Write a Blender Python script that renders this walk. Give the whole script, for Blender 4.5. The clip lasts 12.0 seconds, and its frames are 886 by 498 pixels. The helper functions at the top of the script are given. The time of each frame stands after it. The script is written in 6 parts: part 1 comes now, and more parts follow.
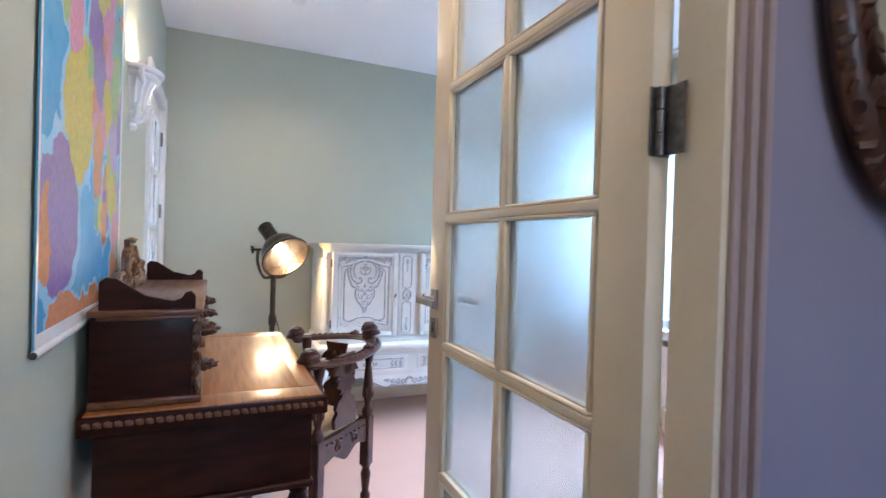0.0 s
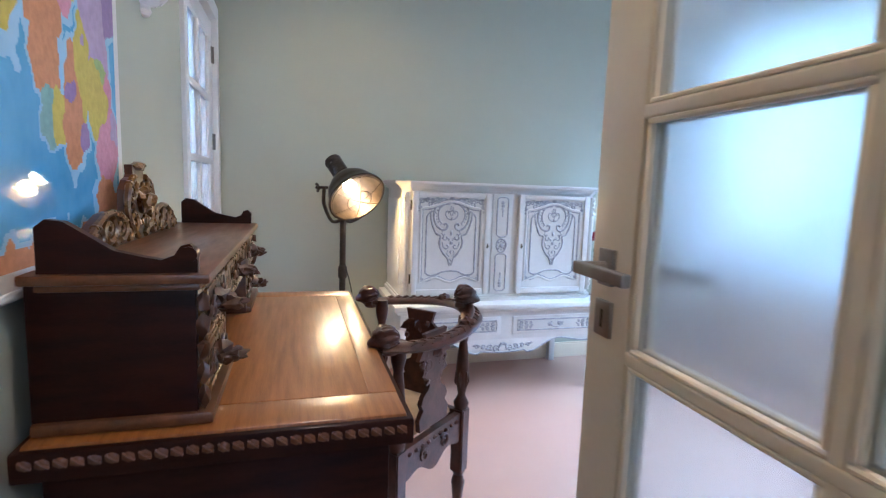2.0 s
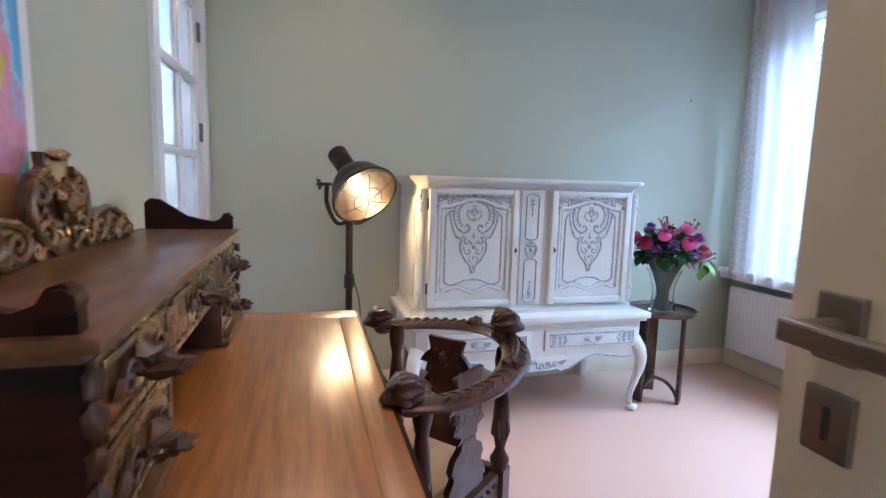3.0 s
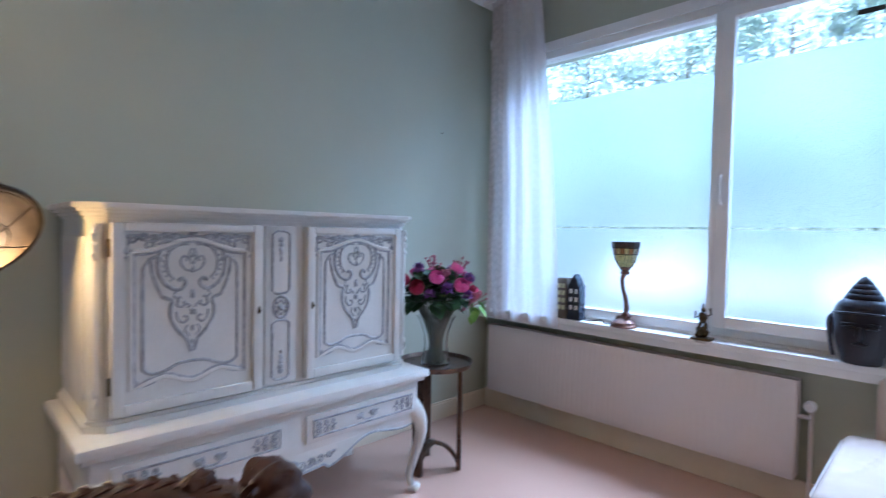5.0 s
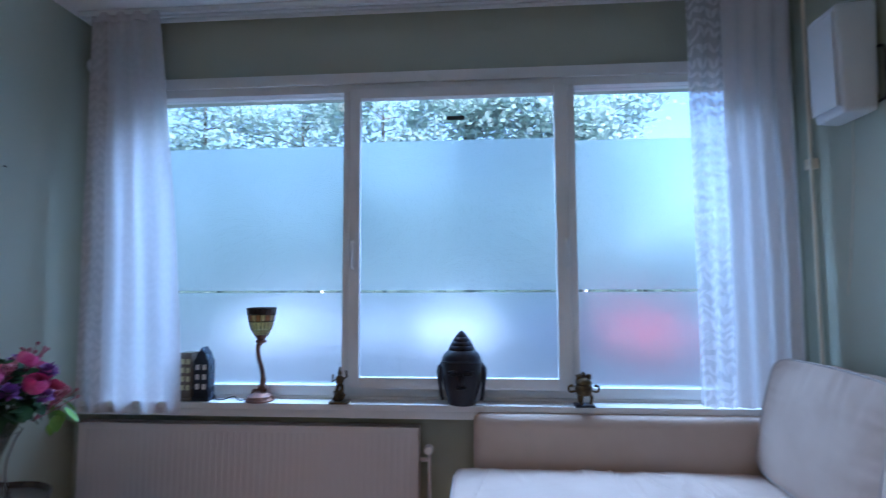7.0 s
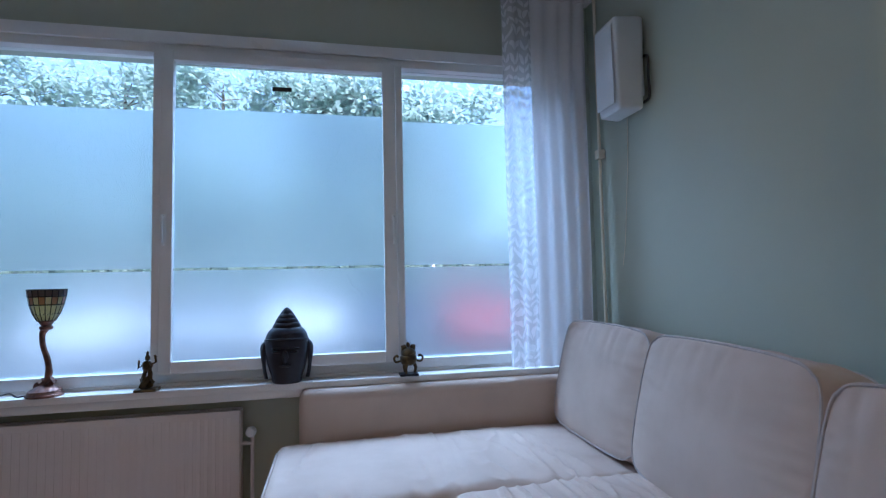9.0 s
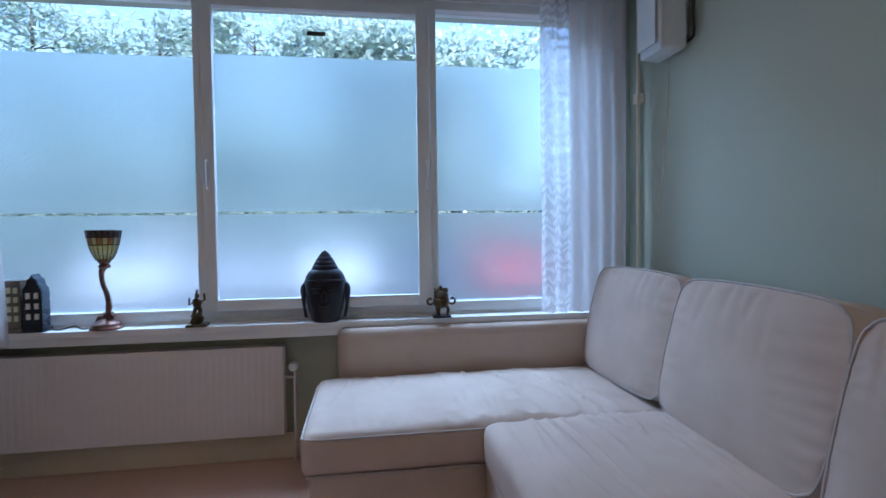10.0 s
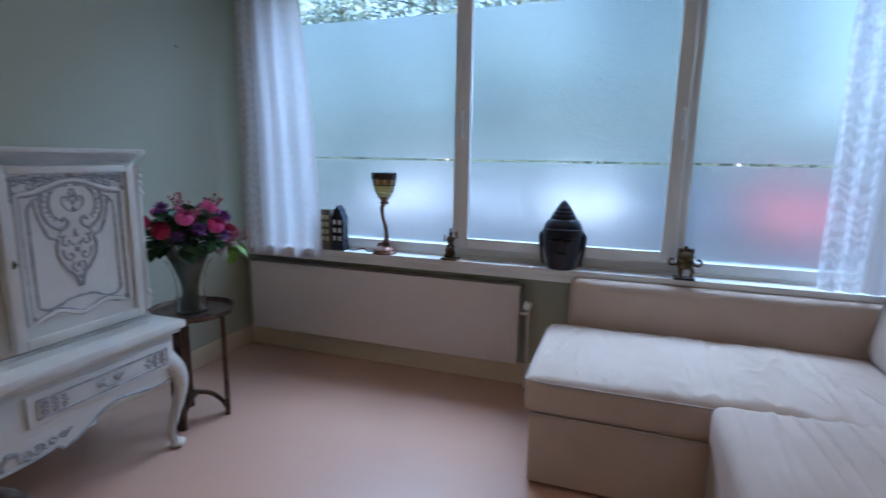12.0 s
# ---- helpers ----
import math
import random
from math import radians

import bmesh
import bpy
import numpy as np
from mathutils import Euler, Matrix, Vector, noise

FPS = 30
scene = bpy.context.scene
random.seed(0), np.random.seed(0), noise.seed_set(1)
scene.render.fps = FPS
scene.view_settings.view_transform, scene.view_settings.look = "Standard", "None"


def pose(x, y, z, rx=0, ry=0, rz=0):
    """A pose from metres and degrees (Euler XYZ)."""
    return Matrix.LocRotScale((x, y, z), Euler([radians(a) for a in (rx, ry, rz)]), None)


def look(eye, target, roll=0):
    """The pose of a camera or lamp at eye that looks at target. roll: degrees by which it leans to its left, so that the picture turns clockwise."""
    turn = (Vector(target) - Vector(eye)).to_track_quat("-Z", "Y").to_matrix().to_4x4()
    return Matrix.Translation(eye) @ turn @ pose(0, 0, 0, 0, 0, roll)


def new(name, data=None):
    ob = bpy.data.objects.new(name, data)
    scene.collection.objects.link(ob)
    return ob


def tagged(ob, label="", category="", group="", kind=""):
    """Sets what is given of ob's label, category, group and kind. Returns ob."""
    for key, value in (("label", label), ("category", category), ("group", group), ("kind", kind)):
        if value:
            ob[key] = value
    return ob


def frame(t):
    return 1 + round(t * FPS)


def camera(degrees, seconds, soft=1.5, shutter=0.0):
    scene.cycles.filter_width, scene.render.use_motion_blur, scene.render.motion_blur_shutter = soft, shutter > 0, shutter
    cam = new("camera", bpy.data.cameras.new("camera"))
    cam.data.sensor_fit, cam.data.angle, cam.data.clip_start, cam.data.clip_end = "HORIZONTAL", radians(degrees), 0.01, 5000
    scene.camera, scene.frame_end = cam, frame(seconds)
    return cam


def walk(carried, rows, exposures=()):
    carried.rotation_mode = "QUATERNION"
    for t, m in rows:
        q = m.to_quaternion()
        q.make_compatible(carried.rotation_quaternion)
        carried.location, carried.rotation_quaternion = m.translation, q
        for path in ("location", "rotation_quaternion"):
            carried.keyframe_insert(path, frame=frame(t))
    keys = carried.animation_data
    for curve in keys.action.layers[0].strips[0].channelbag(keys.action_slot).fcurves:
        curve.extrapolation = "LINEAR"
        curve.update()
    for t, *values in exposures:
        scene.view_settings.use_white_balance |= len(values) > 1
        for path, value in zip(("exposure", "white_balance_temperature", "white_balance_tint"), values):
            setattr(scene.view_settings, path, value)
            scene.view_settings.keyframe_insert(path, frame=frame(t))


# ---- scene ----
cam = camera(82.14, 12.0, soft=1.2, shutter=0.4)
ROWS = [
    (0.0, pose(0.474, 0.829, 1.280, 89.46, -1.74, -24.29)),
    (0.5, pose(0.507, 0.913, 1.255, 86.83, -1.60, -19.49)),
    (1.0, pose(0.542, 1.057, 1.236, 84.53, -1.82, -18.56)),
    (1.5, pose(0.566, 1.282, 1.253, 83.44, -1.73, -17.92)),
    (2.0, pose(0.594, 1.511, 1.235, 83.04, -2.04, -15.97)),
    (2.5, pose(0.631, 1.734, 1.236, 82.57, -1.88, -13.55)),
    (2.7, pose(0.633, 1.802, 1.226, 82.65, -1.83, -13.64)),
    (4.3, pose(0.777, 2.338, 1.249, 84.31, -1.52, -31.35)),
    (4.5, pose(0.802, 2.383, 1.219, 85.72, -1.44, -33.80)),
    (5.0, pose(0.857, 2.525, 1.193, 88.16, -1.14, -44.66)),
    (5.5, pose(0.913, 2.650, 1.203, 90.64, -0.93, -56.91)),
    (6.0, pose(0.927, 2.704, 1.197, 93.27, -0.67, -67.54)),
    (6.5, pose(0.954, 2.705, 1.227, 93.77, -0.32, -76.73)),
    (7.0, pose(0.989, 2.679, 1.270, 94.10, 0.24, -85.73)),
    (7.5, pose(0.978, 2.609, 1.301, 94.72, 0.47, -93.97)),
    (7.7, pose(0.969, 2.578, 1.310, 94.63, 0.63, -96.68)),
    (9.3, pose(0.945, 2.552, 1.151, 92.81, 1.22, -102.47)),
    (9.5, pose(0.936, 2.561, 1.146, 91.63, 1.10, -101.99)),
    (10.0, pose(0.917, 2.569, 1.130, 88.19, 0.76, -98.49)),
    (10.5, pose(0.897, 2.571, 1.139, 84.39, 0.45, -93.86)),
    (11.0, pose(0.871, 2.532, 1.185, 81.02, 0.03, -88.80)),
    (11.5, pose(0.852, 2.527, 1.209, 79.97, -0.39, -81.98)),
    (12.0, pose(0.861, 2.518, 1.250, 79.86, -0.93, -70.83)),
]
EXPOSURES = [(0.0, 3.5, 5020, 16), (1.5, 3.2, 4960, 16), (2.7, 3.05, 5120, 17), (4.4, 2.6, 5220, 19), (5.5, 2.27, 4920, 19), (6.5, 1.78, 4760, 19), (7.5, 1.47, 4820, 17), (9.5, 1.5, 5080, 17), (11.0, 1.48, 5250, 17), (12.0, 1.48, 5330, 17)]
walk(cam, ROWS, EXPOSURES)

# ---- world and lights ----
world = bpy.data.worlds.new("sky")
scene.world = world
world.use_nodes = True
wn = world.node_tree
sky = wn.nodes.new("ShaderNodeTexSky")
sky.sky_type, sky.sun_disc = "NISHITA", False
sky.sun_elevation, sky.sun_rotation = radians(58), radians(250)
sky.air_density, sky.dust_density = 1.2, 1.5
wn.links.new(sky.outputs[0], wn.nodes["Background"].inputs[0])
wn.nodes["Background"].inputs[1].default_value = 0.15
sun_data = bpy.data.lights.new("sun", "SUN")
sun_data.energy, sun_data.angle, sun_data.color = 5.0, radians(1), (1.0, 0.95, 0.88)
sun = new("sun", sun_data)
sun.matrix_world = look((-30, -11, 51), (0, 0, 0))


def lamp(name, kind, place, energy, colour, target=None, radius=0.05, cone=110):
    d = bpy.data.lights.new(name, kind)
    d.energy, d.color, d.shadow_soft_size = energy, colour, radius
    if kind == "SPOT":
        d.spot_size, d.spot_blend = radians(cone), 1.0
    o = new(name, d)
    o.matrix_world = look(place, target) if target else pose(*place)
    return o


WARM = (1.0, 0.68, 0.38)
SPOTS = [(0.91, 4.0), (0.95, 2.0), (2.35, 3.75), (2.35, 2.0)]
for sx, sy in SPOTS:
    # those on the window side are dimmed
    lamp("ceiling_spot_light", "SPOT", (sx, sy, 2.66), (3.6 if sy > 3 else 5) if sx < 1.5 else 1.8, WARM, (sx, sy + 0.001, 0), 0.028, 150)
lamp("floor_lamp_light", "POINT", (0.912, 4.311, 1.160), 1.15, (1.0, 0.58, 0.17), None, 0.035)
# added fill lamp, unseen above the window outside, boosting the sky's light
sky_fill = bpy.data.lights.new("sky_fill_light", "AREA")
sky_fill.shape, sky_fill.size, sky_fill.size_y, sky_fill.energy, sky_fill.color = "RECTANGLE", 4.0, 1.5, 88, (0.64, 0.84, 1.0)
new("sky_fill_light", sky_fill).matrix_world = look((4.95, 2.95, 3.7), (3.0, 2.95, 1.4))
lamp("wall_sconce_light", "POINT", (0.200, 3.32, 1.965), 0.8, WARM, None, 0.03)
lamp("hall_light", "POINT", (0.75, 0.35, 2.35), 1.3, (1.0, 0.8, 0.58), None, 0.12)


# ---- materials ----
def nodes_of(name):
    m = bpy.data.materials.new(name)
    m.use_nodes = True
    t = m.node_tree
    return m, t, t.nodes, t.links, t.nodes["Principled BSDF"]


def paint(name, c1, c2=None, rough=0.5, metal=0.0, scale=6.0, fine=120.0, bump=0.05, stretch=(1, 1, 1), coat=0.0, vary=0.0, rough_var=0.1, detail=6.0, coat_rough=0.15):
    """A surface with large soft variation and fine grain; vary: brightness change from piece to piece."""
    m, t, n, l, p = nodes_of(name)
    c2 = c2 or tuple(v * 0.82 for v in c1)
    co = n.new("ShaderNodeTexCoord")
    mp = n.new("ShaderNodeMapping")
    mp.inputs["Scale"].default_value = stretch
    l.new(co.outputs["Object"], mp.inputs[0])
    a, b = n.new("ShaderNodeTexNoise"), n.new("ShaderNodeTexNoise")
    a.inputs["Scale"].default_value, a.inputs["Detail"].default_value = scale, detail
    b.inputs["Scale"].default_value, b.inputs["Detail"].default_value = fine, 3
    l.new(mp.outputs[0], a.inputs["Vector"]), l.new(mp.outputs[0], b.inputs["Vector"])
    mix = n.new("ShaderNodeMix")
    mix.data_type = "RGBA"
    ramp = n.new("ShaderNodeMapRange")
    ramp.inputs[1].default_value, ramp.inputs[2].default_value = 0.3, 0.7
    add = n.new("ShaderNodeMath")
    add.operation = "MULTIPLY_ADD"
    add.inputs[1].default_value = 0.3
    l.new(b.outputs[0], add.inputs[0]), l.new(a.outputs[0], add.inputs[2])
    sub = n.new("ShaderNodeMath")
    sub.operation, sub.inputs[1].default_value = "SUBTRACT", 0.15
    l.new(add.outputs[0], sub.inputs[0]), l.new(sub.outputs[0], ramp.inputs[0])
    l.new(ramp.outputs[0], mix.inputs[0])
    mix.inputs[6].default_value, mix.inputs[7].default_value = (*c1, 1), (*c2, 1)
    out = mix.outputs[2]
    if vary:
        info, hs, mr = n.new("ShaderNodeObjectInfo"), n.new("ShaderNodeHueSaturation"), n.new("ShaderNodeMapRange")
        mr.inputs[3].default_value, mr.inputs[4].default_value = 1 - vary, 1 + vary
        l.new(info.outputs["Random"], mr.inputs[0]), l.new(mr.outputs[0], hs.inputs["Value"])
        l.new(out, hs.inputs["Color"])
        out = hs.outputs[0]
    l.new(out, p.inputs["Base Color"])
    rr = n.new("ShaderNodeMapRange")
    rr.inputs[3].default_value, rr.inputs[4].default_value = max(rough - rough_var, 0.02), min(rough + rough_var, 1)
    l.new(a.outputs[0], rr.inputs[0]), l.new(rr.outputs[0], p.inputs["Roughness"])
    p.inputs["Metallic"].default_value, p.inputs["Coat Weight"].default_value = metal, coat
    p.inputs["Coat Roughness"].default_value = coat_rough
    if bump:
        bn = n.new("ShaderNodeBump")
        bn.inputs["Strength"].default_value, bn.inputs["Distance"].default_value = bump, 0.003
        l.new(b.outputs[0], bn.inputs["Height"]), l.new(bn.outputs[0], p.inputs["Normal"])
    return m


def glow(name, colour, strength):
    m, t, n, l, p = nodes_of(name)
    p.inputs["Base Color"].default_value = (*colour, 1)
    p.inputs["Emission Color"].default_value = (*colour, 1)
    p.inputs["Emission Strength"].default_value = strength
    return m


def clear_glass(name, tint=(0.97, 0.99, 0.98), rough=0.0, ior=1.45):
    m, t, n, l, p = nodes_of(name)
    p.inputs["Base Color"].default_value = (*tint, 1)
    p.inputs["Roughness"].default_value, p.inputs["IOR"].default_value = rough, ior
    p.inputs["Transmission Weight"].default_value = 1.0
    return m


def frosted_glass(name, tint, rough, milky):
    """Etched film on glass: a rough refraction with a share of plain scattering, slightly cloudy."""
    m, t, n, l, p = nodes_of(name)
    p.inputs["Base Color"].default_value = (*tint, 1)
    p.inputs["IOR"].default_value, p.inputs["Transmission Weight"].default_value = 1.45, 1.0
    no, mr = n.new("ShaderNodeTexNoise"), n.new("ShaderNodeMapRange")
    no.inputs["Scale"].default_value = 260
    mr.inputs[3].default_value, mr.inputs[4].default_value = rough - 0.06, rough + 0.06
    l.new(no.outputs[0], mr.inputs[0]), l.new(mr.outputs[0], p.inputs["Roughness"])
    tr, mx = n.new("ShaderNodeBsdfTranslucent"), n.new("ShaderNodeMixShader")
    tr.inputs[0].default_value = (*tint, 1)
    mx.inputs[0].default_value = milky
    l.new(p.outputs[0], mx.inputs[1]), l.new(tr.outputs[0], mx.inputs[2])
    l.new(mx.outputs[0], n["Material Output"].inputs[0])
    return m


def lace(name, clear, pattern, through_light=0.55, cloth=(0.74, 0.70, 0.69)):
    """Sheer white cloth; pattern: how strong the woven leaf figure shows."""
    m, t, n, l, p = nodes_of(name)
    p.inputs["Base Color"].default_value, p.inputs["Roughness"].default_value = (*cloth, 1), 0.9
    tl, tp = n.new("ShaderNodeBsdfTranslucent"), n.new("ShaderNodeBsdfTransparent")
    tl.inputs[0].default_value = (0.86, 0.84, 0.88, 1)
    m1, m2 = n.new("ShaderNodeMixShader"), n.new("ShaderNodeMixShader")
    m1.inputs[0].default_value = through_light
    l.new(p.outputs[0], m1.inputs[1]), l.new(tl.outputs[0], m1.inputs[2])
    # leaf sprigs: rows of pointed leaves slanting up from a stem, two leaves to a repeat
    co, sep = n.new("ShaderNodeTexCoord"), n.new("ShaderNodeSeparateXYZ")
    dn, ad = n.new("ShaderNodeTexNoise"), n.new("ShaderNodeVectorMath")
    dn.inputs["Scale"].default_value, dn.inputs["Detail"].default_value = 7, 2
    ad.operation = "MULTIPLY_ADD"
    ad.inputs[1].default_value = (0.0, 0.085, 0.150)
    l.new(co.outputs["Object"], dn.inputs["Vector"]), l.new(dn.outputs["Color"], ad.inputs[0])
    l.new(co.outputs["Object"], ad.inputs[2]), l.new(ad.outputs[0], sep.inputs[0])

    def calc(op, a, b=0.0):
        k = n.new("ShaderNodeMath")
        k.operation = op
        for i, v in enumerate((a, b)):
            if isinstance(v, (int, float)):
                k.inputs[i].default_value = v
            else:
                l.new(v, k.inputs[i])
        return k.outputs[0]

    across = calc("PINGPONG", sep.outputs[1], 0.026)
    rise = calc("SUBTRACT", calc("MULTIPLY", sep.outputs[2], 120.0), calc("MULTIPLY", across, 150.0))
    leafy = calc("MULTIPLY", calc("ADD", calc("SINE", rise), 0.25), calc("SINE", calc("MULTIPLY", across, 120.8)))
    st, mr = n.new("ShaderNodeMapRange"), n.new("ShaderNodeMapRange")
    st.inputs[1].default_value, st.inputs[2].default_value = 0.10, 0.32
    l.new(leafy, st.inputs[0]), l.new(st.outputs[0], mr.inputs[0])
    mr.inputs[3].default_value, mr.inputs[4].default_value = clear, clear * (1 - pattern)
    l.new(mr.outputs[0], m2.inputs[0]), l.new(m1.outputs[0], m2.inputs[1]), l.new(tp.outputs[0], m2.inputs[2])
    l.new(m2.outputs[0], n["Material Output"].inputs[0])
    return m


WALL = paint("sage_wall_paint", (0.455, 0.475, 0.375), (0.425, 0.445, 0.35), 0.62, scale=1.5, fine=240, bump=0.12)
CEIL = paint("white_ceiling_paint", (0.86, 0.85, 0.84), (0.83, 0.82, 0.81), 0.8, scale=2, fine=200, bump=0.08)
FLOOR = paint("pale_floor", (0.585, 0.365, 0.275), (0.55, 0.34, 0.25), 0.30, scale=2.2, fine=180, bump=0.02, rough_var=0.03, detail=8.0, coat=0.5, coat_rough=0.22)
HALL = paint("lilac_wall_paint", (0.31, 0.29, 0.37), (0.28, 0.26, 0.34), 0.65, scale=2, fine=220, bump=0.12)
WHITE = paint("white_gloss_paint", (0.78, 0.77, 0.75), (0.72, 0.71, 0.69), 0.32, scale=4, fine=90, bump=0.03)
CREAM = paint("cream_door_paint", (0.76, 0.66, 0.50), (0.70, 0.60, 0.44), 0.36, scale=4, fine=90, bump=0.04)
TRIMP = paint("taupe_trim_paint", (0.42, 0.33, 0.31), (0.36, 0.28, 0.26), 0.4, scale=5, fine=90)
CABW = paint("antique_white_paint", (0.74, 0.72, 0.67), (0.66, 0.64, 0.59), 0.42, scale=7, fine=70, bump=0.08)
# rubbed grey of the carvings, also the painted shade line of the doors
CABG = paint("grey_rubbed_and_shade", (0.25, 0.255, 0.27), (0.52, 0.525, 0.53), 0.5, scale=55, fine=160, bump=0.2)
OAK = paint("golden_oak_top", (0.37, 0.142, 0.028), (0.225, 0.078, 0.015), 0.34, scale=9, fine=70, bump=0.10, stretch=(8, 0.55, 1), coat=0.35, vary=0.06, rough_var=0.06, coat_rough=0.24)
MAHOG = paint("dark_mahogany", (0.036, 0.0085, 0.004), (0.013, 0.0035, 0.002), 0.46, scale=7, fine=80, bump=0.12, stretch=(1, 1, 5), coat=0.08)
CARVED = paint("carved_walnut", (0.10, 0.040, 0.020), (0.040, 0.016, 0.009), 0.36, scale=22, fine=110, bump=0.2, coat=0.15)
GILT = paint("gilded_oak_carving", (0.34, 0.185, 0.062), (0.09, 0.040, 0.015), 0.28, 0.35, scale=28, fine=110, bump=0.2, coat=0.2)
CHAIRW = paint("dark_carved_chair_wood", (0.090, 0.031, 0.017), (0.032, 0.011, 0.007), 0.34, scale=18, fine=100, bump=0.2, coat=0.25)
SEATC = paint("tan_leather", (0.62, 0.42, 0.22), (0.52, 0.34, 0.17), 0.45, scale=12, fine=180, bump=0.15)
LAMPM = paint("dark_bronze_metal", (0.045, 0.036, 0.030), (0.08, 0.06, 0.045), 0.32, 0.85, scale=30, fine=150, bump=0.08)
STEEL = paint("brushed_steel", (0.42, 0.38, 0.34), (0.34, 0.31, 0.28), 0.34, 1.0, scale=30, fine=300, bump=0.05, stretch=(1, 8, 1))
HINGE = paint("worn_hinge_metal", (0.24, 0.22, 0.20), (0.12, 0.11, 0.10), 0.45, 0.9, scale=60, fine=200, bump=0.2)
CLOTH = paint("beige_sofa_cotton", (0.57, 0.46, 0.385), (0.51, 0.405, 0.335), 0.92, scale=6, fine=700, bump=0.35, rough_var=0.04)
PIPING = paint("beige_piping", (0.50, 0.44, 0.41), None, 0.9, scale=30, fine=500, bump=0.2)
RADI = paint("white_radiator_enamel", (0.70, 0.64, 0.62), (0.66, 0.60, 0.58), 0.38, scale=3, fine=80, bump=0.02)
BLACKW = paint("black_lacquer", (0.008, 0.008, 0.014), (0.015, 0.014, 0.022), 0.33, scale=20, fine=120, bump=0.15)
BRASS = paint("aged_brass", (0.15, 0.10, 0.045), (0.04, 0.03, 0.02), 0.38, 0.9, scale=45, fine=150, bump=0.25)
COPPER = paint("coppered_lamp_base", (0.30, 0.15, 0.10), (0.12, 0.07, 0.06), 0.36, 0.85, scale=35, fine=150, bump=0.2)
TABLEM = paint("dark_tray_metal", (0.07, 0.045, 0.035), (0.13, 0.08, 0.05), 0.3, 0.7, scale=25, fine=120, bump=0.1)
PLASTIC = paint("white_plastic", (0.72, 0.72, 0.72), (0.68, 0.68, 0.68), 0.45, scale=5, fine=120, bump=0.02)
GUNMETAL = paint("dark_joint", (0.03, 0.028, 0.026), None, 0.6)
LEAF = paint("bouquet_leaf", (0.020, 0.055, 0.020), (0.045, 0.10, 0.03), 0.5, scale=30, fine=90, bump=0.1, vary=0.3)
LIME = paint("lime_leaf", (0.22, 0.42, 0.05), (0.15, 0.32, 0.04), 0.45, scale=30)
STEM = paint("green_stem", (0.028, 0.045, 0.018), (0.07, 0.08, 0.04), 0.5, scale=40)
PINK = paint("pink_petal", (0.72, 0.045, 0.26), (0.85, 0.20, 0.42), 0.55, scale=30, vary=0.15)
CRIMSON = paint("crimson_petal", (0.42, 0.015, 0.06), (0.30, 0.01, 0.05), 0.55, scale=30, vary=0.15)
PURPLE = paint("purple_petal", (0.30, 0.10, 0.36), (0.20, 0.08, 0.26), 0.6, scale=30, vary=0.2)
BERRY = paint("dusty_pink_berry", (0.50, 0.16, 0.20), (0.36, 0.10, 0.14), 0.5, scale=40, vary=0.3)
MIRROR = paint("mirror_silver", (0.86, 0.87, 0.88), (0.84, 0.85, 0.86), 0.03, 1.0, bump=0, rough_var=0.01)
GLASS = clear_glass("clear_glass")
PANE = clear_glass("window_glass", (0.95, 0.985, 0.99))
FROST = frosted_glass("etched_window_film", (0.65, 0.75, 0.80), 0.28, 0.06)
DOORFROST = frosted_glass("etched_door_glass", (0.82, 0.88, 0.90), 0.25, 0.10)
SHEER = lace("sheer_lace_cloth", 0.13, 0.22, 0.36, (0.66, 0.60, 0.58))
SHEERD = lace("dense_folded_lace", 0.03, 0.4, 0.22)
SHEERP = lace("patterned_lace", 0.20, 0.60, 0.14, (0.60, 0.53, 0.50))
SHEERB = lace("open_lace_border", 0.36, 0.70, 0.40)
SHELF = paint("brown_oak_shelf", (0.17, 0.066, 0.022), (0.085, 0.031, 0.011), 0.34, scale=7, fine=60, bump=0.12, stretch=(5, 0.7, 5), coat=0.25)
BULB = glow("bulb_glow", (1.0, 0.80, 0.45), 14)
SPOTG = glow("spot_glow", (1.0, 0.88, 0.68), 4)

for m_, level in ((MAHOG, .16), (SHELF, .35), (CLOTH, .15), (BLACKW, .35), (CARVED, .4), (LEAF, .3), (CHAIRW, .35)):
    m_.node_tree.nodes["Principled BSDF"].inputs["Specular IOR Level"].default_value = level


# ---- mesh helpers ----
def thing(name, place, label, category, group="", kind="", turn=0.0):
    e = new(name)
    e.matrix_world = pose(*place, 0, 0, turn)
    e.empty_display_size = 0.05
    return tagged(e, label, category, group, kind)


def part(name, bm, material, parent=None, label="", smooth=True, angle=40):
    me = bpy.data.meshes.new(name)
    bm.normal_update()
    bm.to_mesh(me)
    bm.free()
    me.materials.append(material)
    if smooth:
        me.shade_smooth()
        me.set_sharp_from_angle(angle=radians(angle))
    o = new(name, me)
    if parent:
        o.parent = parent
    if label:
        o["label"] = label
    return o


def solid(name, bm, material, label, category, kind="structure", group="", **kw):
    return tagged(part(name, bm, material, None, **kw), label, category, group, kind)


def box(bm, x0, x1, y0, y1, z0, z1, bevel=0.0, seg=2):
    m = Matrix.Translation(((x0 + x1) / 2, (y0 + y1) / 2, (z0 + z1) / 2)) @ Matrix.Diagonal((abs(x1 - x0), abs(y1 - y0), abs(z1 - z0), 1))
    r = bmesh.ops.create_cube(bm, size=1, matrix=m)
    if bevel:
        es = list({e for v in r["verts"] for e in v.link_edges})
        bmesh.ops.bevel(bm, geom=es, offset=bevel, segments=seg, profile=0.6, affect="EDGES")
    return bm


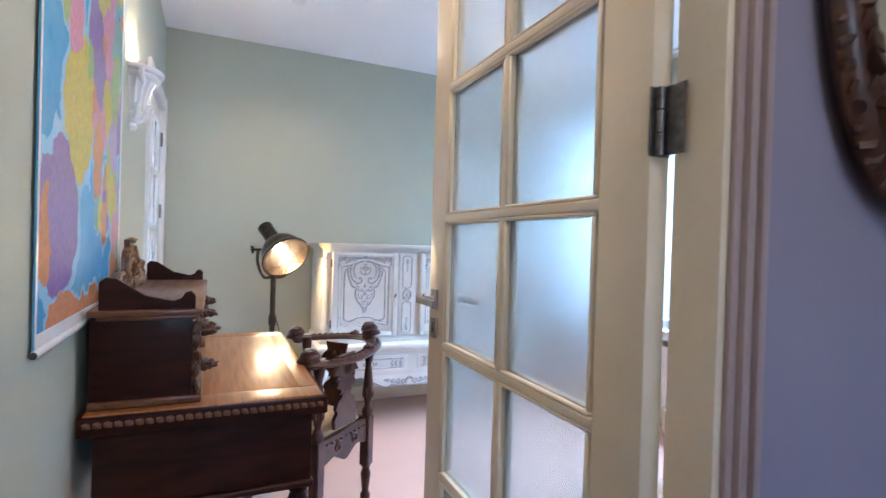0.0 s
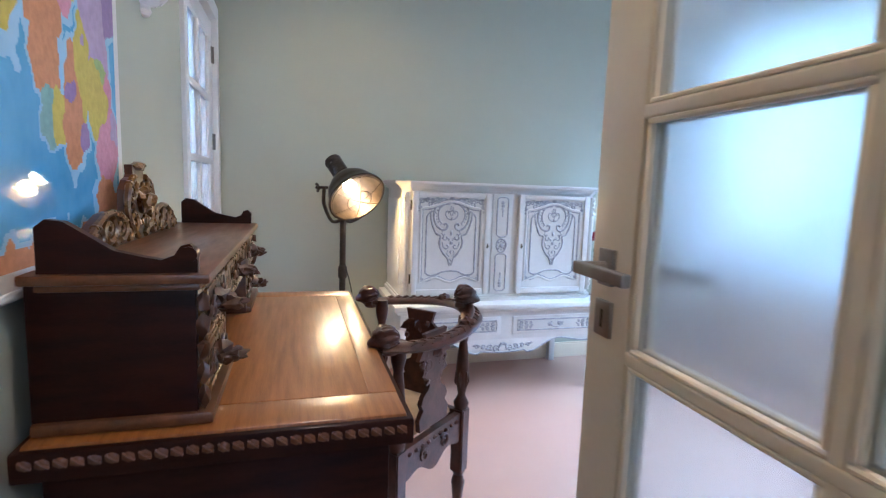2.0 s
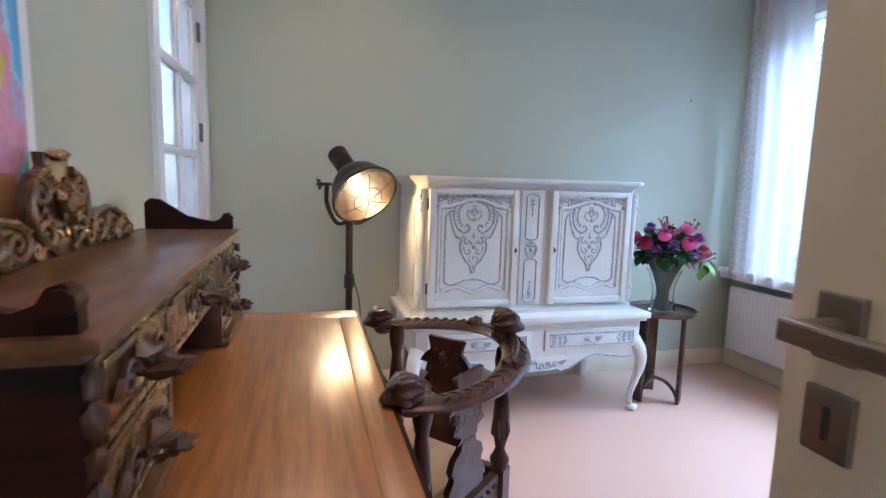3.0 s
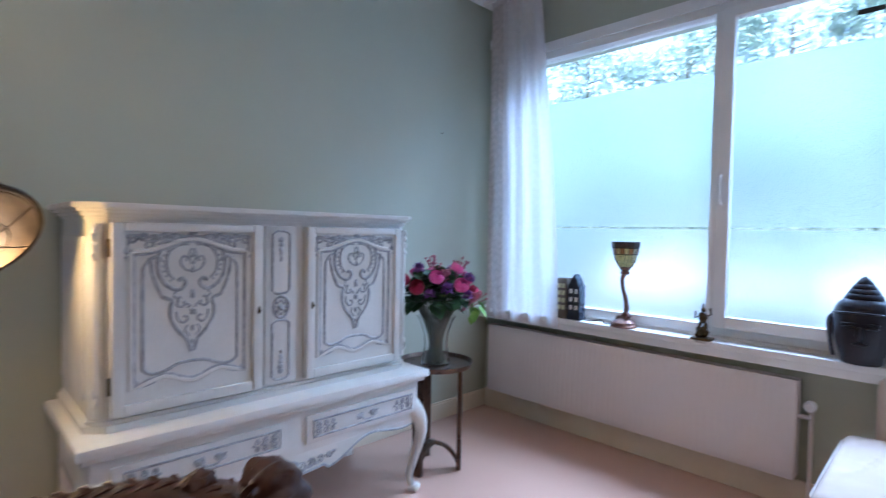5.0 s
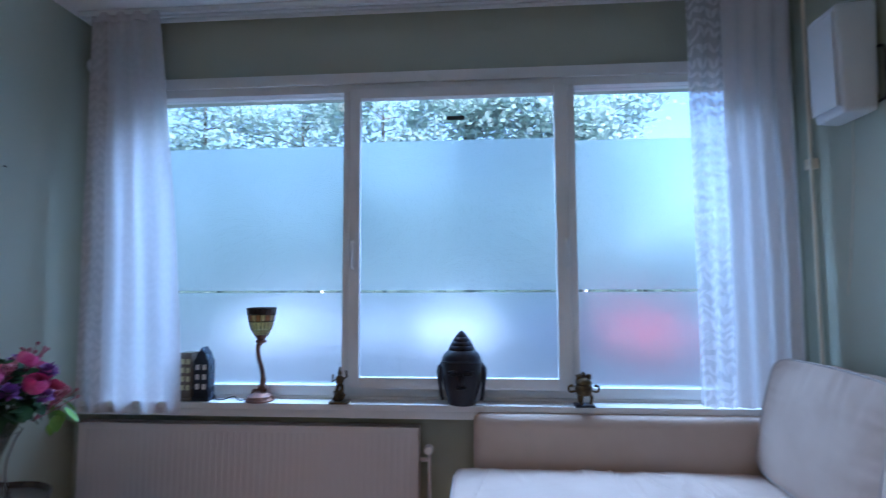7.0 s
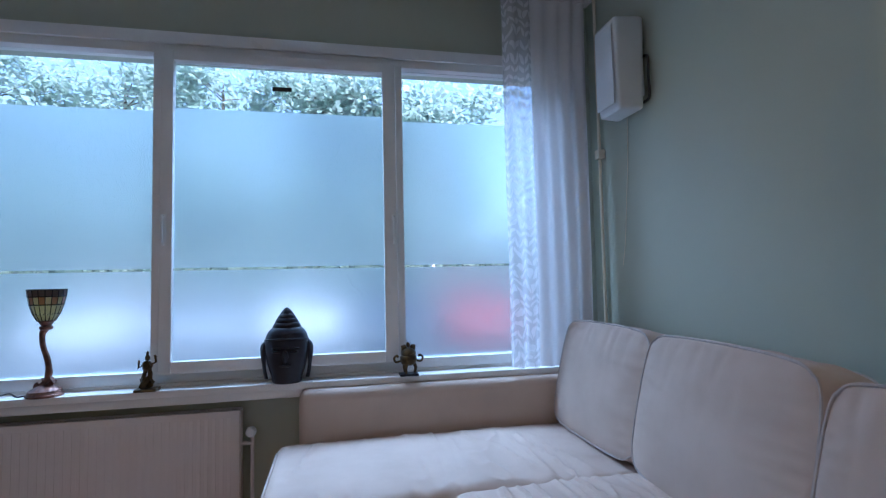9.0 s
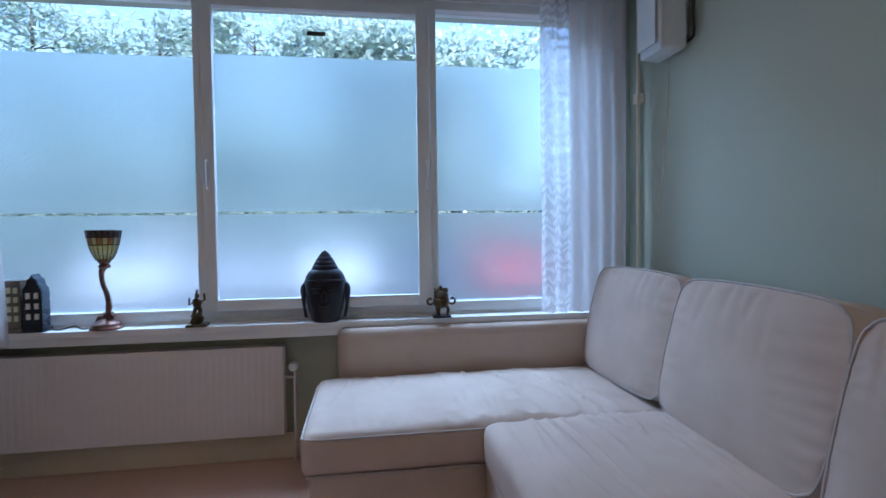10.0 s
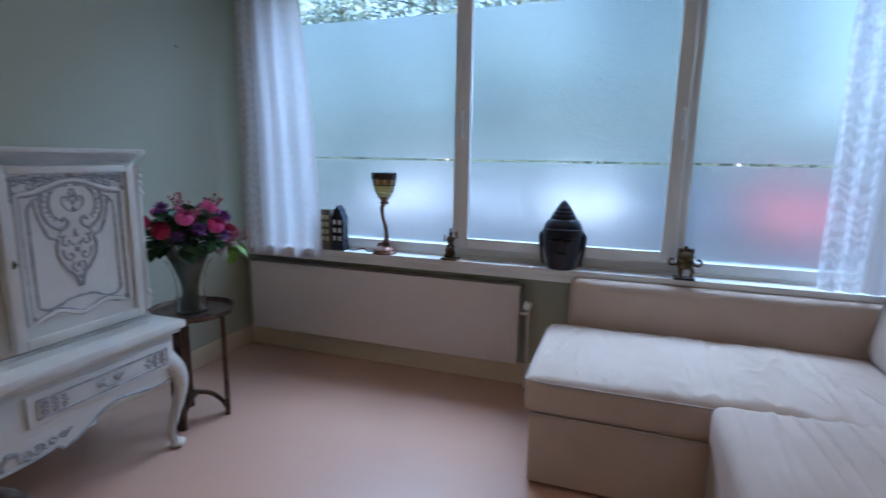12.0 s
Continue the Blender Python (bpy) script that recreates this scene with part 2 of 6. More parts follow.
def boxes(*rows, bevel=0.0):
    bm = bmesh.new()
    for r in rows:
        box(bm, *r, bevel=bevel)
    return bm


def lathe(bm, profile, seg=20, m=None):
    """profile: (radius, height) from bottom to top; m: pose of its axis."""
    m = m or Matrix()
    rings = []
    for r, z in profile:
        rings.append([bm.verts.new(m @ Vector((max(r, 1e-4) * math.cos(2 * math.pi * i / seg), max(r, 1e-4) * math.sin(2 * math.pi * i / seg), z))) for i in range(seg)])
    for a, b in zip(rings, rings[1:]):
        for i in range(seg):
            bm.faces.new((a[i], a[(i + 1) % seg], b[(i + 1) % seg], b[i]))
    bm.faces.new(rings[0][::-1])
    bm.faces.new(rings[-1])
    return bm


def tube(bm, pts, r, seg=8, flat=1.0, up=None, closed=False):
    """A rod along points; r: one radius, or one for each point; flat squashes it along up."""
    pts = [Vector(p) for p in pts]
    rr = r if isinstance(r, (list, tuple)) else [r] * len(pts)
    rings, last = [], None
    n = len(pts)
    for i, p in enumerate(pts):
        if closed:
            d = pts[(i + 1) % n] - pts[i - 1]
        else:
            d = pts[min(i + 1, n - 1)] - pts[max(i - 1, 0)]
        d.normalize()
        ref = Vector(up) if up else (last if last is not None else (Vector((0, 0, 1)) if abs(d.z) < 0.9 else Vector((1, 0, 0))))
        s = d.cross(ref)
        if s.length < 1e-5:
            s = d.orthogonal()
        s.normalize()
        u = s.cross(d).normalized()
        last = u
        rings.append([bm.verts.new(p + rr[i] * (math.cos(a) * s + flat * math.sin(a) * u)) for a in (2 * math.pi * k / seg for k in range(seg))])
    pairs = list(zip(rings, rings[1:])) + ([(rings[-1], rings[0])] if closed else [])
    for a, b in pairs:
        for k in range(seg):
            bm.faces.new((a[k], a[(k + 1) % seg], b[(k + 1) % seg], b[k]))
    if not closed:
        bm.faces.new(rings[0][::-1])
        bm.faces.new(rings[-1])
    return bm


def slab(bm, outline, depth, m=None):
    """An outline (u, v) in the local xz plane, extruded from y = 0 to y = depth."""
    m = m or Matrix()
    a = [bm.verts.new(m @ Vector((u, 0, v))) for u, v in outline]
    b = [bm.verts.new(m @ Vector((u, depth, v))) for u, v in outline]
    n = len(a)
    faces = [bm.faces.new(a), bm.faces.new(b[::-1])]
    for f in faces:
        f.normal_update()
    for i in range(n):
        bm.faces.new((a[i], b[i], b[(i + 1) % n], a[(i + 1) % n]))
    bmesh.ops.triangulate(bm, faces=faces)
    bmesh.ops.recalc_face_normals(bm, faces=bm.faces)
    return bm


def lump(bm, place, size, rough=0.15, freq=9.0, sub=2, seed=0.0):
    r = bmesh.ops.create_icosphere(bm, subdivisions=sub, radius=1.0)
    for v in r["verts"]:
        d = v.co.normalized()
        k = 1 + rough * noise.noise(d * freq * 0.25 + Vector((seed, seed * 2.1, 0))) * 2 + rough * 0.5 * noise.noise(d * freq + Vector((0, seed, 3)))
        v.co = Vector(place) + Vector((d.x * size[0], d.y * size[1], d.z * size[2])) * k
    return bm


def spiral(cx, cz, r0, r1, a0, turns, n=22, flip=1):
    """Points of a scroll in the xz plane, from the outside in."""
    out = []
    for i in range(n):
        s = i / (n - 1)
        r, a = r0 + (r1 - r0) * s, a0 + flip * turns * 2 * math.pi * s
        out.append((cx + r * math.cos(a), cz + r * math.sin(a)))
    return out


def curve_pts(ctrl, n=8):
    """Smooth points through control points (Catmull-Rom)."""
    c = [Vector(p) for p in ctrl]
    c = [2 * c[0] - c[1]] + c + [2 * c[-1] - c[-2]]
    out = []
    for i in range(1, len(c) - 2):
        for k in range(n):
            s = k / n
            a, b, d, e = c[i - 1], c[i], c[i + 1], c[i + 2]
            out.append(0.5 * ((2 * b) + (d - a) * s + (2 * a - 5 * b + 4 * d - e) * s * s + (3 * b - a - 3 * d + e) * s ** 3))
    out.append(c[-2])
    return out


def flat_scroll(bm, pts2, y, r, flat=0.7):
    """A carved line lying on a front face at depth y."""
    return tube(bm, [(u, y, v) for u, v in pts2], r, 6, flat, up=(0, 1, 0))

# ---- the room ----
X0, X1, Y0, Y1, H = 0.145, 3.57, 1.12, 4.823, 2.715
DX0, DX1, DH = 0.22, 1.085, 2.24
DY0, DY1 = 1.303, 1.367
bm = box(bmesh.new(), -1.9, X1 + 0.25, -2.4, Y1 + 0.2, -0.12, 0.0)
solid("floor", bm, FLOOR, "pale pinkish smooth floor of the room", "floor")
bm = box(bmesh.new(), -1.9, X1 + 0.25, -2.4, Y1 + 0.2, H, H + 0.2)
solid("ceiling", bm, CEIL, "plain white painted ceiling", "ceiling")
solid("wall_north", box(bmesh.new(), X0 - 0.2, X1 + 0.25, Y1, Y1 + 0.2, 0, H), WALL, "sage green painted wall behind the white cabinet", "wall")
# west wall with the opening of the glazed door
DW0, DW1, DWH = 3.90, 4.76, 2.15
solid("wall_west", boxes((X0 - 0.2, X0, -2.4, DW0, 0, H), (X0 - 0.2, X0, DW1, Y1, 0, H), (X0 - 0.2, X0, DW0, DW1, DWH, H)), WALL, "sage green painted wall behind the desk", "wall")
solid("wall_beyond_west", box(bmesh.new(), X0 - 1.4, X0 - 1.2, 3.0, Y1, 0, H), CEIL, "pale wall of the room beyond the glazed door", "wall")
# east wall with the window opening
WY0, WY1, WZ0, WZ1 = 1.32, 4.58, 0.72, 2.33
solid("wall_east", boxes((X1, X1 + 0.25, Y0 - 0.2, WY0, 0, H), (X1, X1 + 0.25, WY1, Y1, 0, H), (X1, X1 + 0.25, WY0, WY1, 0, WZ0), (X1, X1 + 0.25, WY0, WY1, WZ1, H)), WALL, "sage green painted wall round the wide window", "wall")
solid("wall_south", boxes((1.83, X1, Y0 - 0.2, Y0, 0, H), (1.73, 1.83, Y0 - 0.2, DY1, 0, H)), WALL, "sage green painted wall behind the sofa", "wall")
# the doorway from the hall
solid("wall_doorway", boxes((X0, DX0, DY0 + 0.003, DY1, 0, H), (DX1 + 0.03, 1.73, DY0 + 0.003, DY1, 0, H), (DX0, DX1 + 0.03, DY0 + 0.003, DY1, DH + 0.03, H)), WALL, "sage green wall with the doorway from the hall", "wall")
solid("wall_hall", boxes((DX1 + 0.03, 1.73, DY0 - 0.012, DY0, 0, H), (X0, DX0 - 0.03, DY0 - 0.012, DY0, 0, H), (DX0 - 0.03, DX1 + 0.03, DY0 - 0.012, DY0, DH + 0.03, H)), HALL, "lilac grey hall wall beside the doorway", "wall")
solid("wall_hall_east", box(bmesh.new(), 1.73, 1.83, -2.4, Y0 - 0.2, 0, H), HALL, "lilac grey end wall of the hall", "wall")
solid("wall_hall_south", boxes((X0, 0.5, -2.4, -2.25, 0, H), (1.5, 1.73, -2.4, -2.25, 0, H), (0.5, 1.5, -2.4, -2.25, 0, 1.2), (0.5, 1.5, -2.4, -2.25, 2.3, H)), HALL, "lilac grey hall wall with a high window", "wall")

# skirtings
solid("baseboard_north", boxes((X0, X1 - 0.002, Y1 - 0.016, Y1 - 0.001, 0, 0.10), (X0, X1 - 0.002, Y1 - 0.011, Y1 - 0.002, 0.098, 0.112), bevel=0.002), CREAM, "cream painted skirting board", "skirting")
solid("baseboard_west", boxes((X0 + 0.001, X0 + 0.016, DY1, DW0 - 0.07, 0, 0.10)), CREAM, "cream painted skirting board below the map", "skirting")
solid("baseboard_east", boxes((X1 - 0.016, X1 - 0.001, Y0 + 0.02, Y1 - 0.018, 0, 0.125), bevel=0.002), CREAM, "cream painted skirting board under the radiator", "skirting")
solid("baseboard_south", boxes((1.84, X1 - 0.02, Y0 + 0.001, Y0 + 0.016, 0, 0.10)), CREAM, "cream painted skirting board behind the sofa", "skirting")

# doorway lining and architrave
lin = boxes((DX1, DX1 + 0.03, DY0 - 0.0118, DY1 + 0.004, 0, DH), (DX0 - 0.03, DX0, DY0 - 0.0118, DY1 + 0.004, 0, DH), (DX0 - 0.03, DX1 + 0.03, DY0 - 0.005, DY1 + 0.004, DH, DH + 0.03), bevel=0.002)
solid("door_frame", lin, CREAM, "cream painted wooden door lining", "door frame")
tr = bmesh.new()
for k, (a, b, d) in enumerate(((0.012, 0.026, 0.010), (0.026, 0.040, 0.020), (0.040, 0.052, 0.013), (0.052, 0.066, 0.022), (0.066, 0.078, 0.010))):
    box(tr, DX1 + a, DX1 + b, DY0 - 0.012 - d, DY0 - 0.0125, 0, DH + b, 0.003)
    box(tr, DX0 - b, DX0 - a, DY0 - 0.012 - d, DY0 - 0.0125, 0, DH + b, 0.003)
solid("trim_doorway", tr, TRIMP, "ribbed taupe painted architrave in the hall", "trim")


# ---- doors ----
def glazed_leaf(name, place, turn, w, h, cols, rows, low, paint_mat, glass_mat, label, stile=0.10, top=0.10, t=0.038):
    """A glazed door leaf, hinged at local x = 0 and running along +x, with a row of panes over a bottom rail."""
    d = thing(name, place, label, "door", kind="structure", turn=turn)
    for k, (a, b) in enumerate(((0, stile), (w - stile, w))):
        part("stile", box(bmesh.new(), a, b, -t / 2, t / 2, 0.008, h, 0.003), paint_mat, d)
    part("rail", box(bmesh.new(), stile, w - stile, -t / 2, t / 2, 0.008, low, 0.003), paint_mat, d)
    part("rail", box(bmesh.new(), stile, w - stile, -t / 2, t / 2, h - top, h, 0.003), paint_mat, d)
    gx, gz = (w - 2 * stile) / cols, (h - top - low) / rows
    for i in range(1, cols):
        bm = bmesh.new()
        box(bm, stile + gx * i - 0.011, stile + gx * i + 0.011, -t / 2, t / 2, low, h - top, 0.006, 3)
        part("muntin", bm, paint_mat, d)
    for j in range(1, rows):
        bm = bmesh.new()
        z = low + gz * j
        box(bm, stile, w - stile, -t / 2 - 0.001, t / 2 + 0.001, z - 0.011, z + 0.011, 0.005, 3)
        part("muntin", bm, paint_mat, d)
    for i in range(cols):
        for j in range(rows):
            x0, x1, z0, z1 = stile + gx * i, stile + gx * (i + 1), low + gz * j, low + gz * (j + 1)
            bead = bmesh.new()
            for s in (-1, 1):
                y = s * (t / 2 - 0.006)
                for ax, bx, az, bz in ((x0 + .009, x1 - .009, z0 + .009, z0 + .018), (x0 + .009, x1 - .009, z1 - .018, z1 - .009), (x0 + .009, x0 + .018, z0 + .018, z1 - .018), (x1 - .018, x1 - .009, z0 + .018, z1 - .018)):
                    box(bead, ax, bx, y - 0.007, y + 0.007, az, bz, 0.003, 1)
            part("glazing_bead", bead, paint_mat, d)
            g = part("pane", box(bmesh.new(), x0 + 0.008, x1 - 0.008, -0.0025, 0.0025, z0 + 0.008, z1 - 0.008), glass_mat, d, "frosted glass pane", smooth=False)
            g.visible_shadow = False
    return d


door = glazed_leaf("door_1", (1.080, 1.392, 0), 88.3, 0.885, 2.22, 2, 5, 0.234, CREAM, DOORFROST, "open cream glazed door with frosted panes and steel handle", stile=0.112, top=0.118)
for s in (1, -1):
    h = part("door_handle", bmesh.new(), STEEL, door, "brushed steel lever handle")
    bm = bmesh.new()
    y = s * 0.020
    box(bm, 0.812, 0.852, min(y, y + s * 0.008), max(y, y + s * 0.008), 1.085, 1.145, 0.002)
    tube(bm, [(0.832, y, 1.115), (0.832, y + s * 0.050, 1.115)], 0.010, 10)
    box(bm, 0.705, 0.843, min(y + s * 0.046, y + s * 0.060), max(y + s * 0.046, y + s * 0.060), 1.105, 1.125, 0.003)
    bm.to_mesh(h.data)
    bm.free()
    k = bmesh.new()
    box(k, 0.810, 0.854, min(y, y + s * 0.007), max(y, y + s * 0.007), 1.00, 1.06, 0.002)
    part("lock_plate", k, STEEL, door, "steel key plate")
    kk = bmesh.new()
    box(kk, 0.829, 0.835, min(y + s * 0.0071, y + s * 0.008), max(y + s * 0.0071, y + s * 0.008), 1.015, 1.045)
    part("keyhole", kk, GUNMETAL, door)
for z in (0.25, 1.42, 1.810):
    bm = bmesh.new()
    for k in range(3):
        tube(bm, [(-0.010, 0.012, z + k * 0.034), (-0.010, 0.012, z + 0.032 + k * 0.034)], 0.0065, 10)
    box(bm, -0.003, -0.0003, -0.016, 0.024, z, z + 0.102)
    box(bm, -0.046, -0.010, 0.0005, 0.0035, z, z + 0.102)
    part("hinge", bm, HINGE, door, "worn steel butt hinge")

door2 = glazed_leaf("door_2", (X0 - 0.03, DW1 - 0.02, 0), -90, DW1 - DW0 - 0.04, 2.10, 2, 5, 0.30, WHITE, DOORFROST, "closed white glazed door beside the room corner", stile=0.10, top=0.08)
for z in (0.3, 1.40, 1.88):
    bm = bmesh.new()
    tube(bm, [(0.0, 0.024, z), (0.0, 0.024, z + 0.09)], 0.008, 10)
    box(bm, 0.002, 0.03, 0.0195, 0.023, z, z + 0.09)
    part("hinge", bm, HINGE, door2, "steel butt hinge")
fr = boxes((X0 - 0.2, X0 + 0.018, DW1 - 0.018, DW1 + 0.05, 0, DWH + 0.05), (X0 - 0.2, X0 + 0.018, DW0 - 0.05, DW0 + 0.018, 0, DWH + 0.05), (X0 - 0.2, X0 + 0.018, DW0 + 0.018, DW1 - 0.018, DWH - 0.03, DWH + 0.05), bevel=0.003)
solid("door_frame_2", fr, WHITE, "white painted frame of the glazed door", "door frame")

# ---- window ----
XG = 3.585
win = thing("window_1", (0, 0, 0), "wide white window with frosted film and clear strips", "window", kind="structure")
part("window_frame", boxes((X1 - 0.035, X1 + 0.06, WY0, WY1, WZ1 - 0.055, WZ1 + 0.0), (X1 - 0.05, X1 + 0.0, WY0 - 0.05, WY1 + 0.05, WZ1 - 0.012, WZ1 + 0.045), (X1 - 0.03, X1 + 0.06, WY0, WY1, WZ0 - 0.001, WZ0 + 0.05), (X1 - 0.03, X1 + 0.06, WY0, WY0 + 0.05, WZ0 + 0.05, WZ1 - 0.055), (X1 - 0.03, X1 + 0.06, WY1 - 0.05, WY1, WZ0 + 0.05, WZ1 - 0.055), bevel=0.004), WHITE, win)
for y0, y1 in ((3.345, 3.378), (2.206, 2.240)):
    part("mullion", box(bmesh.new(), X1 - 0.055, X1 + 0.06, y0, y1, WZ0 + 0.05, WZ1 - 0.055, 0.004), WHITE, win)
sash = part("sash", boxes((X1 - 0.075, X1 - 0.025, 3.286, 3.340, 0.765, 2.275), (X1 - 0.075, X1 - 0.025, 2.245, 2.309, 0.765, 2.275), (X1 - 0.075, X1 - 0.025, 2.309, 3.286, 2.227, 2.275), (X1 - 0.075, X1 - 0.025, 2.309, 3.286, 0.765, 0.819), bevel=0.004), WHITE, win, "white inner sliding sash")
for y in (3.322, 2.262):
    bm = boxes((X1 - 0.080, X1 - 0.076, y - 0.012, y + 0.012, 1.345, 1.50), bevel=0.001)
    tube(bm, curve_pts([(X1 - 0.079, y, 1.355), (X1 - 0.100, y, 1.375), (X1 - 0.100, y, 1.47), (X1 - 0.079, y, 1.49)], 5), 0.006, 8)
    part("window_handle", bm, WHITE, win, "white pull handle")
FT, SL0, SL1 = 2.005, 1.2345, 1.2465
for nm, y0, y1, z0, z1, xg in (("a", 3.378, WY1 - 0.05, WZ0 + 0.05, WZ1 - 0.055, XG), ("b", 2.309, 3.286, 0.819, 2.227, XG - 0.06), ("c", WY0 + 0.05, 2.206, WZ0 + 0.05, WZ1 - 0.055, XG)):
    cuts = [(z0, SL0, FROST, "frosted pane"), (SL0, SL1, PANE, "clear strip of glass"), (SL1, FT, FROST, "frosted pane"), (FT, z1, PANE, "clear pane")]
    for a, b, mt, lb in cuts:
        p = part("pane", box(bmesh.new(), xg - 0.0025, xg + 0.0025, y0, y1, a, b), mt, win, lb, smooth=False)
        p.visible_shadow = False
solid("window_sticker", box(bmesh.new(), XG - 0.0675, XG - 0.064, 2.755, 2.845, 2.110, 2.130), GUNMETAL, "small dark label stuck on the glass", "sticker", kind="")
st = boxes((X1 - 0.14, X1 - 0.031, 2.66, Y1 - 0.02, 0.675, 0.705), (X1 - 0.14, X1 - 0.031, Y0 + 0.01, 2.66, 0.675, 0.705), (X1 - 0.125, X1 - 0.115, Y0 + 0.02, Y1 - 0.03, 0.635, 0.675), (X1 - 0.0308, X1 - 0.001, Y0 + 0.01, Y1 - 0.02, 0.675, 0.7185), bevel=0.004)
solid("window_sill", st, WHITE, "long white painted window sill", "sill")
# curtain rail under the ceiling
rl = bmesh.new()
for k in range(3):
    box(rl, X1 - 0.16 + k * 0.035, X1 - 0.137 + k * 0.035, Y0 + 0.05, Y1 - 0.05, H - 0.030, H - 0.002, 0.004)
solid("curtain_rail", rl, WHITE, "white triple curtain rail on the ceiling", "curtain rail")

# ---- wall map ----
def wall_map():
    y0, y1, z0, z1 = 2.075, 3.04, 1.04, 2.25
    t = thing("wall_map", (X0, y0, z0), "glossy political map of a continent hanging on the wall", "map")
    w, h = y1 - y0, z1 - z0
    sea = paint("map_sea", (0.10, 0.36, 0.66), (0.20, 0.50, 0.78), 0.032, scale=4, fine=30, bump=0.0, rough_var=0.01)
    part("map_sheet", box(bmesh.new(), 0.006, 0.010, 0, w, 0, h), sea, t, "blue printed sea of the map", smooth=False)
    part("border", boxes((0.0101, 0.0106, 0.0, 0.012, 0.012, h), (0.0101, 0.0106, w - 0.03, w, 0.012, h), (0.0109, 0.0113, 0, w, 0, 0.034)), WHITE, t, "white printed margin")
    bar = tube(bmesh.new(), [(0.012, -0.012, -0.004), (0.012, w + 0.012, -0.004)], 0.008, 10)
    part("hanging_bar", bar, WHITE, t, "white rod along the lower edge")
    tube(bar2 := bmesh.new(), [(0.012, -0.015, -0.004), (0.012, -0.0122, -0.004)], 0.0075, 10)
    part("end_cap", bar2, GUNMETAL, t)
    cols = {"yellow": (0.70, 0.58, 0.12), "purple": (0.36, 0.24, 0.50), "pink": (0.74, 0.34, 0.44), "orange": (0.70, 0.32, 0.16), "green": (0.42, 0.55, 0.20), "lilac": (0.55, 0.42, 0.64), "teal": (0.30, 0.52, 0.50)}
    mats = {k: paint("map_" + k, v, tuple(c * 0.80 for c in v), 0.032, scale=60, fine=260, bump=0.0, rough_var=0.01) for k, v in cols.items()}
    # colour, centre (across, up), half sizes; a country reaches as far as its neighbours or the sea let it
    lands = [("yellow", .36, .46, .15, .13), ("purple", .16, .22, .16, .13), ("pink", .28, .70, .07, .14), ("green", .17, .68, .05, .06), ("purple", .56, .62, .12, .14),
             ("orange", .60, .38, .05, .13), ("orange", .72, .26, .05, .10), ("yellow", .72, .53, .09, .06), ("pink", .74, .70, .10, .10), ("green", .88, .62, .09, .12),
             ("lilac", .86, .43, .09, .09), ("yellow", .86, .31, .06, .06), ("pink", .92, .20, .07, .07), ("teal", .92, .78, .08, .12), ("yellow", .60, .83, .14, .08),
             ("orange", .64, .03, .26, .035), ("orange", .25, .02, .16, .04), ("green", .46, .58, .04, .05), ("orange", .05, .20, .05, .09), ("pink", .46, .93, .12, .06), ("lilac", .25, .93, .08, .06), ("pink", .66, .48, .05, .06), ("yellow", .78, .38, .05, .06), ("purple", .97, .52, .06, .08), ("orange", .92, .08, .09, .05), ("pink", .80, .88, .09, .07), ("yellow", .93, .95, .08, .07), ("green", .68, .96, .08, .06), ("orange", .52, .50, .04, .04)]
    rnd = random.Random(4)
    names = list(cols)
    for k in range(16):
        lands.append((names[k % 7], rnd.uniform(.52, 1), rnd.uniform(.16, .98), .040, .040))
    nu, nv = 200, 250
    def owner(u, v):
        p = Vector((u * 9, v * 11, 2.0))
        u += .040 * noise.noise(p) + .016 * noise.noise(p * 3.1)
        v += .040 * noise.noise(p + Vector((5, 9, 1))) + .016 * noise.noise(p * 3.1 + Vector((3, 1, 7)))
        best, who = 2.0, None
        for k, (c, a, b, ra, rb) in enumerate(lands):
            q = ((u - a) / ra) ** 2 + ((v - b) / rb) ** 2
            if q < best:
                best, who = q, k
        return "shallows" if who is not None and best > 1.40 else who
    cells = {}
    for i in range(nu):
        for j in range(nv):
            k = owner((i + .5) / nu, (j + .5) / nv)
            if k is not None:
                cells.setdefault(k, []).append((i, j))
    # each stretch of coastal water on its own
    water, shore = set(cells.pop("shallows", [])), 0
    while water:
        todo, group = [water.pop()], []
        while todo:
            i, j = todo.pop()
            group.append((i, j))
            for q in ((i + 1, j), (i - 1, j), (i, j + 1), (i, j - 1)):
                if q in water:
                    water.remove(q)
                    todo.append(q)
        cells["shallows", shore] = sorted(group)
        shore += 1
    du, dv = (w - .042) / nu, (h - .014) / nv
    mats["shallows"] = paint("map_shallows", (0.34, 0.60, 0.82), (0.42, 0.66, 0.86), 0.032, scale=10, fine=60, bump=0.0, rough_var=0.01)
    for k in sorted(cells, key=lambda k: (isinstance(k, tuple), k)):
        verts, faces, seen = [], [], {}
        for i, j in cells[k]:
            q = []
            for a, b in ((i, j), (i + 1, j), (i + 1, j + 1), (i, j + 1)):
                if (a, b) not in seen:
                    seen[(a, b)] = len(verts)
                    verts.append((0.0108, .012 + a * du, .012 + b * dv))
                q.append(seen[(a, b)])
            faces.append(q)
        bm = bmesh.new()
        vs = [bm.verts.new(p) for p in verts]
        for q in faces:
            bm.faces.new([vs[n] for n in q])
        if isinstance(k, tuple):
            part("coastal_water", bm, mats[k[0]], t, "pale blue printed coastal water", smooth=False)
        else:
            part("printed_country", bm, mats[lands[k][0]], t, lands[k][0] + " printed country", smooth=False)


wall_map()


